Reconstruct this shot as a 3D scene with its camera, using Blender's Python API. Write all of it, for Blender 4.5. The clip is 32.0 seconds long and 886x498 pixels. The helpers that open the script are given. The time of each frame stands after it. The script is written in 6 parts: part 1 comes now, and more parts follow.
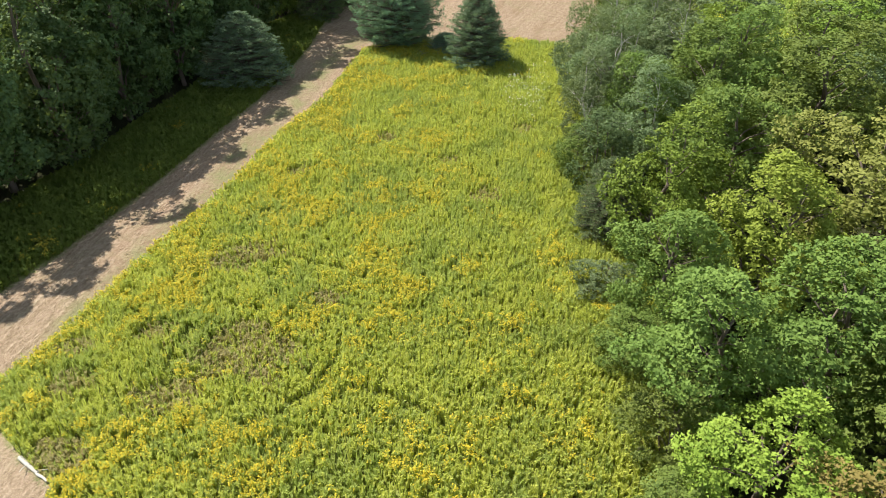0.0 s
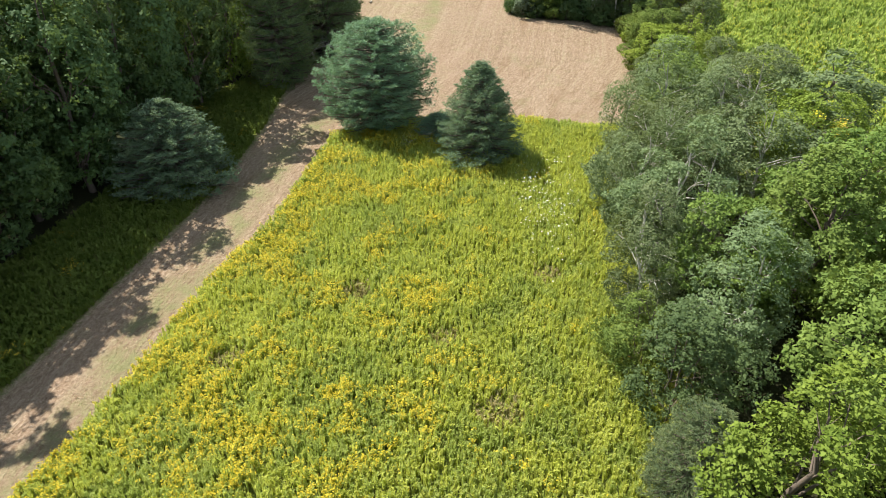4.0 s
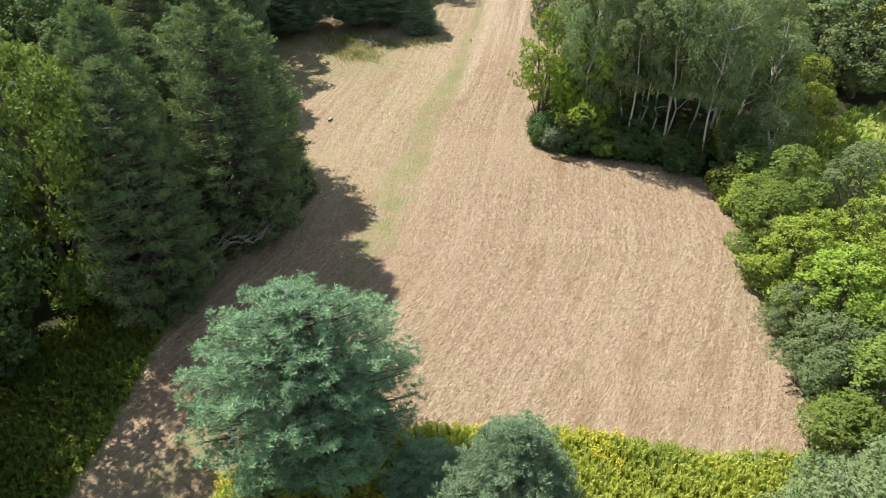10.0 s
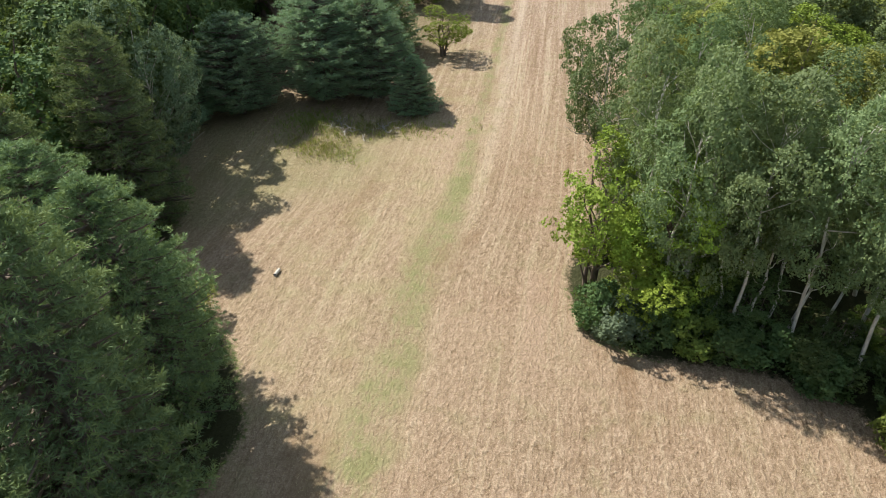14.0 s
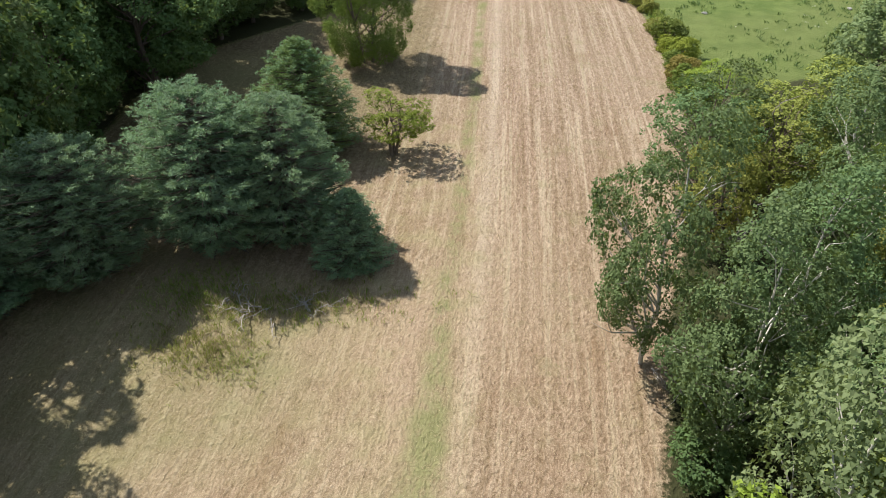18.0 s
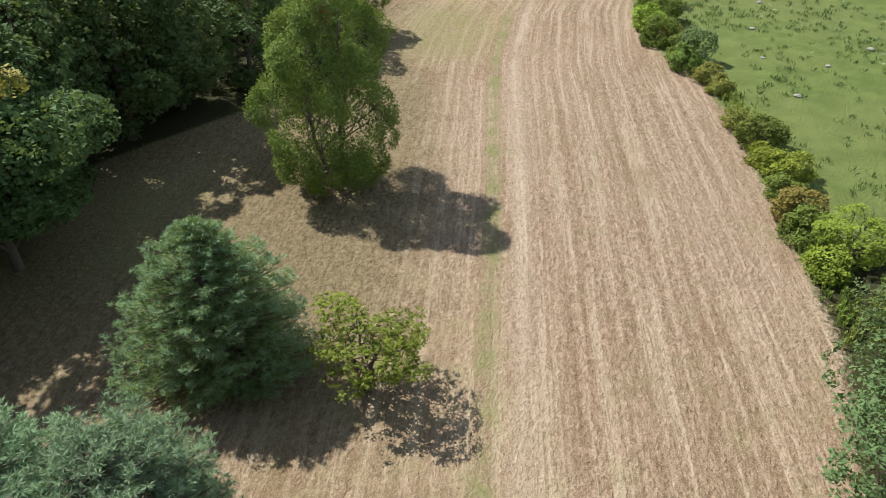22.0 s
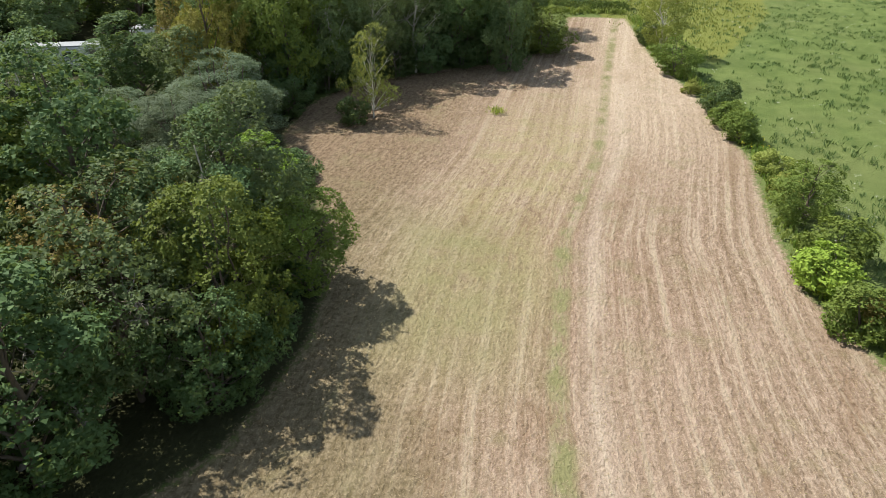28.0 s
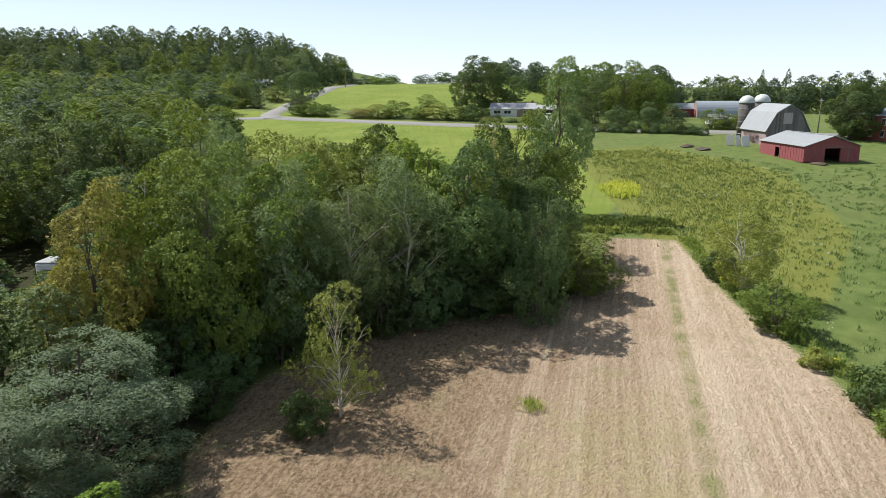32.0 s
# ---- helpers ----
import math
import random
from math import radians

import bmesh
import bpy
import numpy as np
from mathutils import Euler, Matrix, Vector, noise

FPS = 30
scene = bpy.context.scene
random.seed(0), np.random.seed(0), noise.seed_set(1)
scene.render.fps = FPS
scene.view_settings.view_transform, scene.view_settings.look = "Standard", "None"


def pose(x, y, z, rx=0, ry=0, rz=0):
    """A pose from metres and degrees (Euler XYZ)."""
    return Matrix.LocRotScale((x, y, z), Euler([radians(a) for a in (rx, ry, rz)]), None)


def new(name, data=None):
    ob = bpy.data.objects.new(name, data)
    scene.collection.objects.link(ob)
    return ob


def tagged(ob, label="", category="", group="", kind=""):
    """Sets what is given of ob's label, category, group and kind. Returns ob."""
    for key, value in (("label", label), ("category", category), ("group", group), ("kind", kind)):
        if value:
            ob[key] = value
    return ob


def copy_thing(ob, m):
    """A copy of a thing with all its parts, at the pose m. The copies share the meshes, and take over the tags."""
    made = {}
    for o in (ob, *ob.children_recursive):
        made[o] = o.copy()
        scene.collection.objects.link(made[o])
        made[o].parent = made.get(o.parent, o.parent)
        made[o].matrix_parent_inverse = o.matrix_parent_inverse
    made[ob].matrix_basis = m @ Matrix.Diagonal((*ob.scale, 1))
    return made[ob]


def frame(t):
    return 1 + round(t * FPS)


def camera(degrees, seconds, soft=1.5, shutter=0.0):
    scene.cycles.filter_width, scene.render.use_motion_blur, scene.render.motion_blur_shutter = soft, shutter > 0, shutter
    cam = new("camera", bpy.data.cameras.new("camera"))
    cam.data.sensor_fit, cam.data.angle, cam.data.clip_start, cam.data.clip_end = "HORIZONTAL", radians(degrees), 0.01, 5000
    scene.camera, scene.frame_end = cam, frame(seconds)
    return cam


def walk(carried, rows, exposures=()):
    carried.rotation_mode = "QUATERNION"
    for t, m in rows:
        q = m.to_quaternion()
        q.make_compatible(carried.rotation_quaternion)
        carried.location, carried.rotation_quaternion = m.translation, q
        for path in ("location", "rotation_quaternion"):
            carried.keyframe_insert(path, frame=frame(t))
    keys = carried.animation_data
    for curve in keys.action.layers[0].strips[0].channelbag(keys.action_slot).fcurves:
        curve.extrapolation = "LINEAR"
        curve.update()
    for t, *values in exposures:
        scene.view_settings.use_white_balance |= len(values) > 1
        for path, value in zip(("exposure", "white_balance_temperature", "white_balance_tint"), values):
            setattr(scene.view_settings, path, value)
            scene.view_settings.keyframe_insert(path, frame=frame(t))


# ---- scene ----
cam = camera(66.1, 32.0, 0.75)
METRES, EYE, TILT, LEAN, TURN = 190.0, 24.7, 2.0, -1.5, 3.8
ROWS = [
    (0.0, 0.0, 0.0, 0.0, -1.17, -36.7, 1.57),
    (0.5, 0.0004, 0.0112, 0.0003, -1.27, -36.72, 1.59),
    (1.0, 0.0007, 0.024, 0.0005, -1.39, -36.71, 1.6),
    (1.5, 0.001, 0.0379, 0.0005, -1.5, -36.72, 1.62),
    (2.0, 0.0015, 0.0526, 0.0004, -1.58, -36.71, 1.63),
    (2.5, 0.002, 0.068, 0.0001, -1.66, -36.71, 1.67),
    (3.0, 0.0023, 0.0832, -0.0005, -1.73, -36.69, 1.68),
    (3.5, 0.0026, 0.0987, -0.0012, -1.78, -36.67, 1.67),
    (5.5, 0.0037, 0.1614, -0.0052, -2.02, -36.45, 1.5),
    (6.0, 0.0045, 0.1771, -0.0057, -2.04, -36.4, 1.52),
    (6.5, 0.0052, 0.193, -0.0063, -2.06, -36.37, 1.5),
    (7.0, 0.0058, 0.2089, -0.0071, -2.09, -36.34, 1.5),
    (7.5, 0.0063, 0.2248, -0.0079, -2.13, -36.29, 1.5),
    (8.0, 0.0068, 0.2408, -0.0073, -2.18, -36.25, 1.49),
    (8.5, 0.0074, 0.2567, -0.0068, -2.22, -36.21, 1.49),
    (9.0, 0.0083, 0.2728, -0.0061, -2.21, -36.2, 1.51),
    (9.5, 0.009, 0.2887, -0.0063, -2.2, -36.16, 1.52),
    (10.0, 0.0099, 0.3048, -0.0063, -2.22, -36.16, 1.55),
    (10.5, 0.0106, 0.3208, -0.0066, -2.24, -36.15, 1.54),
    (11.0, 0.0113, 0.3368, -0.0072, -2.24, -36.16, 1.55),
    (11.5, 0.0117, 0.3525, -0.0079, -2.26, -36.17, 1.51),
    (12.0, 0.012, 0.3684, -0.0084, -2.28, -36.16, 1.51),
    (12.5, 0.0124, 0.3843, -0.009, -2.29, -36.19, 1.48),
    (13.0, 0.0131, 0.4003, -0.0098, -2.29, -36.17, 1.47),
    (13.5, 0.0136, 0.4164, -0.0105, -2.28, -36.22, 1.43),
    (15.5, 0.0159, 0.4803, -0.0156, -2.2, -36.31, 1.41),
    (16.0, 0.0164, 0.4957, -0.0166, -6.16, -36.38, 1.15),
    (16.5, 0.0175, 0.5109, -0.0177, -6.11, -36.36, 1.23),
    (17.0, 0.0185, 0.5262, -0.0182, -6.16, -36.34, 1.23),
    (17.5, 0.0199, 0.5417, -0.0184, -6.19, -36.36, 1.27),
    (18.0, 0.0214, 0.5571, -0.0189, -6.21, -36.31, 1.27),
    (18.5, 0.0231, 0.5726, -0.0194, -6.2, -36.28, 1.31),
    (19.0, 0.0246, 0.5883, -0.02, -6.21, -36.28, 1.32),
    (19.5, 0.0261, 0.604, -0.0205, -6.18, -36.29, 1.31),
    (20.0, 0.0275, 0.6197, -0.0208, -6.14, -36.27, 1.3),
    (20.5, 0.0289, 0.6355, -0.0212, -6.12, -36.29, 1.27),
    (21.0, 0.0304, 0.6513, -0.0218, -6.08, -36.35, 1.22),
    (21.5, 0.0317, 0.6665, -0.0226, -6.41, -36.34, 1.16),
    (22.0, 0.0333, 0.682, -0.0231, -6.55, -36.33, 1.16),
    (22.5, 0.0352, 0.6979, -0.0238, -6.52, -36.29, 1.16),
    (23.0, 0.0368, 0.7134, -0.0251, -6.44, -39.4, 1.12),
    (23.5, 0.0382, 0.7293, -0.0261, -6.42, -45.81, 0.97),
    (24.0, 0.0398, 0.7451, -0.027, -6.36, -49.38, 0.9),
    (24.5, 0.0414, 0.7607, -0.0279, -6.33, -50.12, 0.85),
    (25.0, 0.0432, 0.7764, -0.0286, -6.27, -49.68, 0.85),
    (25.5, 0.045, 0.7925, -0.0291, -6.27, -44.31, 0.9),
    (26.0, 0.0468, 0.8084, -0.0298, -6.23, -39.73, 0.95),
    (26.5, 0.0485, 0.8244, -0.0301, -6.21, -36.99, 0.95),
    (28.5, 0.0553, 0.8876, -0.0321, -6.04, -28.72, 1.21),
    (29.0, 0.0569, 0.9032, -0.0332, -5.99, -26.72, 1.26),
    (29.5, 0.0586, 0.9188, -0.0343, -5.92, -24.71, 1.29),
    (30.0, 0.0605, 0.9345, -0.0349, -5.86, -22.7, 1.32),
    (30.5, 0.0621, 0.9502, -0.0356, -5.81, -20.7, 1.35),
    (31.0, 0.0637, 0.9657, -0.0363, -5.76, -18.69, 1.38),
    (31.5, 0.0653, 0.9813, -0.037, -5.72, -16.83, 1.42),
    (32.0, 0.067, 0.996, -0.0376, -5.68, -15.6, 1.4),
]
walk(cam, [(t, pose(0, 0, EYE, TILT, LEAN, TURN) @ pose(METRES * x, METRES * y, METRES * z, 90 + pitch, roll, yaw)) for t, x, y, z, yaw, pitch, roll in ROWS],
     [(0.0, 0.98), (3.0, 1.04), (9.0, 1.04), (13.0, 0.87), (19.0, 0.74), (22.0, 0.65), (26.0, 0.6), (29.0, 0.74), (31.0, 0.71), (32.0, 0.55)])

# ---- world, sun, exposure ----
SUN_EL, SHADOW_DIR = 52.0, -35.0
world = bpy.data.worlds.new("sky")
scene.world = world
world.use_nodes = True
wn = world.node_tree.nodes
sky = wn.new("ShaderNodeTexSky")
sky.sky_type, sky.sun_disc = "NISHITA", False
sky.sun_elevation = radians(SUN_EL)
sky.air_density, sky.dust_density, sky.ozone_density = 1.0, 0.0, 2.0
wn["Background"].inputs[1].default_value = 0.068
tint = wn.new("ShaderNodeMix")
tint.data_type, tint.blend_type = "RGBA", "MULTIPLY"
tint.inputs[0].default_value, tint.inputs[7].default_value = 1.0, (0.97, 1.0, 1.04, 1)
haze = wn.new("ShaderNodeHueSaturation")
haze.inputs["Saturation"].default_value = 0.62
world.node_tree.links.new(sky.outputs[0], haze.inputs["Color"])
veil = wn.new("ShaderNodeMix")
veil.data_type = "RGBA"
veil.inputs[0].default_value, veil.inputs[7].default_value = 0.62, (4.95, 5.85, 6.85, 1)
world.node_tree.links.new(haze.outputs[0], veil.inputs[6])
world.node_tree.links.new(veil.outputs[2], tint.inputs[6])
glow = wn.new("ShaderNodeMapRange")
glow.interpolation_type = "SMOOTHSTEP"
for k, value in ((1, 0.0), (2, 0.30), (3, 1.6), (4, 1.0)):
    glow.inputs[k].default_value = value
height = wn.new("ShaderNodeSeparateXYZ")
world.node_tree.links.new(wn.new("ShaderNodeTexCoord").outputs["Generated"], height.inputs[0])
world.node_tree.links.new(height.outputs[2], glow.inputs[0])
bright = wn.new("ShaderNodeVectorMath")
bright.operation = "SCALE"
world.node_tree.links.new(tint.outputs[2], bright.inputs[0])
world.node_tree.links.new(glow.outputs[0], bright.inputs["Scale"])
world.node_tree.links.new(bright.outputs[0], wn["Background"].inputs[0])
sun = new("sun", bpy.data.lights.new("sun", "SUN"))
sun.data.energy, sun.data.angle, sun.data.color = 5.0, radians(0.6), (1.0, 0.955, 0.88)
sd, se = radians(SHADOW_DIR), radians(SUN_EL)
SUN_TO = Vector((math.cos(sd) * math.cos(se), math.sin(sd) * math.cos(se), -math.sin(se)))
sun.matrix_world = Matrix.Translation((0, 100, 120)) @ SUN_TO.to_track_quat("-Z", "Y").to_matrix().to_4x4()
sky.sun_rotation = math.atan2(-SUN_TO.x, -SUN_TO.y)

scene.view_settings.exposure = 0.96

# ---- materials ----
def shader(name):
    m = bpy.data.materials.new(name)
    m.use_nodes = True
    t = m.node_tree
    return m, t, t.nodes["Principled BSDF"]


def node(t, kind, **values):
    n = t.nodes.new(kind)
    for k, v in values.items():
        if k in n.inputs:
            n.inputs[k].default_value = v
    return n


def noise_tex(t, scale, detail=4.0, vec=None, rough=0.6):
    n = t.nodes.new("ShaderNodeTexNoise")
    n.inputs["Scale"].default_value, n.inputs["Detail"].default_value, n.inputs["Roughness"].default_value = scale, detail, rough
    if vec is not None:
        t.links.new(vec, n.inputs["Vector"])
    return n.outputs[0]


def ramp(t, fac, stops):
    n = t.nodes.new("ShaderNodeValToRGB")
    e = n.color_ramp.elements
    while len(e) < len(stops):
        e.new(0.5)
    for el, (p, c) in zip(e, stops):
        el.position, el.color = p, (*c, 1)
    t.links.new(fac, n.inputs[0])
    return n.outputs[0]


def mix(t, fac, a, b, blend="MIX"):
    n = t.nodes.new("ShaderNodeMix")
    n.data_type, n.blend_type = "RGBA", blend
    for sock, v in ((n.inputs[0], fac), (n.inputs[6], a), (n.inputs[7], b)):
        if isinstance(v, (int, float)):
            sock.default_value = v
        elif isinstance(v, tuple):
            sock.default_value = (*v, 1)
        else:
            t.links.new(v, sock)
    return n.outputs[2]


def maths(t, op, a, b=0.0, clamp=False):
    n = t.nodes.new("ShaderNodeMath")
    n.operation, n.use_clamp = op, clamp
    for sock, v in ((n.inputs[0], a), (n.inputs[1], b)):
        if isinstance(v, (int, float)):
            sock.default_value = v
        else:
            t.links.new(v, sock)
    return n.outputs[0]


def bumped(t, bsdf, height, strength=0.5, distance=0.05):
    n = t.nodes.new("ShaderNodeBump")
    n.inputs["Strength"].default_value, n.inputs["Distance"].default_value = strength, distance
    t.links.new(height, n.inputs["Height"])
    t.links.new(n.outputs[0], bsdf.inputs["Normal"])


def leafy(name, dark, mid, light, through_light=0.27, rough=0.7, shift=0.12):
    """Foliage: colour by leaf and by tree, partly translucent."""
    m, t, b = shader(name)
    island = t.nodes.new("ShaderNodeNewGeometry").outputs["Random Per Island"]
    whole = t.nodes.new("ShaderNodeObjectInfo").outputs["Random"]
    col = ramp(t, maths(t, "ADD", 0.2, maths(t, "MULTIPLY", island, 0.6)), [(0.0, dark), (0.5, mid), (1.0, light)])
    pos = t.nodes.new("ShaderNodeTexCoord").outputs["Object"]
    patch = noise_tex(t, 0.55, 2.0, pos)
    patch = maths(t, "MULTIPLY", maths(t, "SUBTRACT", patch, 0.34), 3.2, True)
    col = mix(t, maths(t, "ADD", 0.18, maths(t, "MULTIPLY", patch, 0.66)), col, light)
    hsv = t.nodes.new("ShaderNodeHueSaturation")
    t.links.new(col, hsv.inputs["Color"])
    t.links.new(maths(t, "ADD", maths(t, "MULTIPLY", whole, shift * 0.3), 0.5 - shift * 0.15), hsv.inputs["Hue"])
    t.links.new(maths(t, "ADD", maths(t, "MULTIPLY", whole, shift * 3), 1 - shift * 1.5), hsv.inputs["Value"])
    col = hsv.outputs[0]
    t.links.new(col, b.inputs["Base Color"])
    b.inputs["Roughness"].default_value = rough
    b.inputs["Specular IOR Level"].default_value = 0.16
    tr = t.nodes.new("ShaderNodeBsdfTranslucent")
    t.links.new(mix(t, 0.45, col, (0.26, 0.32, 0.04)), tr.inputs[0])
    ms = t.nodes.new("ShaderNodeMixShader")
    ms.inputs[0].default_value = through_light
    t.links.new(b.outputs[0], ms.inputs[1])
    t.links.new(tr.outputs[0], ms.inputs[2])
    t.links.new(ms.outputs[0], t.nodes["Material Output"].inputs[0])
    return m


def plain(name, col, rough=0.7, metal=0.0, var=0.25, scale=2.0, bump=0.3, stretch=(1, 1, 1)):
    m, t, b = shader(name)
    mp = t.nodes.new("ShaderNodeMapping")
    mp.inputs["Scale"].default_value = stretch
    t.links.new(t.nodes.new("ShaderNodeTexCoord").outputs["Object"], mp.inputs[0])
    big, fine = noise_tex(t, scale, 4, mp.outputs[0]), noise_tex(t, scale * 9, 3, mp.outputs[0])
    both = maths(t, "ADD", maths(t, "MULTIPLY", big, 0.6), maths(t, "MULTIPLY", fine, 0.4))
    lo, hi = tuple(c * (1 - var) for c in col), tuple(min(1, c * (1 + var)) for c in col)
    shade = ramp(t, both, [(0.3, lo), (0.7, hi)])
    if var > 0.4:
        weathered = t.nodes.new("ShaderNodeHueSaturation")
        t.links.new(shade, weathered.inputs["Color"])
        t.links.new(maths(t, "ADD", 0.65, maths(t, "MULTIPLY", t.nodes.new("ShaderNodeObjectInfo").outputs["Random"], 0.7)), weathered.inputs["Value"])
        shade = weathered.outputs[0]
    t.links.new(shade, b.inputs["Base Color"])
    b.inputs["Roughness"].default_value, b.inputs["Metallic"].default_value = rough, metal
    if bump:
        bumped(t, b, both, bump, 0.03)
    return m


BARK = plain("bark", (0.13, 0.10, 0.075), 0.9, 0, 0.4, 3, 0.8, (1, 1, 0.3))
PALE_BARK = plain("pale_bark", (0.46, 0.43, 0.37), 0.8, 0, 0.35, 2, 0.5, (1, 1, 1.5))
DEAD = plain("dead_wood", (0.30, 0.27, 0.24), 0.9, 0, 0.3, 3, 0.5)
LEAF = {
    "green": leafy("leaf_green", (0.05, 0.088, 0.02), (0.093, 0.145, 0.03), (0.18, 0.238, 0.05)),
    "bright": leafy("leaf_bright", (0.085, 0.145, 0.02), (0.16, 0.23, 0.03), (0.29, 0.36, 0.055)),
    "deep": leafy("leaf_deep", (0.032, 0.062, 0.025), (0.054, 0.095, 0.037), (0.105, 0.158, 0.056)),
    "ash": leafy("leaf_ash", (0.04, 0.074, 0.03), (0.07, 0.116, 0.046), (0.135, 0.188, 0.078)),
    "aspen": leafy("leaf_aspen", (0.056, 0.092, 0.04), (0.105, 0.152, 0.066), (0.205, 0.265, 0.122), 0.34),
    "olive": leafy("leaf_olive", (0.10, 0.125, 0.03), (0.17, 0.20, 0.045), (0.29, 0.31, 0.075)),
    # far-hill leaf tones, with the blue of distance haze mixed into the colour
    "hill_dark": leafy("leaf_hill_haze_dark", (0.026, 0.054, 0.036), (0.043, 0.079, 0.052), (0.083, 0.126, 0.082)),
    "hill_mid": leafy("leaf_hill_haze_mid", (0.04, 0.073, 0.038), (0.066, 0.107, 0.054), (0.118, 0.165, 0.086)),
    "fresh": leafy("leaf_fresh", (0.055, 0.105, 0.015), (0.105, 0.17, 0.022), (0.21, 0.285, 0.045)),
    "yellow": leafy("leaf_yellow", (0.07, 0.108, 0.015), (0.122, 0.17, 0.021), (0.225, 0.268, 0.042)),
    "rust": leafy("leaf_rust", (0.12, 0.095, 0.03), (0.19, 0.155, 0.045), (0.28, 0.23, 0.065)),
    "silver": leafy("leaf_silver", (0.046, 0.074, 0.042), (0.08, 0.118, 0.068), (0.16, 0.21, 0.128)),
}
NEEDLE = {
    "pine": leafy("needle_pine", (0.06, 0.115, 0.066), (0.11, 0.19, 0.108), (0.225, 0.325, 0.205), 0.22),
    "pine_green": leafy("needle_pine_green", (0.065, 0.125, 0.048), (0.12, 0.20, 0.072), (0.23, 0.32, 0.125), 0.22),
    "pale_tip": leafy("needle_pale_tip", (0.09, 0.18, 0.095), (0.155, 0.265, 0.145), (0.26, 0.385, 0.215), 0.22),
    "green_tip": leafy("needle_green_tip", (0.07, 0.12, 0.05), (0.12, 0.18, 0.07), (0.21, 0.27, 0.11), 0.2),
    "dark": leafy("needle_dark", (0.055, 0.095, 0.052), (0.095, 0.15, 0.074), (0.18, 0.25, 0.12), 0.2),
}
STALK = leafy("stalk", (0.27, 0.37, 0.07), (0.40, 0.50, 0.11), (0.52, 0.60, 0.17), 0.6)
PLUME = leafy("plume", (0.43, 0.50, 0.075), (0.58, 0.63, 0.11), (0.70, 0.74, 0.17), 0.6)
BLOOM = leafy("bloom", (0.52, 0.42, 0.02), (0.64, 0.51, 0.03), (0.72, 0.60, 0.06), 0.4)
DRY = leafy("dry_grass", (0.32, 0.26, 0.10), (0.44, 0.37, 0.15), (0.56, 0.49, 0.24), 0.5)
WEED = leafy("weed_leaf", (0.07, 0.13, 0.022), (0.12, 0.20, 0.036), (0.20, 0.28, 0.06), 0.45)
STRAW = leafy("straw", (0.25, 0.185, 0.10), (0.38, 0.295, 0.175), (0.52, 0.42, 0.28), 0.35)
TUSSOCK = leafy("tussock", (0.085, 0.105, 0.028), (0.14, 0.155, 0.045), (0.23, 0.225, 0.085), 0.3)
SWARD = leafy("sward", (0.13, 0.175, 0.04), (0.19, 0.24, 0.055), (0.28, 0.31, 0.09), 0.4)
WHITE_BLOOM = leafy("white_bloom", (0.45, 0.46, 0.40), (0.60, 0.60, 0.55), (0.75, 0.75, 0.70), 0.3)

# ---- lie of the land ----
PY = [-60, 45, 65, 95, 110, 124, 150, 180, 218, 240, 264, 310, 360, 420, 480, 560, 650, 1000]
PZ = [-2.8, -2.8, -2.1, -0.9, 0, 0.9, 2.3, 4.0, 5.4, 6.5, 7.9, 10.3, 12.0, 14.3, 18, 24.5, 26, 26]


def smooth(v):
    v = np.clip(v, 0, 1)
    return v * v * (3 - 2 * v)


def land(x, y):
    x, y = np.asarray(x, float), np.asarray(y, float)
    z = np.interp(y, PY, PZ)
    flat = np.minimum(z, 12.3)
    z = z + (flat - z) * smooth((x - 45) / 45)
    z = z + 22 * smooth((y - 560) / 140) * smooth((-45 - x) / 70)
    return z + 0.015 * np.clip(x, -60, 60) + 0.10 * np.sin(x * 0.21 + y * 0.13) * np.cos(y * 0.17 - x * 0.05)


def gz(x, y):
    return float(land(x, y))


def distance_inside(px, py, poly):
    """Signed distance to a closed outline, positive inside."""
    px, py = np.asarray(px, float), np.asarray(py, float)
    best, inside = np.full(px.shape, 1e9), np.zeros(px.shape, bool)
    for (ax, ay), (bx, by) in zip(poly, poly[1:] + poly[:1]):
        dx, dy = bx - ax, by - ay
        s = np.clip(((px - ax) * dx + (py - ay) * dy) / (dx * dx + dy * dy + 1e-12), 0, 1)
        best = np.minimum(best, np.hypot(px - ax - s * dx, py - ay - s * dy))
        if dy:
            inside ^= ((ay > py) != (by > py)) & (px < ax + (py - ay) * dx / dy)
    return np.where(inside, best, -best)


LANE_LEFT = [(-34, 26), (-31, 33.9), (-29.3, 38.1), (-27.7, 43.5), (-25.5, 52), (-23.6, 59.2), (-22.1, 65), (-20.6, 72.5), (-19.8, 80), (-19.5, 93)]
LANE_RIGHT = [(-13.2, 78.5), (-14.3, 71), (-15.6, 64), (-17.8, 57.8), (-20, 48.5), (-22.3, 40.5), (-23.8, 34), (-25, 29), (-27, 24.5), (-24, 22.4), (-21.8, 20.7), (-19.5, 19.2), (-18.5, 14)]
WOOD_EDGE_LEFT = [(-16.1, 99.1), (-13.8, 101.7), (-13, 104.5), (-15.1, 110), (-18, 113), (-20.8, 118.2), (-26.3, 128.4), (-28.5, 135), (-30, 143), (-29.4, 149.7),
                  (-27.8, 156), (-27, 165), (-26.5, 171.6), (-21.5, 175.9), (-15.2, 181), (-9, 187), (-6.3, 194), (-6, 203), (-8.6, 212.4), (-12.3, 222), (-11.5, 228),
                  (-10.7, 230.7), (-7.9, 235), (-2, 238.3), (3.4, 241), (8.5, 242.2), (16.5, 248), (20.2, 262.5)]
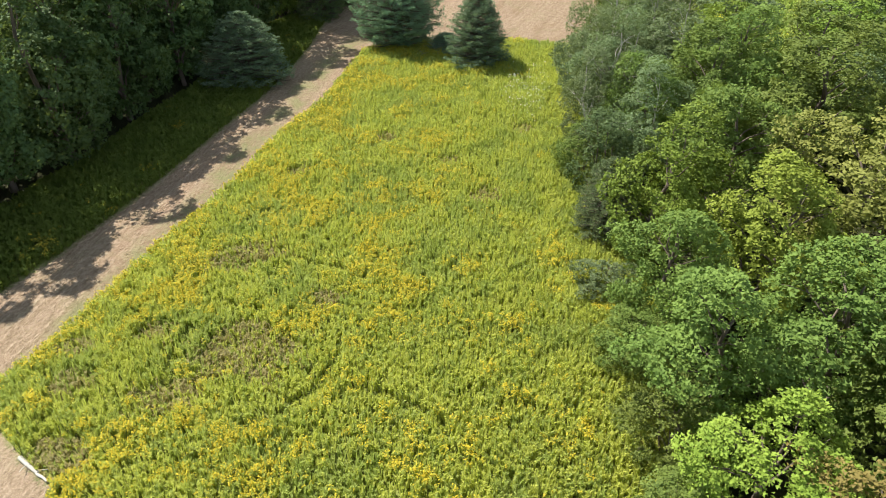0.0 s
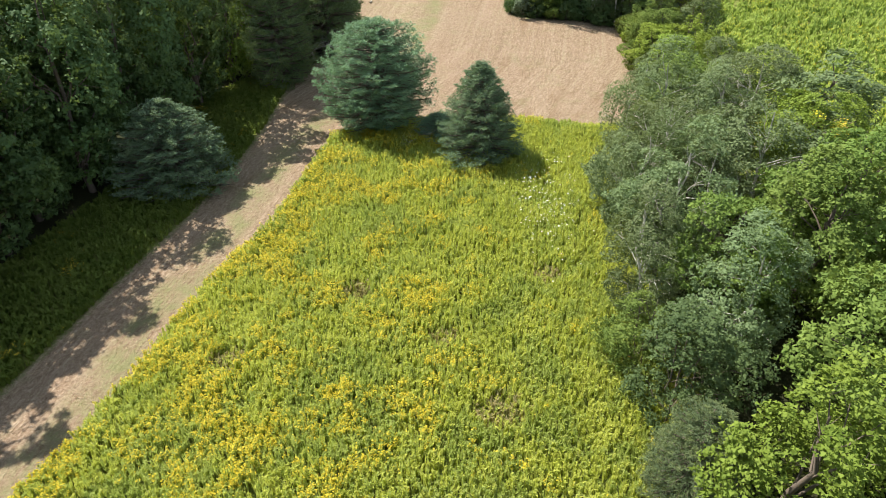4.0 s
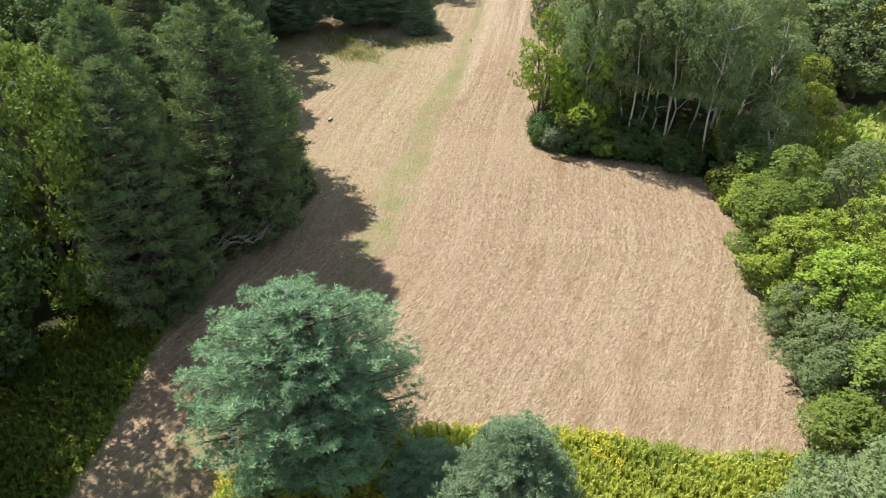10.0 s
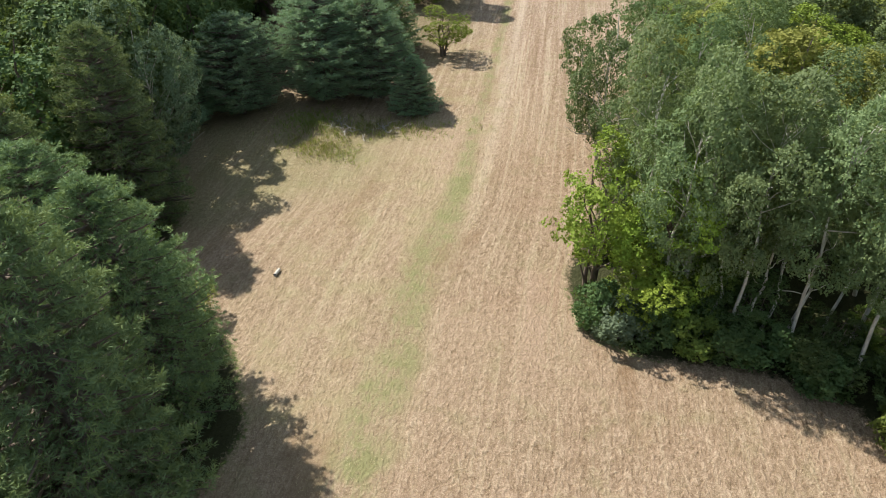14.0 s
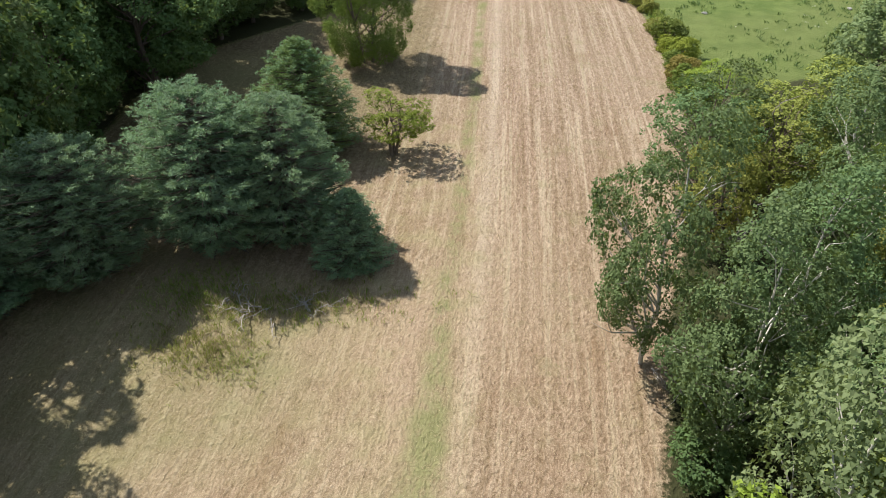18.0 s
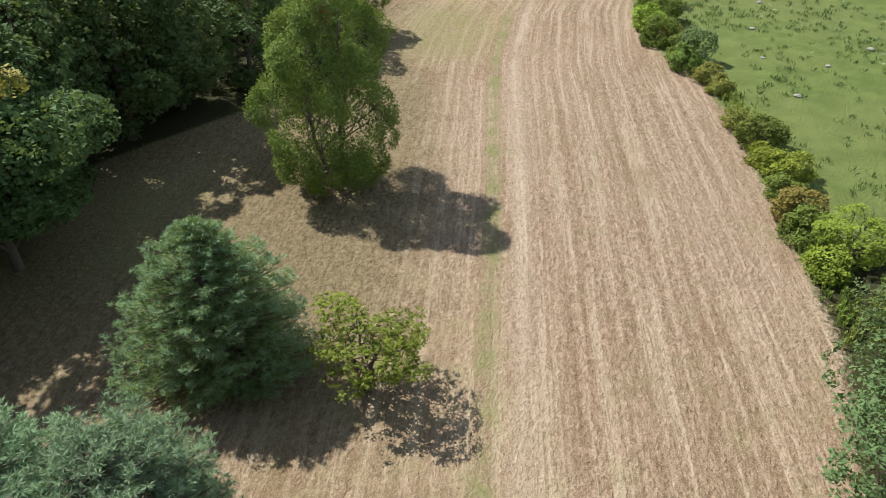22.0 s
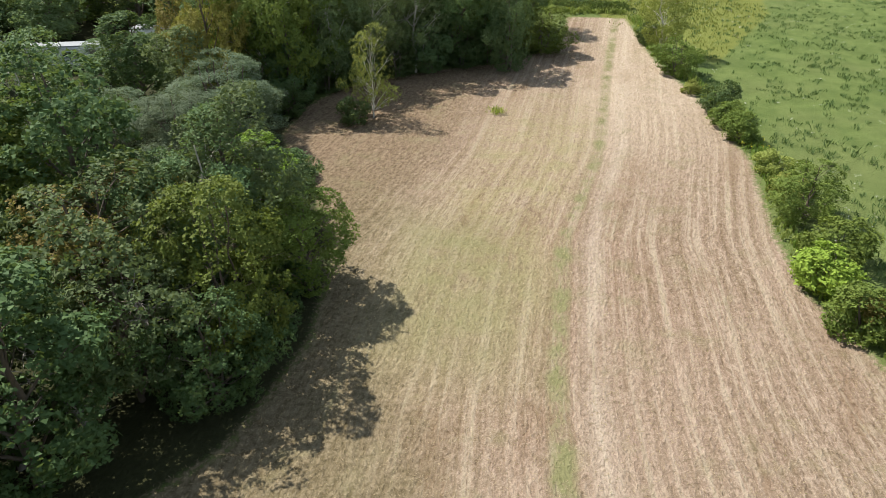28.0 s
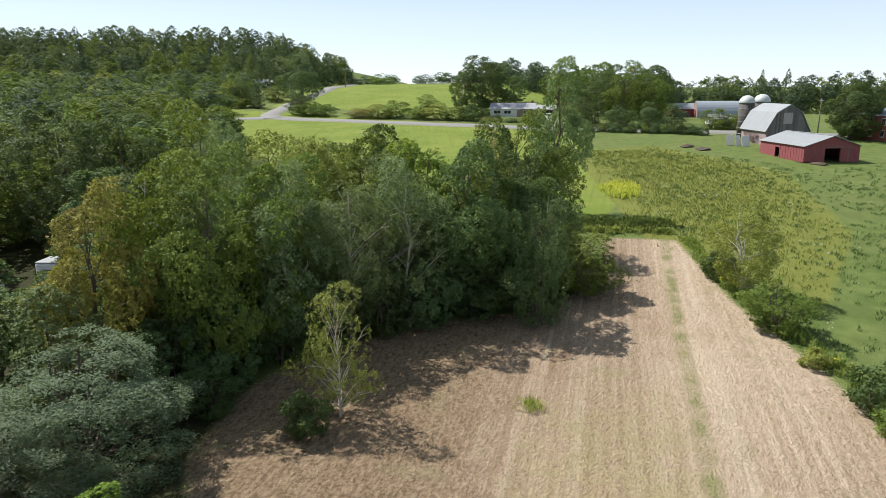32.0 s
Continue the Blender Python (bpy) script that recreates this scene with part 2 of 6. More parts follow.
FIELD_RIGHT = [(27.6, 261), (27.2, 256), (25.8, 243), (26.2, 230), (25.4, 222.8), (25, 214.9), (21.4, 203.1), (20.3, 197), (20.7, 193), (21.2, 188), (22.1, 183.5),
               (21.8, 176.6), (20.5, 168), (19, 158.5), (18.0, 153), (16.0, 148), (14.0, 142.9), (12.4, 138), (10.0, 133), (8.4, 128), (6.4, 122), (3.9, 116.5),
               (3.8, 113.6), (4.8, 110.7), (7.4, 109.3), (12.6, 108.8), (17, 106.2), (18.2, 102), (17.4, 97), (16.6, 90.4), (16.8, 85), (15.2, 80)]
MOWN = LANE_LEFT + WOOD_EDGE_LEFT + FIELD_RIGHT + [(10.4, 80.1), (3.6, 81.4), (-4.2, 81.5)] + LANE_RIGHT + [(-30, 4), (-45, 12)]
MEADOW = LANE_RIGHT + [(-15, 0), (12, 0), (12, 20), (12, 33), (12, 45), (12, 55), (12.5, 64), (14, 72), (14.9, 80), (10.4, 80.1), (3.6, 81.4), (-4.2, 81.5)]
VERGE = [(-45, 12), (-34, 26)] + LANE_LEFT[1:] + [(-24, 92), (-29, 84.5), (-30, 68), (-33, 58), (-37, 45), (-44, 30)]
BACK_MEADOW = [(21, 72), (70, 60), (75, 118), (42, 122), (24, 112), (22, 100)]
LUSH = [(-110, 300), (-60, 268), (21, 268), (36, 300), (38, 366), (0, 404), (-40, 440), (-90, 470)]
HILLTOP = [(-60, 470), (-35, 460), (0, 425), (45, 420), (70, 470), (75, 640), (-52, 640)]
PASTURE_WILD = [(24, 255), (28, 258), (32, 240), (48, 262), (60, 300), (50, 335), (30, 330)]
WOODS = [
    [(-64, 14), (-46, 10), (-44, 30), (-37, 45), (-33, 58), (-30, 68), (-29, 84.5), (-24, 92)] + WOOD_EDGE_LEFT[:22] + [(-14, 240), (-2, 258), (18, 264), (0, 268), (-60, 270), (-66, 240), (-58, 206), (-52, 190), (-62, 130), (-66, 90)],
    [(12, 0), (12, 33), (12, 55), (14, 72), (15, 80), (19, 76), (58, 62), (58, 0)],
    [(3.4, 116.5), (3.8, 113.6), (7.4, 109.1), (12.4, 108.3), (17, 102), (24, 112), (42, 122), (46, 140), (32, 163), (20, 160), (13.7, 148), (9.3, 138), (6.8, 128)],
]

xs = np.concatenate([-np.geomspace(4200, 64, 34), np.arange(-60, 66, 0.9), np.arange(66, 130, 4), np.geomspace(132, 4200, 32)])
ys = np.concatenate([-np.geomspace(2500, 22, 16), np.arange(-20, 275, 0.9), np.arange(276, 660, 4), np.geomspace(662, 4800, 26)])
gx, gy = np.meshgrid(xs, ys)
px, py = gx.ravel(), gy.ravel()
near = (np.abs(px) < 200) & (py > -60) & (py < 700)


def zone(polys):
    d = np.full(px.shape, -50.0)
    for p in polys:
        d[near] = np.maximum(d[near], distance_inside(px[near], py[near], p))
    return np.clip(d, -3, 3)


nx, ny = len(xs), len(ys)
idx = np.arange(nx * ny).reshape(ny, nx)
quads = np.stack([idx[:-1, :-1], idx[:-1, 1:], idx[1:, 1:], idx[1:, :-1]], -1).reshape(-1, 4)


def mesh_np(name, verts, faces, mats=(), mat_index=None, smooth_shade=False):
    """A mesh from arrays: faces all have as many corners as the array is wide."""
    me = bpy.data.meshes.new(name)
    n, k = len(faces), faces.shape[1]
    me.vertices.add(len(verts))
    me.vertices.foreach_set("co", np.asarray(verts, np.float32).ravel())
    me.loops.add(n * k)
    me.loops.foreach_set("vertex_index", np.asarray(faces, np.int32).ravel())
    me.polygons.add(n)
    me.polygons.foreach_set("loop_start", np.arange(n, dtype=np.int32) * k)
    for m in mats:
        me.materials.append(m)
    if mat_index is not None:
        me.polygons.foreach_set("material_index", np.asarray(mat_index, np.int32))
    if smooth_shade:
        me.polygons.foreach_set("use_smooth", np.ones(n, bool))
    me.update(calc_edges=True)
    me.validate()
    return me


ROW_Y = [0, 78, 96.6, 116, 124.6, 146, 166, 189, 203, 218, 239, 252.7, 300]
ROW_X = [-30, -16, -8, -5.4, -3.2, 0, 2.6, 5.2, 8.2, 14, 19.8, 23.8, 38]


def ground_material():
    m, t, b = shader("ground")
    L = t.links

    def att(name):
        n = t.nodes.new("ShaderNodeAttribute")
        n.attribute_name = name
        return n.outputs["Fac"]
    pos = t.nodes.new("ShaderNodeTexCoord").outputs["Object"]
    broad, mid, fine, speck = noise_tex(t, 0.07, 3, pos), noise_tex(t, 0.5, 4, pos), noise_tex(t, 4.0, 5, pos), noise_tex(t, 16.0, 3, pos)
    # rows left by the mower
    cx = t.nodes.new("ShaderNodeCombineXYZ")
    sep = t.nodes.new("ShaderNodeSeparateXYZ")
    L.new(pos, sep.inputs[0])
    L.new(att("row"), cx.inputs[0])
    L.new(maths(t, "MULTIPLY", sep.outputs[1], 0.022), cx.inputs[1])
    rows = noise_tex(t, 1.7, 4, cx.outputs[0], 0.75)
    cx2 = t.nodes.new("ShaderNodeCombineXYZ")
    L.new(maths(t, "MULTIPLY", att("row"), 1.0), cx2.inputs[0])
    L.new(maths(t, "MULTIPLY", sep.outputs[1], 0.3), cx2.inputs[1])
    inner = ramp_fac(t, sep.outputs[1], 108.0, 150.0)
    lines = noise_tex(t, 4.2, 5, cx2.outputs[0], 0.75)
    litter = maths(t, "ADD", maths(t, "MULTIPLY", lines, 0.40), maths(t, "ADD", maths(t, "MULTIPLY", speck, 0.25), maths(t, "ADD", maths(t, "MULTIPLY", fine, 0.2), maths(t, "MULTIPLY", rows, 0.15))))
    straw = ramp(t, litter, [(0.35, (0.095, 0.064, 0.039)), (0.44, (0.215, 0.152, 0.098)), (0.52, (0.335, 0.246, 0.170)), (0.63, (0.52, 0.41, 0.30))])
    straw = mix(t, maths(t, "MULTIPLY", ramp_fac(t, broad, 0.35, 0.65), 0.55), straw, mix(t, 0.5, straw, (0.27, 0.15, 0.105)))
    straw = mix(t, maths(t, "MULTIPLY", ramp_fac(t, rows, 0.51, 0.62), maths(t, "ADD", 0.12, maths(t, "MULTIPLY", inner, 0.42))), straw, (0.50, 0.41, 0.295))
    straw = mix(t, maths(t, "MULTIPLY", ramp_fac(t, rows, 0.47, 0.36), maths(t, "ADD", 0.10, maths(t, "MULTIPLY", inner, 0.35))), straw, (0.185, 0.128, 0.068))
    wob = maths(t, "MULTIPLY", noise_tex(t, 0.35, 2, pos), 5.0)
    wave = maths(t, "MULTIPLY", ramp_fac(t, sep.outputs[1], 105.0, 150.0), maths(t, "SINE", maths(t, "ADD", maths(t, "MULTIPLY", att("row"), 6.6), wob)))
    straw = mix(t, maths(t, "MULTIPLY", ramp_fac(t, maths(t, "ADD", maths(t, "MULTIPLY", wave, 0.35), lines), 0.62, 0.95), 0.28), straw, (0.52, 0.42, 0.30))
    straw = mix(t, maths(t, "MULTIPLY", ramp_fac(t, maths(t, "ADD", maths(t, "MULTIPLY", wave, 0.35), lines), 0.36, 0.05), 0.28), straw, (0.17, 0.118, 0.062))
    huge = noise_tex(t, 0.035, 3, pos)
    straw = mix(t, maths(t, "MULTIPLY", ramp_fac(t, huge, 0.48, 0.62), 0.45), straw, mix(t, 0.5, straw, (0.41, 0.335, 0.235)))
    # pale chaff beside the tyre strip, crumbs of cut stalks, brown and pink patches
    chaff = maths(t, "SUBTRACT", 1.0, maths(t, "ABSOLUTE", maths(t, "SUBTRACT", att("row"), 1.7)), True)
    straw = mix(t, maths(t, "MULTIPLY", maths(t, "MULTIPLY", chaff, inner), maths(t, "MULTIPLY", fine, 0.9)), straw, (0.52, 0.435, 0.33))
    crumb = t.nodes.new("ShaderNodeTexNoise")
    crumb.inputs["Scale"].default_value, crumb.inputs["Detail"].default_value, crumb.inputs["Distortion"].default_value = 4.6, 6.0, 0.5
    cx3 = t.nodes.new("ShaderNodeCombineXYZ")
    L.new(att("row"), cx3.inputs[0])
    L.new(maths(t, "MULTIPLY", sep.outputs[1], 0.72), cx3.inputs[1])
    L.new(cx3.outputs[0], crumb.inputs["Vector"])
    straw = mix(t, maths(t, "MULTIPLY", ramp_fac(t, crumb.outputs[0], 0.46, 0.30), 0.36), straw, (0.11, 0.072, 0.034))
    straw = mix(t, maths(t, "MULTIPLY", ramp_fac(t, crumb.outputs[0], 0.55, 0.70), 0.3), straw, (0.56, 0.45, 0.32))
    grit = noise_tex(t, 11.0, 4, cx3.outputs[0], 0.7)
    straw = mix(t, maths(t, "MULTIPLY", ramp_fac(t, grit, 0.47, 0.34), 0.36), straw, (0.12, 0.08, 0.04))
    straw = mix(t, maths(t, "MULTIPLY", ramp_fac(t, grit, 0.55, 0.68), 0.3), straw, (0.55, 0.45, 0.33))
    patchy = noise_tex(t, 0.22, 4, cx2.outputs[0], 0.7)
    straw = mix(t, maths(t, "MULTIPLY", ramp_fac(t, patchy, 0.54, 0.68), 0.5), straw, (0.19, 0.115, 0.062))
    straw = mix(t, maths(t, "MULTIPLY", ramp_fac(t, patchy, 0.44, 0.30), 0.4), straw, (0.40, 0.29, 0.215))
    straw = mix(t, 1.0, straw, mix(t, ramp_fac(t, sep.outputs[1], 125.0, 168.0), (0.86, 0.865, 0.845), (0.855, 0.86, 0.90)), "MULTIPLY")
    wash = maths(t, "MULTIPLY", maths(t, "MULTIPLY", ramp_fac(t, att("row"), -13.0, -6.0), ramp_fac(t, att("row"), 2.6, 0.4)), maths(t, "MULTIPLY", ramp_fac(t, sep.outputs[1], 92.0, 106.0), ramp_fac(t, sep.outputs[1], 172.0, 150.0)))
    straw = mix(t, maths(t, "MULTIPLY", wash, maths(t, "ADD", 0.06, maths(t, "MULTIPLY", ramp_fac(t, mid, 0.35, 0.7), 0.42))), straw, mix(t, lines, (0.19, 0.158, 0.082), (0.42, 0.355, 0.215)))
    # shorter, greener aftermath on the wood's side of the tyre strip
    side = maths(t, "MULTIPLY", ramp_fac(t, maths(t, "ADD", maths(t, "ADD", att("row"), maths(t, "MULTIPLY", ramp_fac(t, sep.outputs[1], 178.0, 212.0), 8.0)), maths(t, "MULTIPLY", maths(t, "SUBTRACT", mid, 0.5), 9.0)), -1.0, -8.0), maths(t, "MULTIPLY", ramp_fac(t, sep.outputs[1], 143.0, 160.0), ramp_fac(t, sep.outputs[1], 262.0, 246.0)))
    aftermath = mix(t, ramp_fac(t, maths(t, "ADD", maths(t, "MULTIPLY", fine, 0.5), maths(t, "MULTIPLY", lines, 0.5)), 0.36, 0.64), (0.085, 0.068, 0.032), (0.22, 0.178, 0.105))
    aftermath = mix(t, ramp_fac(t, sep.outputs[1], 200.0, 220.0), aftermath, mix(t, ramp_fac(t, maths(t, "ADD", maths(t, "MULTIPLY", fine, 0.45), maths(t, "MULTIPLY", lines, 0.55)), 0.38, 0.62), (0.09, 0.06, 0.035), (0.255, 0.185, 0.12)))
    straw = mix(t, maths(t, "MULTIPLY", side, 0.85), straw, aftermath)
    head = maths(t, "MULTIPLY", ramp_fac(t, sep.outputs[1], 205.0, 232.0), ramp_fac(t, att("row"), -5.0, 1.0))
    straw = mix(t, maths(t, "MULTIPLY", head, maths(t, "ADD", 0.08, maths(t, "MULTIPLY", lines, 0.6))), straw, (0.56, 0.46, 0.345))
    greenish = mix(t, fine, (0.115, 0.118, 0.045), (0.26, 0.245, 0.125))
    regrown = maths(t, "MULTIPLY", maths(t, "MULTIPLY", ramp_fac(t, att("row"), -12.0, -7.0), ramp_fac(t, att("row"), 1.0, -2.5)), maths(t, "MULTIPLY", ramp_fac(t, sep.outputs[1], 186.0, 199.0), ramp_fac(t, sep.outputs[1], 236.0, 219.0)))
    straw = mix(t, maths(t, "MULTIPLY", regrown, maths(t, "MULTIPLY", 0.6, ramp_fac(t, maths(t, "ADD", maths(t, "MULTIPLY", lines, 0.6), maths(t, "MULTIPLY", mid, 0.4)), 0.36, 0.6))), straw, mix(t, fine, (0.17, 0.155, 0.06), (0.40, 0.345, 0.185)))
    line = maths(t, "ABSOLUTE", maths(t, "ADD", att("row"), maths(t, "MULTIPLY", maths(t, "SUBTRACT", broad, 0.5), 0.9)))
    narrow = maths(t, "ADD", 0.3, maths(t, "MULTIPLY", ramp_fac(t, sep.outputs[1], 118.0, 145.0), 1.9))
    track = maths(t, "SUBTRACT", 1.0, maths(t, "MULTIPLY", maths(t, "POWER", line, 2.0), narrow), True)
    gfac = maths(t, "ADD", maths(t, "MULTIPLY", track, maths(t, "MULTIPLY", 0.95, ramp_fac(t, maths(t, "ADD", maths(t, "MULTIPLY", lines, 0.5), maths(t, "MULTIPLY", mid, 0.5)), 0.38, 0.60))), maths(t, "MULTIPLY", ramp_fac(t, mid, 0.5, 0.78), 0.38))
    gfac = maths(t, "ADD", gfac, maths(t, "MULTIPLY", ramp_fac(t, rows, 0.55, 0.75), 0.3), True)
    gfac = maths(t, "MAXIMUM", gfac, maths(t, "MULTIPLY", att("green"), maths(t, "ADD", 0.02, mid)), True)
    straw = mix(t, gfac, straw, greenish)
    straw = mix(t, maths(t, "MULTIPLY", ramp_fac(t, speck, 0.55, 0.75), 0.3), straw, (0.50, 0.42, 0.31))
    pasture = mix(t, ramp_fac(t, mid, 0.3, 0.7), (0.08, 0.118, 0.03), (0.132, 0.170, 0.052))
    pasture = mix(t, maths(t, "MULTIPLY", ramp_fac(t, broad, 0.35, 0.7), 0.6), pasture, (0.135, 0.155, 0.056))
    pasture = mix(t, maths(t, "MULTIPLY", ramp_fac(t, fine, 0.5, 0.75), 0.5), pasture, (0.08, 0.108, 0.03))
    lush = mix(t, ramp_fac(t, broad, 0.3, 0.7), (0.115, 0.168, 0.026), (0.17, 0.218, 0.042))
    lush = mix(t, maths(t, "MULTIPLY", ramp_fac(t, mid, 0.35, 0.75), 0.6), lush, (0.20, 0.215, 0.065))
    lush = mix(t, maths(t, "MULTIPLY", ramp_fac(t, noise_tex(t, 1.6, 5, cx.outputs[0]), 0.45, 0.7), 0.4), lush, (0.10, 0.14, 0.03))
    weedy = mix(t, fine, (0.15, 0.18, 0.04), (0.27, 0.29, 0.08))
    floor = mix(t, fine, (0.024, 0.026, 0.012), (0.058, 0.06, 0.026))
    wild = mix(t, mid, (0.105, 0.13, 0.028), (0.185, 0.195, 0.05))

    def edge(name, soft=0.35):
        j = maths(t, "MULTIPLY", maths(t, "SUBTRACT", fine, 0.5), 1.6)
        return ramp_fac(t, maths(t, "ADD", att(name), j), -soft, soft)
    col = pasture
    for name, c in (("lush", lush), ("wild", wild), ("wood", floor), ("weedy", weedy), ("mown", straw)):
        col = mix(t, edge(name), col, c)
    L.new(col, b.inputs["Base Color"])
    b.inputs["Roughness"].default_value = 0.95
    b.inputs["Specular IOR Level"].default_value = 0.1
    h = maths(t, "ADD", maths(t, "MULTIPLY", lines, 0.8), maths(t, "ADD", maths(t, "MULTIPLY", crumb.outputs[0], 1.5), maths(t, "ADD", fine, maths(t, "MULTIPLY", speck, 0.5))))
    bumped(t, b, h, 0.85, 0.1)
    return m


def ramp_fac(t, v, lo, hi):
    n = t.nodes.new("ShaderNodeMapRange")
    n.interpolation_type = "SMOOTHSTEP"
    n.inputs[1].default_value, n.inputs[2].default_value = lo, hi
    t.links.new(v, n.inputs[0])
    return n.outputs[0]


GREEN_PATCH = [[(-31, 120), (-20, 120), (-9, 128), (-7, 136), (-14, 140), (-30, 146), (-29, 158), (-16, 160), (-16, 172), (-26, 174), (-35, 140)],
               [(-3, 193), (3, 190), (6, 198), (5, 206), (-2, 208)]]
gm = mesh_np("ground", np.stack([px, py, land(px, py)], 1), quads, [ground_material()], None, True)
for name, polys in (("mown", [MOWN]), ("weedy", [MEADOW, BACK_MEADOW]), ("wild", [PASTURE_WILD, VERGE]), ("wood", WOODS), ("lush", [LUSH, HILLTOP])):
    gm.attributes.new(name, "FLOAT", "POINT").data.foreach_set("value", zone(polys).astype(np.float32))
gm.attributes.new("green", "FLOAT", "POINT").data.foreach_set("value", smooth((zone(GREEN_PATCH) + 3) / 6).astype(np.float32))
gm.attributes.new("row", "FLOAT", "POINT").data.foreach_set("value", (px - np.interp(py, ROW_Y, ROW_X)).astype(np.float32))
tagged(new("ground", gm), "gently sloping farmland with mown hay, pasture and woodland floor", "ground", kind="structure")

# ---- builders ----
def part(name, me, parent, label="", kind=""):
    ob = new(name, me)
    ob.parent = parent
    return tagged(ob, label, kind=kind)


def unit(v):
    return v / np.maximum(np.linalg.norm(v, axis=-1, keepdims=True), 1e-9)


def leaves(rng, pts, nrm, size, slim=0.62, corners=4):
    """Kite-shaped or three-cornered leaves at the points, facing the normals."""
    n = len(pts)
    t = unit(np.cross(nrm, unit(rng.normal(size=(n, 3)))))
    b = np.cross(nrm, t)
    s = (size * rng.uniform(0.7, 1.3, n))[:, None]
    if corners == 3:
        v = np.stack([pts - t * s * 0.55, pts + b * s * slim * 0.62 + t * s * 0.35, pts - b * s * slim * 0.62 + t * s * 0.45], 1).reshape(-1, 3)
    else:
        v = np.stack([pts - t * s * 0.5, pts + b * s * slim * 0.5 + nrm * s * 0.1, pts + t * s * 0.5, pts - b * s * slim * 0.5 + nrm * s * 0.1], 1).reshape(-1, 3)
    return v, np.arange(n * corners).reshape(n, corners)


def blades(rng, base, way, length, width):
    """Thin pointed blades as narrow quads."""
    n = len(base)
    side = unit(np.cross(way, unit(rng.normal(size=(n, 3)))))
    l, w = (length * rng.uniform(0.75, 1.25, n))[:, None], (width * rng.uniform(0.8, 1.2, n))[:, None]
    v = np.stack([base, base + way * l * 0.5 + side * w * 0.5, base + way * l, base + way * l * 0.5 - side * w * 0.5], 1).reshape(-1, 3)
    return v, np.arange(n * 4).reshape(n, 4)


def tubes(paths, sides=6):
    """Tapered round stems; each path is a list of (point, radius)."""
    V, Q, base = [], [], 0
    for path in paths:
        p = np.array([q[0] for q in path], float)
        r = [q[1] for q in path]
        d = unit(np.gradient(p, axis=0))
        for i in range(len(p)):
            a = unit(np.cross(d[i], (0.31, 0.9, 0.2)))
            c = np.cross(d[i], a)
            for k in range(sides):
                f = 2 * math.pi * k / sides
                V.append(p[i] + r[i] * (a * math.cos(f) + c * math.sin(f)))
        for i in range(len(p) - 1):
            for k in range(sides):
                k2 = (k + 1) % sides
                Q.append((base + i * sides + k, base + i * sides + k2, base + (i + 1) * sides + k2, base + (i + 1) * sides + k))
        base += len(p) * sides
    return np.array(V), np.array(Q)


def bend(rng, a, b, r0, r1, n=4, wob=0.08, lift=0.0):
    a, b = np.array(a, float), np.array(b, float)
    ln = np.linalg.norm(b - a)
    out = []
    for i in range(n + 1):
        s = i / n
        p = a + (b - a) * s + (rng.normal(size=3) * wob * ln * math.sin(math.pi * s)) + np.array((0, 0, lift * ln * math.sin(math.pi * s)))
        out.append((p, r0 + (r1 - r0) * s))
    return out


def waves(rng, length, n=10):
    """A smooth random field of about unit spread with swells of that length."""
    k = unit(rng.normal(size=(n, 3))) * (2 * math.pi / (length * rng.uniform(0.7, 1.4, n)))[:, None]
    ph = rng.uniform(0, 2 * math.pi, n)
    return lambda p: np.sin(p @ k.T + ph).sum(1) * math.sqrt(2 / n)


def foliage(rng, H, R, low, n_leaves, size, slim=0.8, corners=3, rise=1.0, gap=0.1, lobed=1.0, per=8, full=0.62):
    """Leaf sprays filling the outer part of a lumpy crown, with hollows between the boughs; gives mesh arrays and the sprays' places."""
    swell, tuft = waves(rng, 1.7 * R), waves(rng, 0.62 * R)
    m = int(n_leaves / per * 3.2)
    u = rng.uniform(0, 1, m)
    p = np.sin(math.pi * (0.07 + 0.91 * u ** rise)) ** full
    take = rng.uniform(size=m) < p
    u, p = u[take], p[take]
    m = len(u)
    ang = rng.uniform(0, 2 * math.pi, m)
    skin = np.stack([R * p * np.cos(ang), R * p * np.sin(ang), H * (low + (0.98 - low) * u)], 1)
    a, b = (np.abs(swell(skin)) - 0.75) * 1.5, (np.abs(tuft(skin)) - 0.75) * 1.4
    k = (1 + lobed * (0.16 * a + 0.09 * b)) * (1 - 0.6 * rng.uniform(size=m) ** 2.6) * 0.9
    pos = skin * np.stack([k, k, np.ones(m)], 1)
    pos[:, 2] += lobed * 0.05 * H * a * u
    worth = 0.7 * (np.abs(tuft(pos)) - 0.75) + 0.6 * a + 0.4 * rng.normal(size=m)
    pick = np.argsort(-worth)[: int(min(m * (1 - gap), n_leaves / per))]
    rng.shuffle(pick)
    pos = pos[pick]
    mid = np.array((0, 0, H * (low + 0.45 * (1 - low))))
    face = unit((pos - mid) / np.array((R, R, H * 0.5)) + np.array((0, 0, 0.35)) + rng.normal(size=pos.shape) * 0.4)
    n = len(pos) * per
    rs = max(0.075 * R, 1.35 * size)
    c, f = np.repeat(pos, per, 0), np.repeat(face, per, 0)
    off = rng.normal(size=(n, 3))
    off -= f * (off * f).sum(1, keepdims=True) * 0.55
    c = c + unit(off) * (rs * np.sqrt(rng.uniform(0.02, 1, n)))[:, None]
    c[:, 2] = np.maximum(c[:, 2], 0.02 * H)
    v, q = leaves(rng, c, unit(f + rng.normal(size=(n, 3)) * 0.5), size, slim, corners)
    return v, q, pos


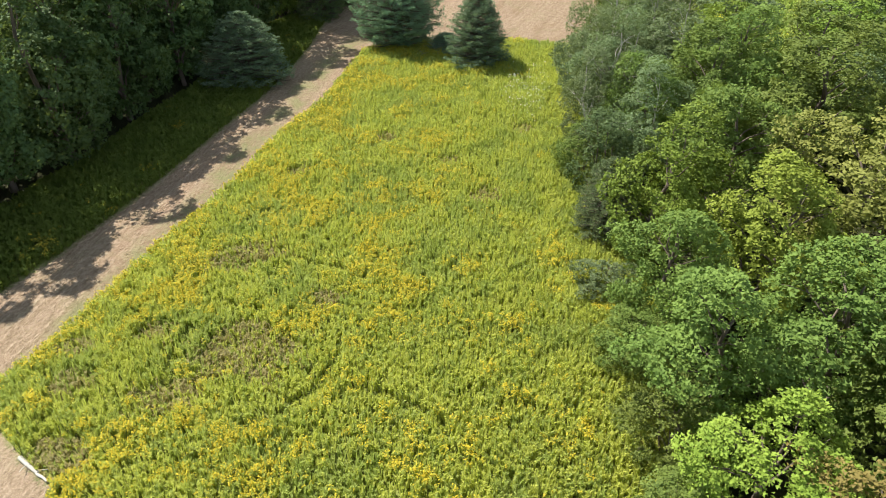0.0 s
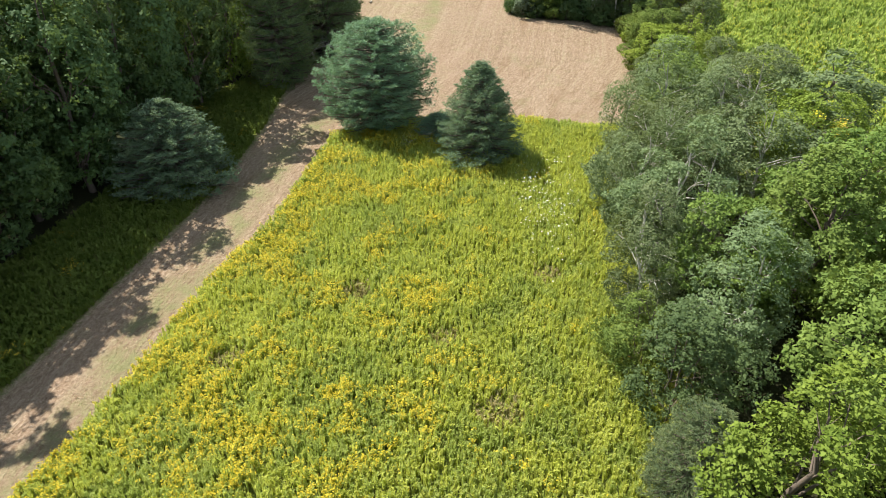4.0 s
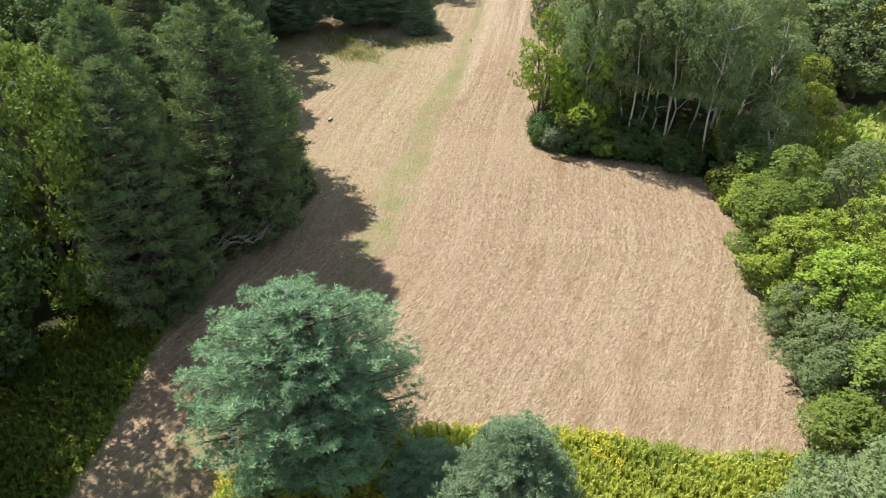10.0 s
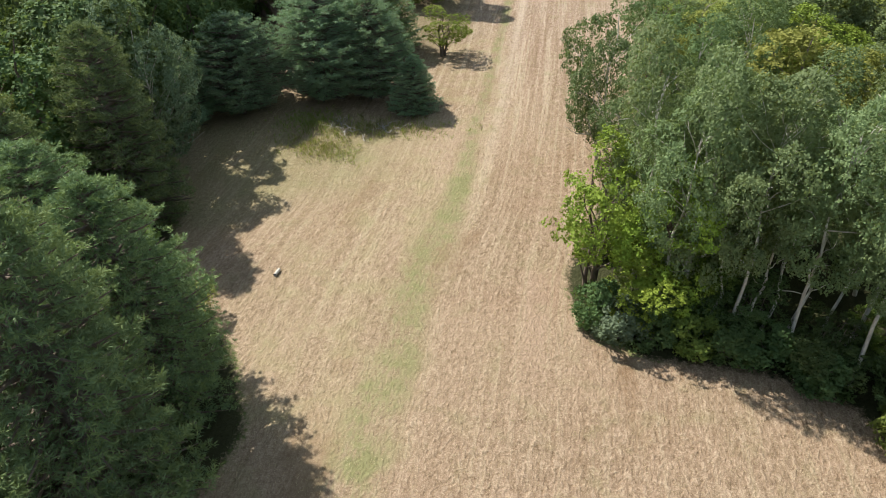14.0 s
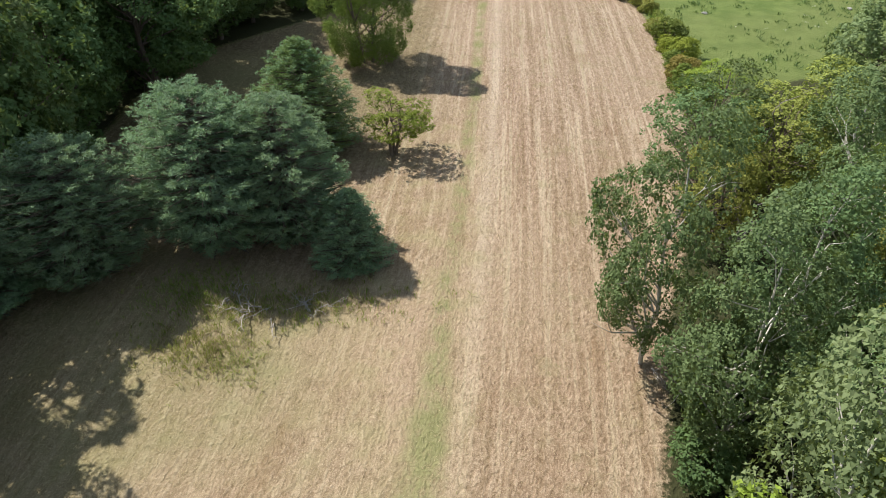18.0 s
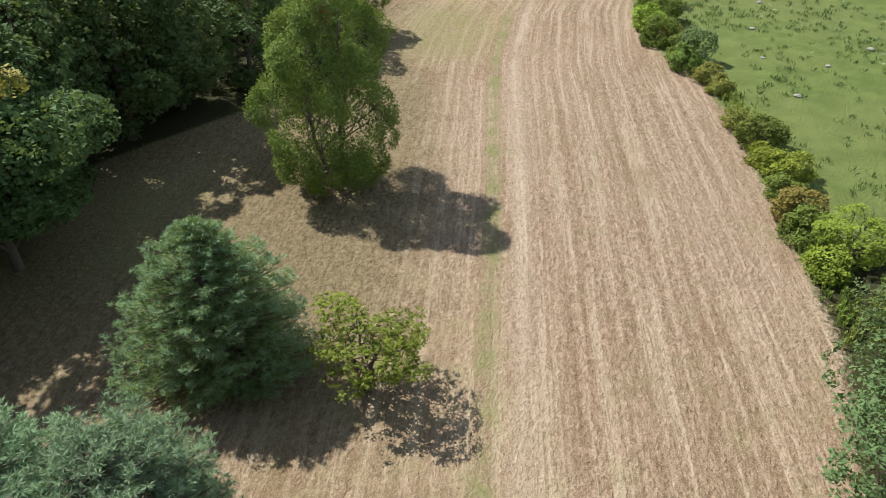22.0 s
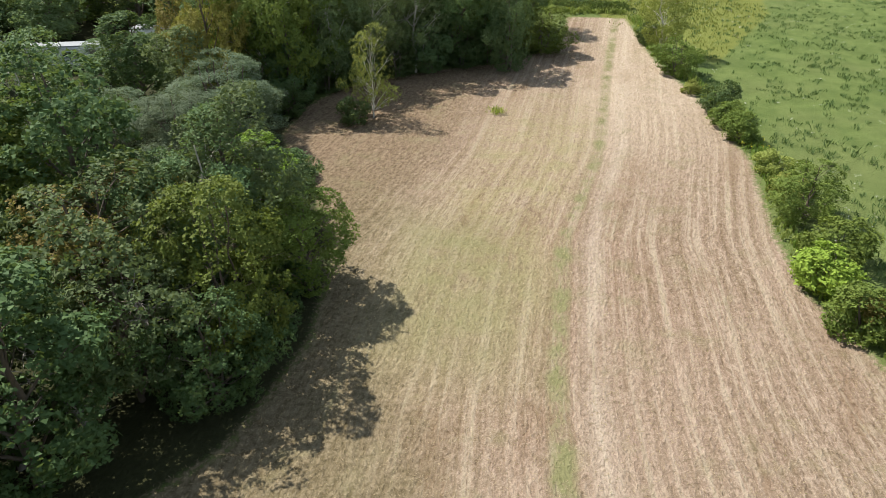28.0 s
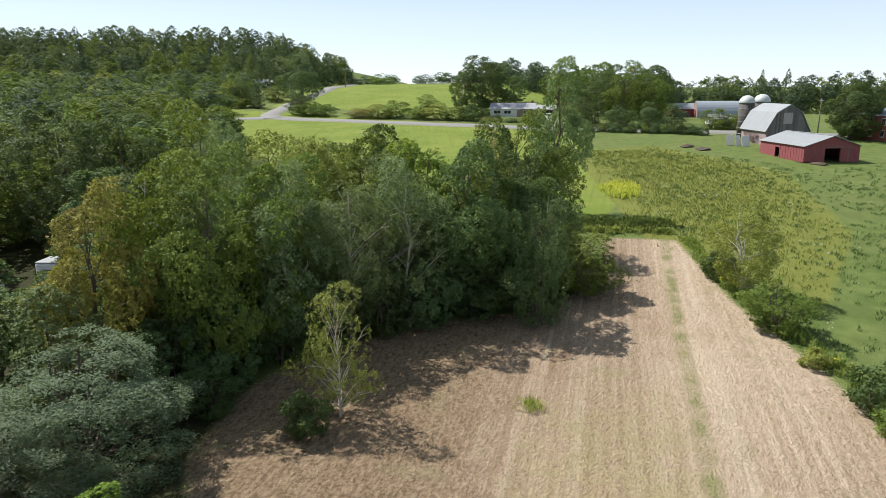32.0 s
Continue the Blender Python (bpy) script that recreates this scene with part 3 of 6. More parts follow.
def broadleaf(name, seed, n_leaves=4500, low=0.18, size=0.30, rise=1.0, stems=1, gap=0.1, bark=BARK, limbs=14, thick=0.018, slim=0.8, corners=3, lobed=1.0, full=0.62, H=10.0, fork=(0.1, 0.26)):
    """A leafy tree, ten metres high as a rule and three in radius: trunk with limbs, crown of leaf sprays."""
    rng = np.random.default_rng(seed)
    R = 3.0
    root = new(name)
    v, q, c = foliage(rng, H, R, low, n_leaves, size, slim, corners, rise, gap, lobed, 8, full)
    paths = []
    for s in range(stems):
        f = 2 * math.pi * s / stems + seed
        foot = (0.25 * math.cos(f), 0.25 * math.sin(f), -0.3) if stems > 1 else (0, 0, -0.3)
        tip = (R * 0.28 * math.cos(f), R * 0.28 * math.sin(f), H * 0.86) if stems > 1 else (rng.normal() * 0.3, rng.normal() * 0.3, H * 0.9)
        trunk = bend(rng, foot, tip, H * thick * (1.25 if stems == 1 else 0.8), 0.03, 6, 0.02)
        paths.append(trunk)
        for k in rng.choice(len(c), max(3, limbs // stems), replace=False):
            s0 = min(0.88, max(0.12, c[k][2] / H - rng.uniform(*fork))) * 6
            i, w = int(s0), s0 - int(s0)
            at = (trunk[i][0] * (1 - w) + trunk[i + 1][0] * w, trunk[i][1] * (1 - w) + trunk[i + 1][1] * w)
            end = at[0] + (c[k] - at[0]) * 0.9
            limb = bend(rng, at[0], end, at[1] * 0.5, 0.015, 3, 0.06, 0.05)
            paths.append(limb)
            paths.append(bend(rng, limb[2][0], limb[2][0] + (end - at[0]) * 0.3 + rng.normal(size=3) * 0.35, 0.02, 0.006, 2, 0.05))
    tv, tq = tubes(paths, 6)
    part("trunk", mesh_np("trunk", tv, tq, [bark], None, True), root)
    part("crown", mesh_np("crown", v, q, [LEAF["green"]]), root)
    return root


def pine(name, seed, tip, tiers=15, per=7, tufts=14, length=0.42, width=0.075, droop=0.0, blunt=0.6, low=0.06, flat=0.5, curve=2.0, spray=7, skirt=0.72):
    """A needle tree ten metres high and three in radius: straight trunk, whorled boughs carrying tufts."""
    rng = np.random.default_rng(seed)
    H, R = 10.0, 3.0
    root = new(name)
    paths = [bend(rng, (0, 0, -0.3), (0, 0, H * 0.97), 0.22, 0.03, 6, 0.008)]
    base, way, young = [], [], []
    for i in range(tiers):
        u = (i + 0.5) / tiers
        z = H * (low + (0.97 - low) * u)
        reach = R * (1 - u ** curve) ** blunt * min(1.0, skirt + 1.5 * u)
        n = max(4, int(per * (1.1 - 0.35 * u)))
        for k in range(n):
            f = 2 * math.pi * (k + rng.uniform(-0.4, 0.4)) / n + i * 0.7
            z = H * (low + (0.97 - low) * (i + 0.5 + rng.uniform(-0.5, 0.5)) / tiers)
            r = reach * rng.uniform(0.82, 1.1) * (1 + 0.09 * math.sin(2 * f + seed) + 0.07 * math.sin(3 * f + u * 5 + seed))
            lift = (0.30 + 0.35 * u - droop) * r + rng.normal() * 0.12
            a, e = np.array((0, 0, z - 0.25 * r * (1 - droop))), np.array((r * math.cos(f), r * math.sin(f), z - 0.25 * r + lift * 0.55))
            path = bend(rng, a, e, 0.05 + 0.02 * r, 0.012, 3, 0.03, -0.05)
            paths.append(path)
            out = np.array((math.cos(f), math.sin(f), 0.0))
            side = np.array((-math.sin(f), math.cos(f), 0.0))
            m = max(4, int(tufts * (0.35 + 0.65 * r / R)))
            s = 0.25 + 0.8 * rng.uniform(0, 1, m) ** 0.62
            w = rng.uniform(-1, 1, m) * (1.16 - s) * r * 0.46 + rng.normal(size=m) * 0.06
            pts = a + (e - a) * s[:, None] + side * w[:, None] + rng.normal(size=(m, 3)) * np.array((0.09, 0.09, 0.08))
            pts[:, 2] += 0.34 * r * np.clip(s - 0.55, 0, 1) * (1 - droop * 3) + rng.uniform(0, 0.16, m) * (1 - droop * 3)
            young.append(np.repeat(s + rng.normal(size=m) * 0.12 > 0.94, spray))
            for p in pts:
                base.append(np.repeat(p[None], spray, 0))
                dirs = rng.normal(size=(spray, 3)) * 0.75 + out * 0.45 + np.array((0, 0, 0.75 - droop * 1.6))
                dirs[:, 2] *= (1 - flat * 0.5)
                way.append(unit(dirs))
    base, way = np.concatenate(base), np.concatenate(way)
    v, q = blades(rng, base, way, length, width)
    tv, tq = tubes(paths, 5)
    part("trunk", mesh_np("trunk", tv, tq, [BARK], None, True), root)
    part("crown", mesh_np("crown", v, q, [NEEDLE["pine"], NEEDLE[tip]], np.concatenate(young).astype(int)), root)
    return root


def shrub(name, seed, n_leaves=3600, size=0.115):
    """A rounded bush two metres high and one in radius."""
    rng = np.random.default_rng(seed)
    root = new(name)
    v, q, c = foliage(rng, 2.0, 1.0, 0.05, n_leaves, size, 0.65, 3, 0.72, 0.06, 1.2, 6, 0.5)
    stems = [bend(rng, (rng.normal() * 0.08, rng.normal() * 0.08, -0.1), c[k] * 0.85, 0.035, 0.008, 3, 0.06) for k in range(0, 80, 8)]
    tv, tq = tubes(stems, 4)
    part("woody_base", mesh_np("woody_base", tv, tq, [BARK], None, True), root)
    part("foliage", mesh_np("foliage", v, q, [LEAF["green"]]), root)
    return root


KINDS = {}


def kind(key, build, height, radius):
    KINDS[key] = [build, height, radius, None, None]


def stand(key, x, y, h, r, leaf=None, label="", category="tree", group="", turn=None, sink=0.05):
    """Stand a tree or bush of that kind on the ground, with its height, crown radius and leaf colour."""
    k = KINDS[key]
    s = Vector((r / k[2], r / k[2], h / k[1]))
    a = turn if turn is not None else (x * 37.1 + y * 11.7) % 360
    m = pose(x, y, gz(x, y) - sink, 0, 0, a)
    if k[3] is None:
        ob = k[3] = k[0]()
        k[4] = s
        ob.matrix_basis = m @ Matrix.Diagonal((*s, 1))
        for c in ob.children:
            if c.name.split(".")[0] in ("crown", "foliage"):
                c.material_slots[0].link = "OBJECT"
    else:
        ob = copy_thing(k[3], m @ Matrix.Diagonal((s.x / k[4].x, s.y / k[4].y, s.z / k[4].z, 1)))
    for c in ob.children:
        if c.name.split(".")[0] in ("crown", "foliage") and leaf is not None:
            c.material_slots[0].link = "OBJECT"
            c.material_slots[0].material = leaf
    return tagged(ob, label, category, group)

# ---- kinds of trees and bushes ----
for i in range(3):
    kind("maple%d" % i, lambda i=i: broadleaf("maple_tree", 11 + i, 17000, 0.05, 0.15, 0.95, 1, 0.12, BARK, 16, 0.018, 0.8, 3, 1.25), 10, 3)
    kind("aspen%d" % i, lambda i=i: broadleaf("aspen_tree", 31 + i, 17000, 0.14, 0.125, 1.15, 1, 0.16, PALE_BARK, 22, 0.011, 0.75, 3, 1.1), 10, 3)
    kind("fill%d" % i, lambda i=i: broadleaf("broadleaf_tree", 51 + i, 13000, 0.06, 0.2, 1.0, 1, 0.1, BARK, 14, 0.014, 0.8, 3, 1.25, 0.62, 13.0), 13, 3)
    kind("thicket%d" % i, lambda i=i: broadleaf("thicket_tree", 81 + i, 14000, 0.02, 0.165, 0.85, 3, 0.1, BARK, 18, 0.01, 0.75, 3, 1.3), 10, 3)
    kind("pine%d" % i, lambda i=i: pine("white_pine", 91 + i, "pale_tip", 26, 12, 54, 0.17, 0.023, 0.0, (0.55, 0.75, 0.8)[i], (0.10, 0.05, 0.05)[i], 0.4, (2.7, 1.7, 2.0)[i], 13, (0.66, 0.95, 0.9)[i]), 10, 3)
    kind("hemlock%d" % i, lambda i=i: pine("hemlock_tree", 95 + i, "green_tip", 28, 11, 44, 0.17, 0.026, 0.12, 0.6, 0.02, 0.6, 1.8, 12), 10, 3)
    kind("spruce%d" % i, lambda i=i: pine("spruce_tree", 98 + i, "green_tip", 13, 7, 8, 0.62, 0.2, 0.25, 0.6, 0.05, 0.8, 1.3, 5), 10, 3)
    kind("shrub%d" % i, lambda i=i: shrub("shrub", 111 + i), 2, 1)
kind("stem_aspen", lambda: broadleaf("aspen_tree", 35, 16000, 0.40, 0.125, 1.0, 1, 0.14, PALE_BARK, 12, 0.008, 0.75, 3, 1.1, 0.62, 13.0, (0.02, 0.08)), 13, 3)
kind("sparse", lambda: broadleaf("slender_tree", 131, 8600, 0.14, 0.125, 0.8, 1, 0.35, PALE_BARK, 34, 0.008, 0.8, 3, 1.3), 10, 3)
kind("gnarled", lambda: broadleaf("gnarled_tree", 132, 9000, 0.2, 0.15, 1.1, 2, 0.4, BARK, 34, 0.02, 0.8, 3, 1.6), 10, 3)
kind("field_maple", lambda: broadleaf("maple_tree", 137, 76000, 0.0, 0.09, 0.75, 2, 0.08, BARK, 46, 0.013, 0.75, 4, 0.72, 0.62), 10, 3)
kind("willow", lambda: broadleaf("willow_bush", 141, 52000, 0.0, 0.09, 0.62, 5, 0.06, BARK, 25, 0.012, 0.55, 3, 0.8, 0.36), 10, 3)
kind("open_maple", lambda: broadleaf("maple_tree", 139, 19000, 0.22, 0.15, 1.1, 1, 0.15, BARK, 30, 0.016, 0.8, 3, 1.3), 10, 3)
kind("apple", lambda: broadleaf("apple_tree", 133, 7600, 0.30, 0.18, 0.95, 3, 0.25, BARK, 30, 0.024, 0.7, 3, 1.4), 10, 3)

placed = []
FAMILY = ("maple", "aspen", "fill", "thicket", "pine", "hemlock", "spruce", "shrub")
WORDS = {"maple": ("leafy maple with a full rounded crown", "tree"), "aspen": ("slim aspen with pale bark and fine grey-green leaves", "tree"),
         "fill": ("broadleaf woodland tree in full leaf", "tree"),
         "thicket": ("bushy many-stemmed young tree leafy to the ground", "tree"), "pine": ("blue-green white pine with boughs down to the ground", "pine tree"),
         "hemlock": ("dark hemlock with feathery drooping boughs", "conifer"), "spruce": ("dark woodland conifer in a dense stand", "conifer"),
         "shrub": ("rounded leafy shrub in rough grass", "bush"), "stem_aspen": ("tall aspen with a long bare pale trunk", "tree"), "sparse": ("thin young tree with sparse pale leaves", "tree"),
         "field_maple": ("tall maple", "maple tree"), "willow": ("broad silvery willow bush with fine leaves", "bush"), "open_maple": ("tall maple", "maple tree"), "gnarled": ("gnarled open-crowned tree with bare limbs showing", "tree"), "apple": ("small spreading tree with several low stems", "tree")}
TONE = {"green": "mid-green", "bright": "fresh light-green", "deep": "deep shaded green", "aspen": "grey-green", "olive": "olive-green", "yellow": "yellow-green",
        "rust": "rust-tinged early autumn", "silver": "silvery-leaved", "ash": "dull dark-green", "fresh": "fresh green"}
count = [0]


def plant(family, leaf, x, y, h, r, label="", group="", which=None):
    count[0] += 1
    key = family + str(count[0] % 3 if which is None else which) if family in FAMILY else family
    words, cat = WORDS[family]
    tone = NEEDLE[leaf] if leaf in NEEDLE else LEAF[leaf]
    if not label:
        label = (TONE[leaf] + " " + words) if leaf in TONE and family not in ("pine", "hemlock", "spruce") else words
    placed.append((x, y, r))
    return stand(key, x, y, h, r, tone, label, cat, group)


# conifers standing free
for x, y, h, r, which in [(-8.9, 79.6, 10.2, 4.7, 0), (-24.5, 70, 7.6, 4.3, 1), (-15.4, 141.4, 10.2, 4.4, 0), (-11.0, 141.8, 9.4, 3.9, 0),
                          (-6.9, 138.8, 5.3, 2.1, 1), (-22, 138.5, 8.8, 3.9, 0), (-27.5, 136.5, 9.5, 3.6, 1), (-3.4, 78.0, 2.4, 1.9, 0)]:
    plant("pine", "pine", x, y, h, r, which=which)
plant("pine", "pine_green", -11.3, 153.4, 8.4, 3.8, "green white pine with broad lower boughs in mown hay", which=2)
plant("pine", "pine", 0.2, 74.5, 8.6, 3.6, "young white pine with open layered boughs in goldenrod", which=1)
# single trees of the mown field
plant("apple", "fresh", -4.7, 151.8, 4.6, 2.4, "small spreading apple tree in mown hay")
plant("field_maple", "green", -7.4, 169.7, 13.7, 4.2, "tall bright green maple standing alone in mown hay")
# the deep leaf tone puts this maple's shade into its colour
plant("open_maple", "deep", -24.5, 161.8, 13.4, 5.2, "tall maple with a grey trunk and reddening upper leaves")
plant("gnarled", "ash", 14.4, 143.2, 8.6, 3.3, "gnarled open-crowned tree at the edge of mown hay")
plant("aspen", "ash", 7.8, 130.2, 12.4, 2.8, "grey-green tree leaning over the mown field")
plant("apple", "yellow", 5.0, 114.6, 9.4, 2.7, "yellow-green young tree at the corner of a wood")
plant("sparse", "olive", -4.7, 226.3, 8.0, 2.0)
plant("thicket", "ash", 9.1, 239.4, 10.2, 2.5, "bushy grey-green tree rooted in mown hay")
plant("shrub", "deep", -6.4, 224.7, 2.5, 1.35, "round dark green bush in mown hay")
plant("thicket", "green", 13.8, 245.5, 5.2, 3.0)
plant("willow", "silver", -16.8, 221.5, 7.4, 4.8, "large silvery willow bush beside mown hay")

# wood beside the flowering meadow
for f, c, x, y, h, r in [
    ("maple", "fresh", 12.3, 38.5, 10, 3.5), ("maple", "green", 13.9, 53, 9.6, 3.0), ("aspen", "aspen", 10.7, 62, 9.2, 2.9), ("thicket", "deep", 9.8, 46, 6.8, 2.7),
    ("hemlock", "dark", 9.6, 41.5, 6.4, 2.5), ("maple", "bright", 17.4, 33, 10.4, 3.8), ("maple", "green", 12, 24.5, 9.2, 3.4), ("maple", "bright", 12.4, 18.0, 7.6, 3.1),
    ("maple", "rust", 15.6, 15, 7.6, 3.2), ("maple", "green", 26, 50, 12, 5.2), ("maple", "yellow", 23.6, 67, 9.6, 3.4), ("maple", "green", 11.2, 31, 8.6, 3.1),
    ("thicket", "green", 9.6, 22, 4.6, 2.2)]:
    plant(f, c, x, y, h, r)
for f, c, x, y, h, r in [
    ("thicket", "green", 9.0, 28, 4.0, 1.9), ("thicket", "aspen", 8.6, 34.5, 3.2, 1.7), ("thicket", "green", 8.6, 17, 4.2, 2.0), ("aspen", "aspen", 15, 73, 9.8, 3.5),
    ("aspen", "aspen", 12.2, 58.6, 10, 3.4), ("aspen", "aspen", 13.2, 66, 9.6, 3.4), ("aspen", "aspen", 9.6, 54, 8.6, 2.8), ("aspen", "aspen", 22.8, 76, 8.6, 3.6),
    ("aspen", "aspen", 19.1, 64, 10, 3.9), ("aspen", "aspen", 14, 50.4, 9.2, 3.3), ("thicket", "green", 9.0, 50, 5.6, 2.1), ("maple", "green", 22.4, 58, 11, 4.2),
    ("maple", "green", 18, 44, 11, 4.0)]:
    plant(f, c, x, y, h, r)
for f, c, x, y, h, r in [
    ("maple", "green", 17.5, 25, 10, 4.0), ("maple", "green", 20.5, 19, 10, 4.2), ("maple", "olive", 24.5, 38, 12, 4.8), ("maple", "green", 19, 54.5, 10.6, 3.8),
    ("maple", "green", 25, 28, 11, 4.6), ("aspen", "aspen", 17.5, 69, 9.6, 3.4), ("aspen", "aspen", 11.5, 70.5, 7.6, 2.4), ("thicket", "aspen", 10.3, 66, 5.0, 1.9),
    ("maple", "green", 30, 60, 11, 4.6), ("maple", "olive", 32, 42, 12, 5), ("thicket", "aspen", 13.4, 75.6, 3.0, 1.9)]:
    plant(f, c, x, y, h, r)
# scrub along the mown field's corner
for f, c, x, y, h, r in [
    ("thicket", "bright", 18.6, 92.6, 5.2, 2.4), ("thicket", "bright", 22.5, 93.8, 6.2, 2.4), ("thicket", "green", 18.0, 96, 4.6, 2.1), ("aspen", "aspen", 21.6, 106, 7.4, 2.8),
    ("thicket", "aspen", 17.8, 85, 4.6, 2.3), ("thicket", "bright", 26, 111, 6.6, 2.2), ("thicket", "bright", 19.8, 89.4, 5.2, 2.6), ("thicket", "aspen", 17.4, 88.8, 3.8, 1.9),
    ("thicket", "green", 18.4, 81, 5.6, 2.8), ("thicket", "aspen", 16.9, 76.4, 3.8, 2.4), ("thicket", "green", 21.2, 84.5, 5.0, 2.6), ("thicket", "green", 20.5, 99, 5.4, 2.4),
    ("shrub", "bright", 18.4, 101, 2.8, 1.7), ("thicket", "green", 21.5, 79, 5.0, 2.6), ("thicket", "aspen", 24, 88, 4.6, 2.4), ("thicket", "green", 16.4, 80.4, 3.4, 1.9), ("thicket", "aspen", 17.4, 83.4, 4.0, 1.9), ("shrub", "green", 17.4, 92.8, 2.4, 1.4), ("thicket", "green", 18.6, 98.8, 4.4, 1.8), ("shrub", "green", 18.0, 103.6, 2.6, 1.5), ("thicket", "aspen", 24.6, 99.5, 5.6, 2.4)]:
    plant(f, c, x, y, h, r)
# aspen wood
for f, c, x, y, h, r in [
    ("aspen", "ash", 9.6, 125, 11.6, 3.1), ("aspen", "aspen", 9.8, 112.4, 14.6, 3.0), ("stem_aspen", "aspen", 18.4, 110.4, 14.2, 3.2), ("aspen", "aspen", 28, 130, 12, 3.6),
    ("aspen", "ash", 20.6, 138.4, 10.4, 3.2), ("aspen", "ash", 13, 121.5, 12, 3.3), ("maple", "olive", 20.6, 128.5, 11.4, 4.2), ("maple", "bright", 8.4, 112.6, 9.6, 2.6),
    ("thicket", "bright", 7.4, 112.2, 4.6, 2.1), ("stem_aspen", "aspen", 13.2, 112.4, 14.4, 3.0), ("aspen", "aspen", 20.6, 114.5, 10.8, 3.0),
    ("aspen", "aspen", 24.6, 114.8, 10, 3.0), ("gnarled", "ash", 17.8, 148.8, 7.8, 2.9)]:
    plant(f, c, x, y, h, r)
for f, c, x, y, h, r in [
    ("gnarled", "olive", 19.2, 143.2, 8, 3.0), ("thicket", "olive", 22.6, 145, 7.6, 3.0), ("aspen", "ash", 13.2, 128, 11, 3.1), ("thicket", "deep", 10.6, 127.4, 4.8, 1.8),
    ("gnarled", "olive", 13.6, 138.6, 7.4, 2.0), ("aspen", "ash", 17.4, 118.6, 12, 3.4), ("aspen", "ash", 17.6, 131.6, 11.6, 3.2), ("aspen", "aspen", 24.2, 121, 11.6, 3.5),
    ("maple", "yellow", 24.6, 136.4, 9.6, 3.6), ("aspen", "aspen", 7.9, 116.2, 14.2, 3.0), ("thicket", "green", 10.6, 112, 4.0, 2.0), ("thicket", "green", 20, 109.6, 3.6, 2.2),
    ("thicket", "deep", 9.2, 111.4, 4.2, 1.8), ("thicket", "deep", 12.8, 110.8, 4.0, 2.0), ("stem_aspen", "aspen", 11.6, 110.4, 14.4, 2.7), ("stem_aspen", "aspen", 14.6, 109.2, 14.8, 2.8), ("stem_aspen", "aspen", 17.2, 107.4, 14.2, 2.7), ("stem_aspen", "aspen", 8.2, 112.0, 13.6, 2.6)]:
    plant(f, c, x, y, h, r)
for f, c, x, y, h, r in [
    ("thicket", "deep", 16.2, 108.6, 4.0, 2.0), ("thicket", "deep", 19, 106.2, 4.4, 2.0), ("shrub", "silver", 6.0, 110.9, 2.4, 1.5), ("shrub", "deep", 5.0, 112.2, 2.8, 1.4),
    ("shrub", "green", 9.9, 110.4, 2.4, 1.6), ("shrub", "deep", 13.2, 109.4, 2.4, 1.7), ("shrub", "deep", 15.8, 107.6, 2.4, 1.7), ("thicket", "green", 19.6, 103.2, 3.4, 1.9),
    ("shrub", "deep", 7.8, 110.6, 2.2, 1.4), ("shrub", "green", 10.0, 127.6, 2.6, 1.6), ("shrub", "green", 6.6, 119, 2.0, 1.3),
    ("shrub", "deep", 8.6, 123.6, 2.4, 1.5), ("shrub", "deep", 11.6, 109.6, 2.4, 1.5)]:
    plant(f, c, x, y, h, r)
# hedge between mown field and pasture
for f, c, x, y, h, r in [
    ("shrub", "green", 21.4, 186.8, 2.2, 1.3), ("shrub", "aspen", 23.0, 188.6, 3.0, 1.6), ("shrub", "green", 22.2, 172.8, 2.5, 1.7), ("shrub", "bright", 22.0, 168.4, 2.2, 1.5),
    ("shrub", "rust", 20.8, 164, 1.9, 1.4), ("thicket", "bright", 21.9, 160, 3.4, 1.9), ("thicket", "green", 22.0, 154.4, 3.6, 2.0), ("shrub", "olive", 22.6, 181.6, 1.5, 1.1),
    ("shrub", "bright", 19.9, 158.6, 1.8, 1.3), ("shrub", "olive", 21.7, 176, 1.3, 1.0), ("shrub", "green", 21.2, 193.4, 2.6, 1.6), ("thicket", "green", 24.2, 205.2, 4.6, 2.2),
    ("shrub", "green", 23.4, 199.8, 2.8, 1.8), ("shrub", "rust", 22.7, 194, 1.6, 1.3), ("shrub", "olive", 22.6, 184, 1.6, 1.3)]:
    plant(f, c, x, y, h, r)
for f, c, x, y, h, r in [
    ("shrub", "deep", 26.4, 225, 2.9, 1.6), ("shrub", "green", 25.8, 219, 2.4, 1.6), ("shrub", "bright", 21.4, 197.4, 2.5, 1.9), ("shrub", "olive", 25.6, 212.6, 1.8, 1.4),
    ("aspen", "olive", 27.2, 244.4, 8.2, 3.0), ("thicket", "green", 26.4, 237, 4.3, 2.2), ("shrub", "green", 25.9, 222.2, 2.2, 1.4), ("shrub", "olive", 25.0, 208.6, 1.6, 1.3),
    ("shrub", "bright", 21.4, 170.4, 1.6, 1.2), ("shrub", "green", 20.8, 166.2, 1.7, 1.2), ("shrub", "green", 20.2, 161.6, 2.0, 1.4), ("shrub", "deep", 27.2, 248.6, 2.6, 1.6),
    ("shrub", "green", 22.6, 190.8, 1.8, 1.3), ("shrub", "olive", 26, 231, 1.2, 1.0)]:
    plant(f, c, x, y, h, r)
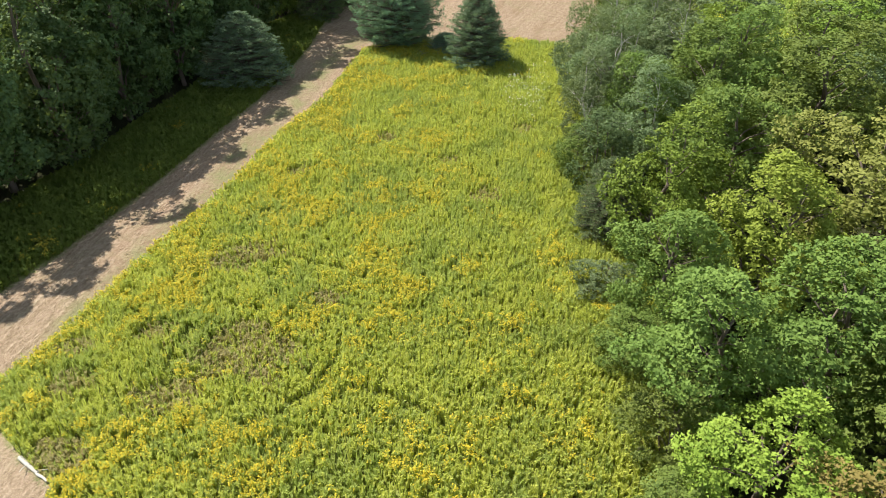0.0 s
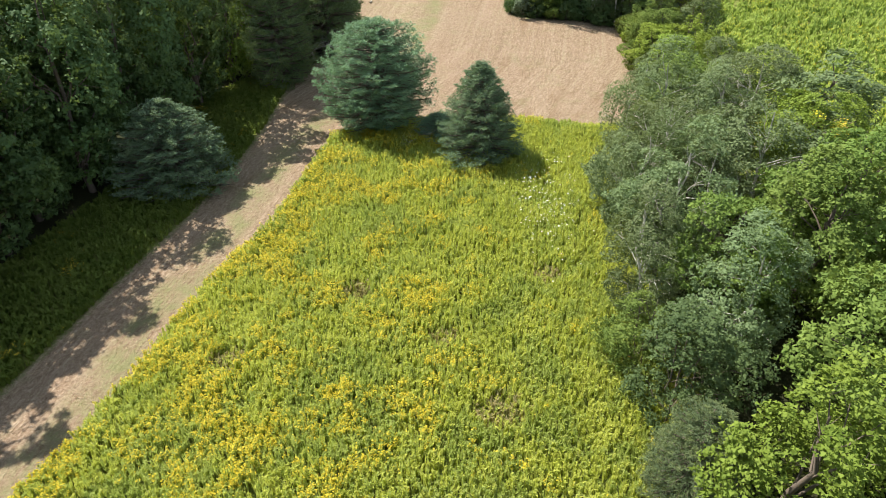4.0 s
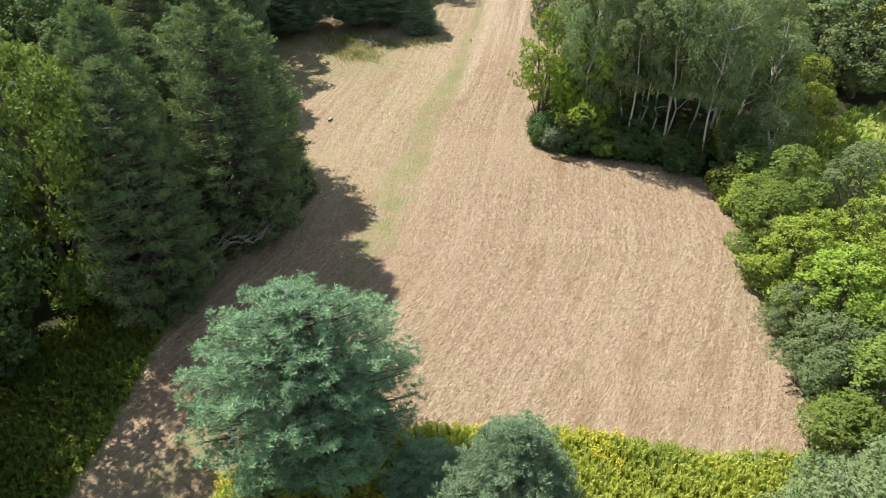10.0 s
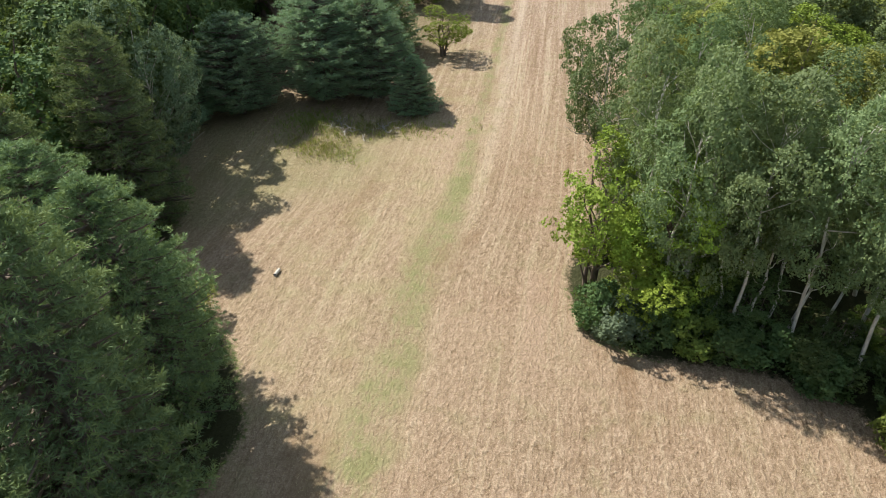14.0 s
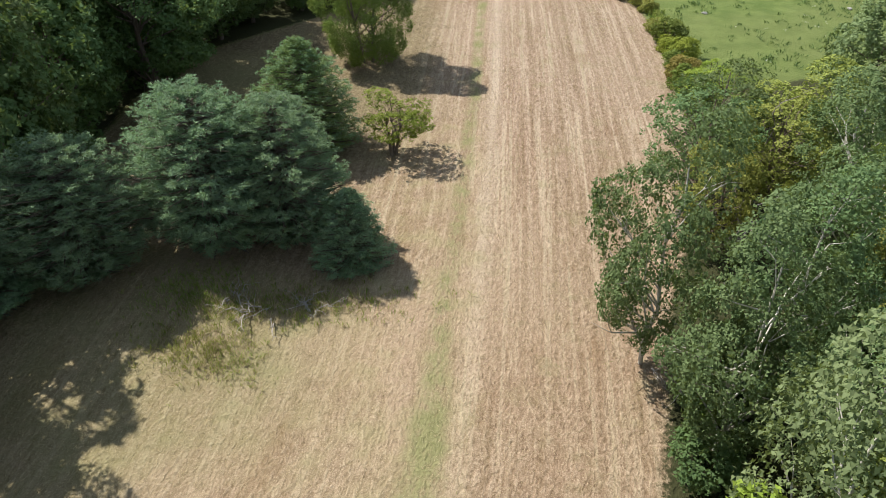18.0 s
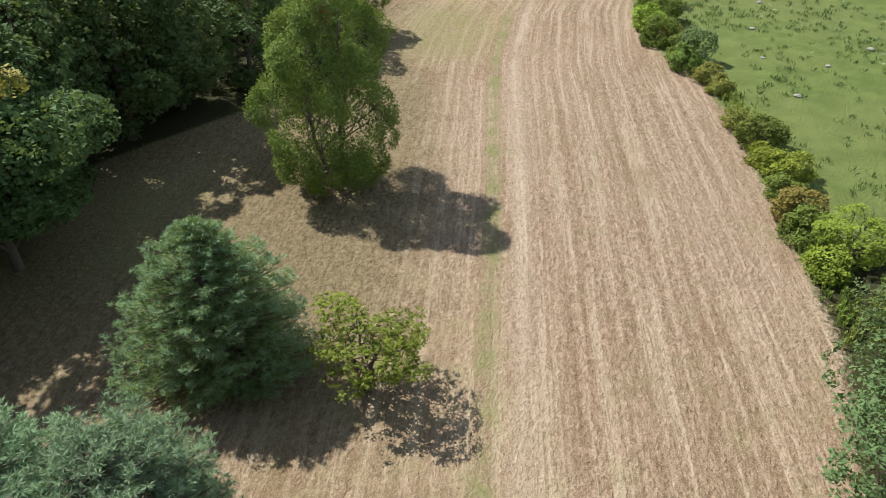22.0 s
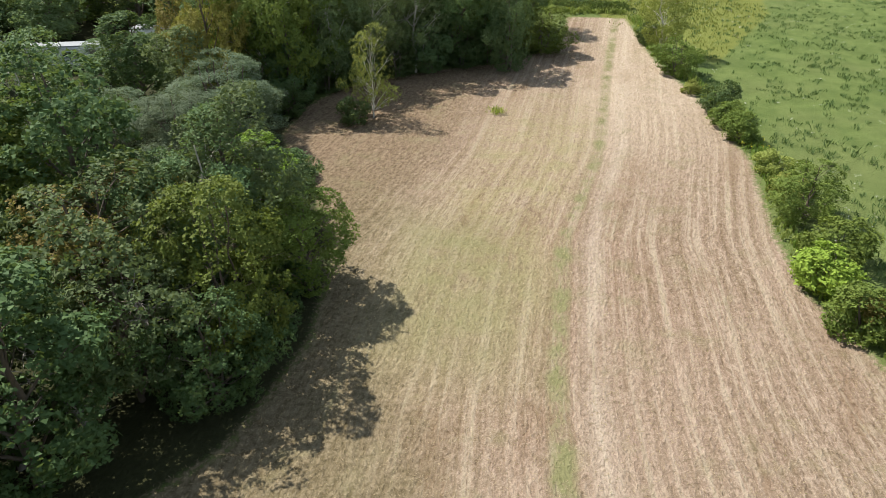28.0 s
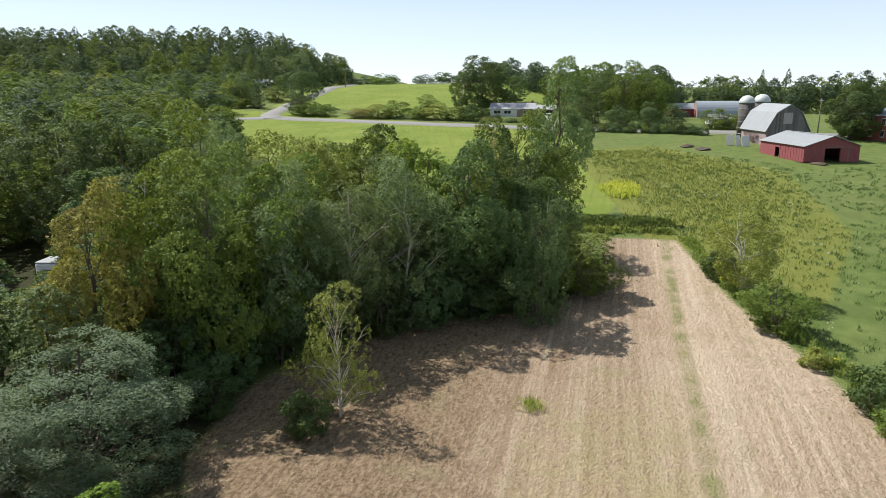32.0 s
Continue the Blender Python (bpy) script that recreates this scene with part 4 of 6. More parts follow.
# wood beside the lane and mown field
for f, c, x, y, h, r in [
    ("fill", "deep", -37.5, 47, 16.5, 4.2), ("fill", "deep", -35.6, 57, 16, 4.2), ("maple", "green", -46, 68, 14, 4.8), ("fill", "deep", -40.5, 39, 17, 4.4),
    ("fill", "deep", -33.2, 64.6, 16, 3.8), ("fill", "deep", -32.5, 73, 17, 4.0), ("fill", "deep", -38, 76, 15, 4.5), ("maple", "green", -31.6, 81.6, 17, 4.2),
    ("maple", "green", -25.8, 91, 18.4, 3.9), ("hemlock", "dark", -22.6, 95.4, 18, 4.1), ("maple", "ash", -30.4, 97, 12.4, 4.2), ("fill", "deep", -35.6, 86, 12, 4.2),
    ("maple", "ash", -35.6, 103.6, 13, 4.6), ("maple", "ash", -29, 88, 13, 3.2), ("hemlock", "dark", -17.4, 99.2, 17, 4.7), ("hemlock", "dark", -17.9, 105.6, 13.6, 4.3)]:
    plant(f, c, x, y, h, r)
for f, c, x, y, h, r in [
    ("fill", "deep", -27.2, 84.5, 19, 3.8), ("fill", "deep", -31.5, 140, 16, 3.8), ("fill", "deep", -29.9, 76.4, 17, 3.6), ("hemlock", "dark", -24, 103, 13.2, 4.6),
    ("hemlock", "dark", -23.4, 110.4, 12.4, 4.5), ("hemlock", "dark", -28.4, 115, 14, 4.3), ("hemlock", "dark", -25.0, 121.6, 14, 4.0), ("hemlock", "dark", -20.6, 91.2, 16, 4.0), ("fill", "deep", -30.4, 122.6, 13.6, 3.8),
    ("fill", "ash", -30, 128, 13.4, 3.6), ("thicket", "olive", -33.6, 122, 8.8, 3.2), ("fill", "deep", -32, 134, 14, 3.8), ("thicket", "aspen", -25.4, 121, 4.6, 2.2),
    ("thicket", "green", -22.4, 116, 3.4, 1.7), ("thicket", "olive", -18.4, 111.4, 3.2, 1.7), ("fill", "deep", -32, 144, 16, 4.2), ("fill", "deep", -28.6, 152.6, 15.6, 4.2)]:
    plant(f, c, x, y, h, r)
for f, c, x, y, h, r in [
    ("fill", "deep", -29.4, 158, 16, 4.2), ("fill", "deep", -30, 164, 16, 4.2), ("fill", "ash", -27.0, 170.6, 15, 4.0), ("maple", "rust", -30, 169, 13, 4.0),
    ("fill", "deep", -22.9, 176.9, 15.4, 4.3), ("fill", "deep", -24.8, 169.2, 14.4, 3.6), ("fill", "ash", -20.4, 181.6, 11, 3.2), ("fill", "deep", -15.6, 185.4, 10, 3.3),
    ("fill", "deep", -27.6, 184, 12, 4), ("maple", "ash", -20.6, 189.4, 10, 3.7), ("gnarled", "ash", -15.6, 194, 10, 3.9), ("thicket", "green", -10, 193.6, 9.2, 2.9),
    ("thicket", "deep", -9.8, 190, 6.4, 2.4), ("gnarled", "rust", -16.6, 196.6, 8.6, 3.6), ("gnarled", "ash", -13.4, 190.4, 7.4, 3.0), ("aspen", "ash", -12, 198.4, 9.6, 3.4)]:
    plant(f, c, x, y, h, r)
for f, c, x, y, h, r in [
    ("maple", "ash", -11.3, 200.8, 10.2, 3.5), ("maple", "green", -6.9, 198.6, 6.2, 2.5), ("maple", "fresh", -10.8, 206.8, 5.8, 2.6), ("willow", "silver", -18.6, 216.6, 6.2, 4.2),
    ("thicket", "fresh", -13.6, 215.4, 3.0, 1.5), ("aspen", "ash", -24, 206, 11.6, 4.0), ("aspen", "ash", -27.6, 212.4, 12, 4.2), ("fill", "green", -24, 200, 11.4, 4.0),
    ("fill", "green", -30, 204, 12, 4.2), ("shrub", "deep", -8.4, 194.6, 2.2, 1.5), ("shrub", "deep", -8.2, 198, 2.0, 1.4), ("shrub", "green", -8.8, 204.6, 2.4, 1.6),
    ("thicket", "ash", -12.6, 212.0, 3.4, 1.8), ("shrub", "deep", -10.2, 214.2, 2.0, 1.6), ("shrub", "deep", -9.7, 211.4, 1.8, 1.5), ("willow", "silver", -24.4, 219.4, 5.4, 3.6), ("thicket", "ash", -28.8, 222.6, 5.0, 3.4)]:
    plant(f, c, x, y, h, r)
for f, c, x, y, h, r in [
    ("fill", "deep", -34.6, 51.6, 18, 4.4), ("fill", "deep", -33.4, 60.4, 18, 4.2), ("fill", "deep", -31.0, 68.8, 18, 4.0), ("fill", "deep", -28.8, 79.6, 18, 4.0),
    ("fill", "deep", -38.8, 43, 18, 4.6), ("fill", "deep", -43, 33, 18, 4.8), ("fill", "ash", -37.4, 63, 19, 4.6), ("fill", "deep", -36, 70.4, 19, 4.6),
    ("fill", "deep", -26.6, 164.4, 17, 4.2), ("fill", "deep", -25.6, 174.6, 17, 4.2), ("fill", "deep", -28.6, 147, 18, 4.2), ("fill", "deep", -22.4, 181.4, 14, 3.8),
    ("fill", "deep", -26.8, 141.6, 17, 3.8), ("fill", "deep", -28.8, 135, 17, 3.8), ("fill", "ash", -27.4, 128.8, 15, 3.6), ("aspen", "silver", -24.8, 127.6, 12.4, 3.0), ("fill", "deep", -31.6, 131, 15, 4.0)]:
    plant(f, c, x, y, h, r)
# wood at the head of the field
for f, c, x, y, h, r in [
    ("maple", "rust", -25.4, 243.4, 9.4, 2.9), ("aspen", "ash", -22.6, 246, 10.2, 3.3), ("fill", "deep", -29.6, 252, 10.6, 3.6), ("aspen", "aspen", -18.8, 243, 10.4, 3.1),
    ("aspen", "aspen", -13.8, 241.6, 10, 3.0), ("thicket", "green", -9.2, 240.4, 11.2, 3.0), ("aspen", "aspen", -11.6, 236.4, 11.6, 2.8), ("aspen", "aspen", -12.4, 247, 11, 3.2),
    ("aspen", "aspen", -5.4, 243.6, 10.6, 3.0), ("aspen", "aspen", -0.2, 243.2, 10.2, 2.9), ("maple", "green", 4.4, 246.4, 12.6, 3.7), ("thicket", "bright", -2, 249.6, 11, 3.2),
    ("maple", "deep", -4.6, 257, 13.8, 4.2), ("gnarled", "olive", -14.2, 258, 13.6, 3.9), ("maple", "yellow", -22.4, 260, 14.6, 3.9), ("maple", "ash", -37.4, 262, 14.6, 5.2)]:
    plant(f, c, x, y, h, r)
for f, c, x, y, h, r in [
    ("aspen", "ash", 11.6, 250.4, 8.4, 2.6), ("maple", "aspen", 17.0, 273, 17.4, 3.8), ("sparse", "rust", 7.6, 262, 12.8, 3.0), ("thicket", "ash", 10, 254, 12.2, 2.8),
    ("thicket", "green", 13.4, 257, 9.4, 2.7), ("maple", "deep", -31.0, 262, 14.3, 4.2), ("thicket", "ash", -5.6, 240.2, 5.4, 2.2), ("thicket", "deep", 1.6, 243, 5.6, 2.3),
    ("thicket", "ash", -16.4, 237.6, 6.4, 2.6), ("thicket", "deep", 7.2, 245.4, 5.6, 2.4), ("thicket", "ash", -21.4, 236.4, 7.6, 2.9), ("thicket", "ash", -18.6, 231.4, 5.4, 2.4),
    ("fill", "ash", -45.6, 236, 10.6, 3.8), ("gnarled", "olive", -9, 251.4, 13.8, 3.4), ("aspen", "aspen", -17.8, 252.4, 13.4, 3.0), ("shrub", "deep", -11.6, 236.6, 2.6, 1.6)]:
    plant(f, c, x, y, h, r)
for f, c, x, y, h, r in [
    ("shrub", "deep", -8.2, 237.8, 2.4, 1.5), ("shrub", "deep", -14, 232.6, 2.6, 1.7), ("shrub", "deep", 3.6, 242.4, 2.2, 1.4), ("maple", "green", -13.2, 231.4, 13.8, 3.3),
    ("maple", "fresh", -17.2, 233.4, 14.2, 3.2), ("maple", "green", -10.6, 235.2, 12.8, 3.2), ("aspen", "aspen", -5.0, 237.2, 12.2, 3.2), ("aspen", "aspen", -3.0, 240.6, 12, 3.0),
    ("thicket", "ash", -28.6, 243.6, 4.6, 3.0), ("thicket", "ash", -33, 239.6, 3.6, 3.0), ("thicket", "deep", -12.4, 227.4, 3.0, 1.8), ("aspen", "ash", -15.2, 232.6, 11.4, 3.0),
    ("maple", "rust", -19.6, 229.4, 12.6, 3.0), ("thicket", "aspen", -21.0, 227.2, 8.2, 3.0), ("aspen", "ash", -14.4, 236.8, 11.4, 3.0), ("fill", "deep", -26.6, 231, 8.6, 3.2)]:
    plant(f, c, x, y, h, r)

for f, c, x, y, h, r in [
    ("thicket", "ash", -12.6, 231.2, 6.2, 2.3), ("thicket", "deep", -9.6, 233.8, 5.4, 2.2), ("thicket", "ash", -6.2, 235.8, 5.8, 2.2), ("thicket", "deep", -2.8, 237.6, 5.2, 2.2),
    ("thicket", "ash", 0.6, 239.6, 5.6, 2.3), ("thicket", "deep", 4.2, 241.4, 6.0, 2.4), ("aspen", "aspen", -8.8, 235.0, 12.4, 3.4), ("aspen", "aspen", -0.8, 239.4, 12.0, 3.4),
    ("maple", "deep", 3.6, 242.4, 12.8, 3.6), ("thicket", "deep", 7.4, 242.8, 6.2, 2.4), ("maple", "green", -4.6, 247.6, 13.0, 3.8), ("maple", "deep", 6.4, 247.4, 13.4, 3.6),
    ("maple", "green", 0.8, 250.6, 12.6, 3.8), ("maple", "olive", -8.6, 246.0, 12.8, 3.6), ("maple", "green", -16.6, 246.4, 12.4, 3.8), ("thicket", "ash", -15.4, 229.0, 5.0, 2.4),
    ("thicket", "green", 11.6, 245.8, 6.6, 2.6), ("maple", "green", 9.6, 258, 13.4, 3.6)]:
    plant(f, c, x, y, h, r)

# the depth of the woods behind those edges
rng = np.random.default_rng(5)


def scatter(poly, gap, inset):
    p = np.array(poly)
    lo, hi = p.min(0), p.max(0)
    q = rng.uniform(lo, hi, (int((hi - lo).prod() / gap ** 2 * 5), 2))
    q = q[distance_inside(q[:, 0], q[:, 1], poly) > inset]
    got = np.zeros((0, 2))
    for s in q:
        if len(got) == 0 or ((got - s) ** 2).sum(1).min() > gap * gap:
            got = np.vstack([got, s])
    return got


def woodland(poly, gap, inset, hmin, hmax, mixture, group, keep=0.75):
    here = np.array(placed)
    for x, y in scatter(poly, gap, inset):
        if (np.hypot(here[:, 0] - x, here[:, 1] - y) < (here[:, 2] + gap * 0.5) * keep).any():
            continue
        f, c = mixture[rng.integers(len(mixture))]
        plant(f, c, round(x, 2), round(y, 2), rng.uniform(hmin, hmax), rng.uniform(0.9, 1.2) * gap * 0.66, group=group)


def far_wood(name, poly, gap, hmin, hmax, tones, label, keep=0.3):
    """A wood too far off to count its trees: trunks and crowns of many trees in one mesh."""
    g = np.random.default_rng(len(poly) * 7 + int(gap * 10))
    shapes = []
    for seed in (71, 72, 73, 74):
        one = broadleaf("model", seed, 3300, 0.02, 0.30, 0.8, 1, 0.05, BARK, 3, 0.018, 0.8, 3, 1.0, 0.66)
        for c in list(one.children):
            if c.name.startswith("crown"):
                v = np.empty(len(c.data.vertices) * 3, np.float32)
                c.data.vertices.foreach_get("co", v)
                v = v.reshape(-1, 3)
                if seed == 74:
                    v = v * np.stack([1.15 - 0.85 * v[:, 2] / 10] * 2 + [np.full(len(v), 1.1)], 1)
                shapes.append(v)
            bpy.data.objects.remove(c)
        bpy.data.objects.remove(one)
    here = np.array(placed)
    V, I = [], []
    for x, y in scatter(poly, gap, 0):
        if (np.hypot(here[:, 0] - x, here[:, 1] - y) < (here[:, 2] + gap * 0.5) * keep).any():
            continue
        a, h, r = g.uniform(0, 6.28), g.uniform(hmin, hmax), g.uniform(0.85, 1.2) * gap * 0.62
        c, s = math.cos(a), math.sin(a)
        v = shapes[(0, 1, 2, 0, 1, 2, 3)[g.integers(7)]] @ np.array(((c, -s, 0), (s, c, 0), (0, 0, 1))) * np.array((r / 3, r / 3, h / 10)) + np.array((x, y, gz(x, y)))
        V.append(v)
        I.append(np.full(len(v) // 3, g.integers(len(tones))))
    V = np.concatenate(V)
    tagged(new(name, mesh_np(name, V, np.arange(len(V)).reshape(-1, 3), [LEAF[t] for t in tones], np.concatenate(I))), label, "woodland", kind="stuff")


LANE_WOOD = [(-62, 20), (-46, 14), (-44, 30), (-38, 45), (-35, 58), (-32, 68), (-31, 84.5), (-25, 94)] + [(x - 1.5, y) for x, y in WOOD_EDGE_LEFT[:17]] + [(-14, 203), (-40, 206), (-48, 190), (-60, 130), (-66, 90)]
woodland(LANE_WOOD, 5.0, 1.2, 12.5, 16.5, [("fill", "ash"), ("fill", "deep"), ("fill", "deep"), ("spruce", "dark")], "trees of the lane wood")
woodland([(13, -4), (13, 40), (15, 76), (40, 76), (62, 62), (60, -4)], 5.4, 1.0, 9, 11.5, [("fill", "green"), ("fill", "fresh"), ("fill", "olive"), ("fill", "aspen"), ("fill", "ash")], "trees of the meadow wood")
woodland([(9, 118), (14, 113), (42, 122), (50, 140), (34, 158), (24, 150), (15, 138)], 5.2, 0.5, 9.5, 11.5, [("fill", "aspen"), ("fill", "aspen"), ("fill", "olive")], "trees of the aspen wood")
# silver and aspen leaf tones here carry painted valley haze
woodland([(-66, 240), (-50, 249), (-26, 262), (-20, 268), (-34, 300), (-80, 300), (-90, 250)], 6.4, 0, 10.5, 14, [("fill", "ash"), ("fill", "silver"), ("fill", "aspen"), ("fill", "green")], "trees of the valley wood", 0.6)
far_wood("valley_wood", [(-34, 300), (-60, 306), (-120, 330), (-150, 260), (-90, 250), (-80, 300)], 7, 10, 13.5, ["silver", "hill_mid", "ash", "aspen", "green", "aspen"], "mixed woodland beyond the field", 0.75)

# ---- flowering meadow ----
LATTICE = np.random.default_rng(9).uniform(-1, 1, (64, 64))


def fbm(x, y, s, seed=0.0):
    """Smooth value noise of two octaves, about -1 to 1."""
    out = 0
    for k, amp in ((1.0, 0.7), (2.3, 0.4)):
        u, v = x * s * k + seed * 7.3 + 400, y * s * k + seed * 3.1 + 400
        i, j = np.floor(u).astype(int), np.floor(v).astype(int)
        f, g = smooth(u - i), smooth(v - j)
        p = lambda a, b: LATTICE[(i + a) % 64, (j + b) % 64]
        out = out + amp * ((p(0, 0) * (1 - f) + p(1, 0) * f) * (1 - g) + (p(0, 1) * (1 - f) + p(1, 1) * f) * g)
    return out


def inside_points(poly, density, inset=0.0):
    p = np.array(poly)
    lo, hi = p.min(0), p.max(0)
    q = rng.uniform(lo, hi, (int((hi - lo).prod() * density), 2))
    return q[distance_inside(q[:, 0], q[:, 1], poly) > inset]


BARE = [(-12.6, 28.2, 3.3), (-16.0, 37.6, 2.0), (-14.2, 38.4, 1.5), (-21.3, 25.6, 1.5), (-19.6, 20.9, 1.7), (-16.4, 25.0, 1.9), (-9.0, 33.4, 1.2), (-23.0, 28.6, 1.2), (-18.6, 30.0, 1.2), (1.2, 46.5, 1.3),
        (-2, 52, 1.0), (-7.5, 56, 1.2), (4.5, 58, 1.1), (-14.5, 50, 1.1)]
# middle, radius, start and end bearing of the curved wheel marks
WHEELED = [(-12.6, 28.2, 5.2, -80, 20), (-12.6, 28.2, 4.3, 150, 235), (-12.6, 28.2, 9.2, 60, 130), (-6.0, 20.0, 5.6, 10, 100)]


def herbs(name, poly, density, tall, mats, bloom_share, label, inset=0.1, wide=0.2, plume_share=0.72, ragged=0.0, golden=0.0):
    """Tall herbs: a narrow spike with leaves spreading from its upper part, some in flower, dry and thin in the bare spots."""
    q = inside_points(poly, density, inset)
    x, y = q[:, 0], q[:, 1]
    edge = distance_inside(x, y, poly)
    if ragged:
        stays = rng.uniform(size=len(x)) < (edge + ragged * 0.6 * fbm(x, y, 0.5, 21.0)) / ragged
        x, y, edge = x[stays], y[stays], edge[stays]
    thin = np.zeros(len(x), bool)
    for bx, by, br in BARE:
        thin |= np.hypot(x - bx, (y - by) * 1.3) < br * (1 + 0.5 * fbm(x, y, 0.9) + rng.normal(0, 0.16, len(x)))
    trod = np.zeros(len(x), bool)
    for bx, by, br, b0, b1 in WHEELED:
        bearing = np.degrees(np.arctan2(y - by, x - bx))
        bearing = np.where(bearing < b0, bearing + 360, bearing)
        trod |= (np.abs(np.hypot(x - bx, y - by) + 0.5 * fbm(x, y, 0.6, 17.0) - br) < 0.28) & (bearing < b1)
    n = len(x)
    h = np.where(trod, 0.45, 1) * tall * rng.uniform(0.7, 1.2, n) * (1 + 0.26 * fbm(x, y, 0.9, 1.0) + 0.18 * fbm(x, y, 0.22, 3.0)) * np.where(thin, 0.66, 1) * (0.75 + 0.25 * smooth(edge / 1.2))
    base = np.stack([x, y, land(x, y) - 0.03], 1)
    lean = unit(np.stack([rng.normal(0, 0.12, n), rng.normal(0, 0.12, n), np.ones(n)], 1))
    hh = h[:, None]
    flower = 0.9 * fbm(x, y, 0.33, 7.0) + 0.75 * fbm(x, y, 1.1, 2.0) + rng.normal(0, 0.2, n) - golden * np.clip(x + 6, -12, 12)
    blooming = (flower > np.quantile(flower, 1 - bloom_share)) & ~thin & ~trod
    plumed = (0.6 * fbm(x, y, 0.5, 5.0) + rng.normal(0, 0.5, n)) < (plume_share - 0.4)
    thin &= rng.uniform(size=n) < 0.64
    lowg = (fbm(x, y, 0.2, 11.0) + 0.4 * fbm(x, y, 0.9, 13.0)) > 0.38
    plumed &= ~(lowg & (rng.uniform(size=n) < 0.8))
    blooming &= ~lowg | (rng.uniform(size=n) < 0.3)
    tone = np.where(thin, 3, np.where(plumed, 1, 0))
    V, I = [], []
    for k in range(5):
        a = rng.uniform(0, 2 * np.pi, n)
        side = np.stack([np.cos(a), np.sin(a), np.zeros(n)], 1) * (wide * 0.22 * rng.uniform(0.6, 1.3, n))[:, None]
        off = np.stack([np.cos(a * 3 + k), np.sin(a * 3 + k), np.zeros(n)], 1) * (wide * rng.uniform(0.2, 0.7, n))[:, None]
        V.append(np.stack([base + off * 0.5 + lean * hh * 0.15 - side, base + off * 0.5 + lean * hh * 0.2 + side, base + off + lean * hh * rng.uniform(0.85, 1.15, n)[:, None]], 1))
        I.append(np.where(thin, 3, np.where(plumed & (k > 0), 1, 0)))
    for k in range(4):
        a = rng.uniform(0, 2 * np.pi, n)
        out = unit(np.stack([np.cos(a), np.sin(a), rng.uniform(0.3, 1.6, n)], 1))
        side = np.stack([-np.sin(a), np.cos(a), np.zeros(n)], 1)
        ln = (wide * rng.uniform(0.7, 1.3, n))[:, None]
        at = base + lean * hh * rng.uniform(0.62 + 0.04 * k, 0.80 + 0.04 * k, n)[:, None]
        w = ln * 0.26
        V.append(np.stack([at + side * w, at - side * w, at + out * ln], 1))
        I.append(np.where(thin, 3, np.where(plumed, 1, 0)))
    tip, m = (base + lean * hh)[blooming], int(blooming.sum())
    for k in range(5):
        a = rng.uniform(0, 2 * np.pi, m)
        out = np.stack([np.cos(a), np.sin(a), rng.uniform(0.1, 0.9, m)], 1)
        s = rng.uniform(0.05, 0.09, m)[:, None]
        cen = tip + out * 0.09 - lean[blooming] * 0.04 * k
        nrm = unit(out * 0.5 + np.array((0, 0, 0.8)) + rng.normal(size=(m, 3)) * 0.4)
        t = unit(np.cross(nrm, np.stack([-out[:, 1], out[:, 0], np.zeros(m)], 1)))
        b = np.cross(nrm, t)
        V.append(np.stack([cen - t * s, cen + b * s * 0.7, cen + t * s * 0.8 - b * s * 0.6], 1))
        I.append(np.full(m, 2))
    V = np.concatenate(V).reshape(-1, 3)
    return tagged(new(name, mesh_np(name, V, np.arange(len(V)).reshape(-1, 3), mats, np.concatenate(I))), label, "meadow plants", kind="stuff")


herbs("goldenrod_meadow", MEADOW, 42, 0.95, [STALK, PLUME, BLOOM, DRY], 0.2, "dense waist-high goldenrod, yellow-green with golden flower patches", wide=0.165, golden=0.032)
herbs("verge_weeds", VERGE, 24, 0.7, [WEED, WEED, BLOOM, DRY], 0.02, "rank green weeds in the shade beside the lane", wide=0.24)
herbs("goldenrod_clearing", BACK_MEADOW, 6, 1.0, [WEED, STALK, BLOOM, DRY], 0.22, "goldenrod clearing behind the scrub", wide=0.36, ragged=5.0)

# white asters among the goldenrod
q = rng.normal(size=(240, 2)) * np.array((1.3, 3.4)) + np.array((5.2, 66.5))
top = np.stack([q[:, 0], q[:, 1], land(q[:, 0], q[:, 1]) + rng.uniform(0.75, 1.2, len(q))], 1)
v, f = leaves(rng, top, unit(rng.normal(size=(len(q), 3)) * 0.3 + np.array((0, 0, 1.0))), 0.13, 0.9)
stem_v, stem_f = blades(rng, top - np.array((0, 0, 0.9)), np.tile((0, 0, 1.0), (len(q), 1)), 0.9, 0.05)
tagged(new("white_asters", mesh_np("white_asters", np.vstack([v, stem_v]), np.vstack([f, stem_f + len(v)]), [WHITE_BLOOM, STALK], np.repeat([0, 1], len(q)))),
       "patch of small white asters in the goldenrod", "flowers", kind="stuff")

# cut hay lying in the rows
q = inside_points(MOWN, 40, -0.3)
q = q[q[:, 1] > 15]
q = q[(fbm(q[:, 0] - np.interp(q[:, 1], ROW_Y, ROW_X), q[:, 1] * 0.15, 2.4) + rng.normal(0, 0.6, len(q))) > -0.1]
n = len(q)
a = rng.uniform(0, 2 * np.pi, n)
v, f = blades(rng, np.stack([q[:, 0], q[:, 1], land(q[:, 0], q[:, 1]) + 0.01], 1), unit(np.stack([np.cos(a), np.sin(a), np.where(rng.uniform(size=n) < 0.35, rng.uniform(0.5, 2.0, n), rng.uniform(0.0, 0.16, n))], 1)), 0.19, 0.02)
hue = (fbm(q[:, 0], q[:, 1], 0.3) + rng.normal(0, 0.5, n)) > 1.3
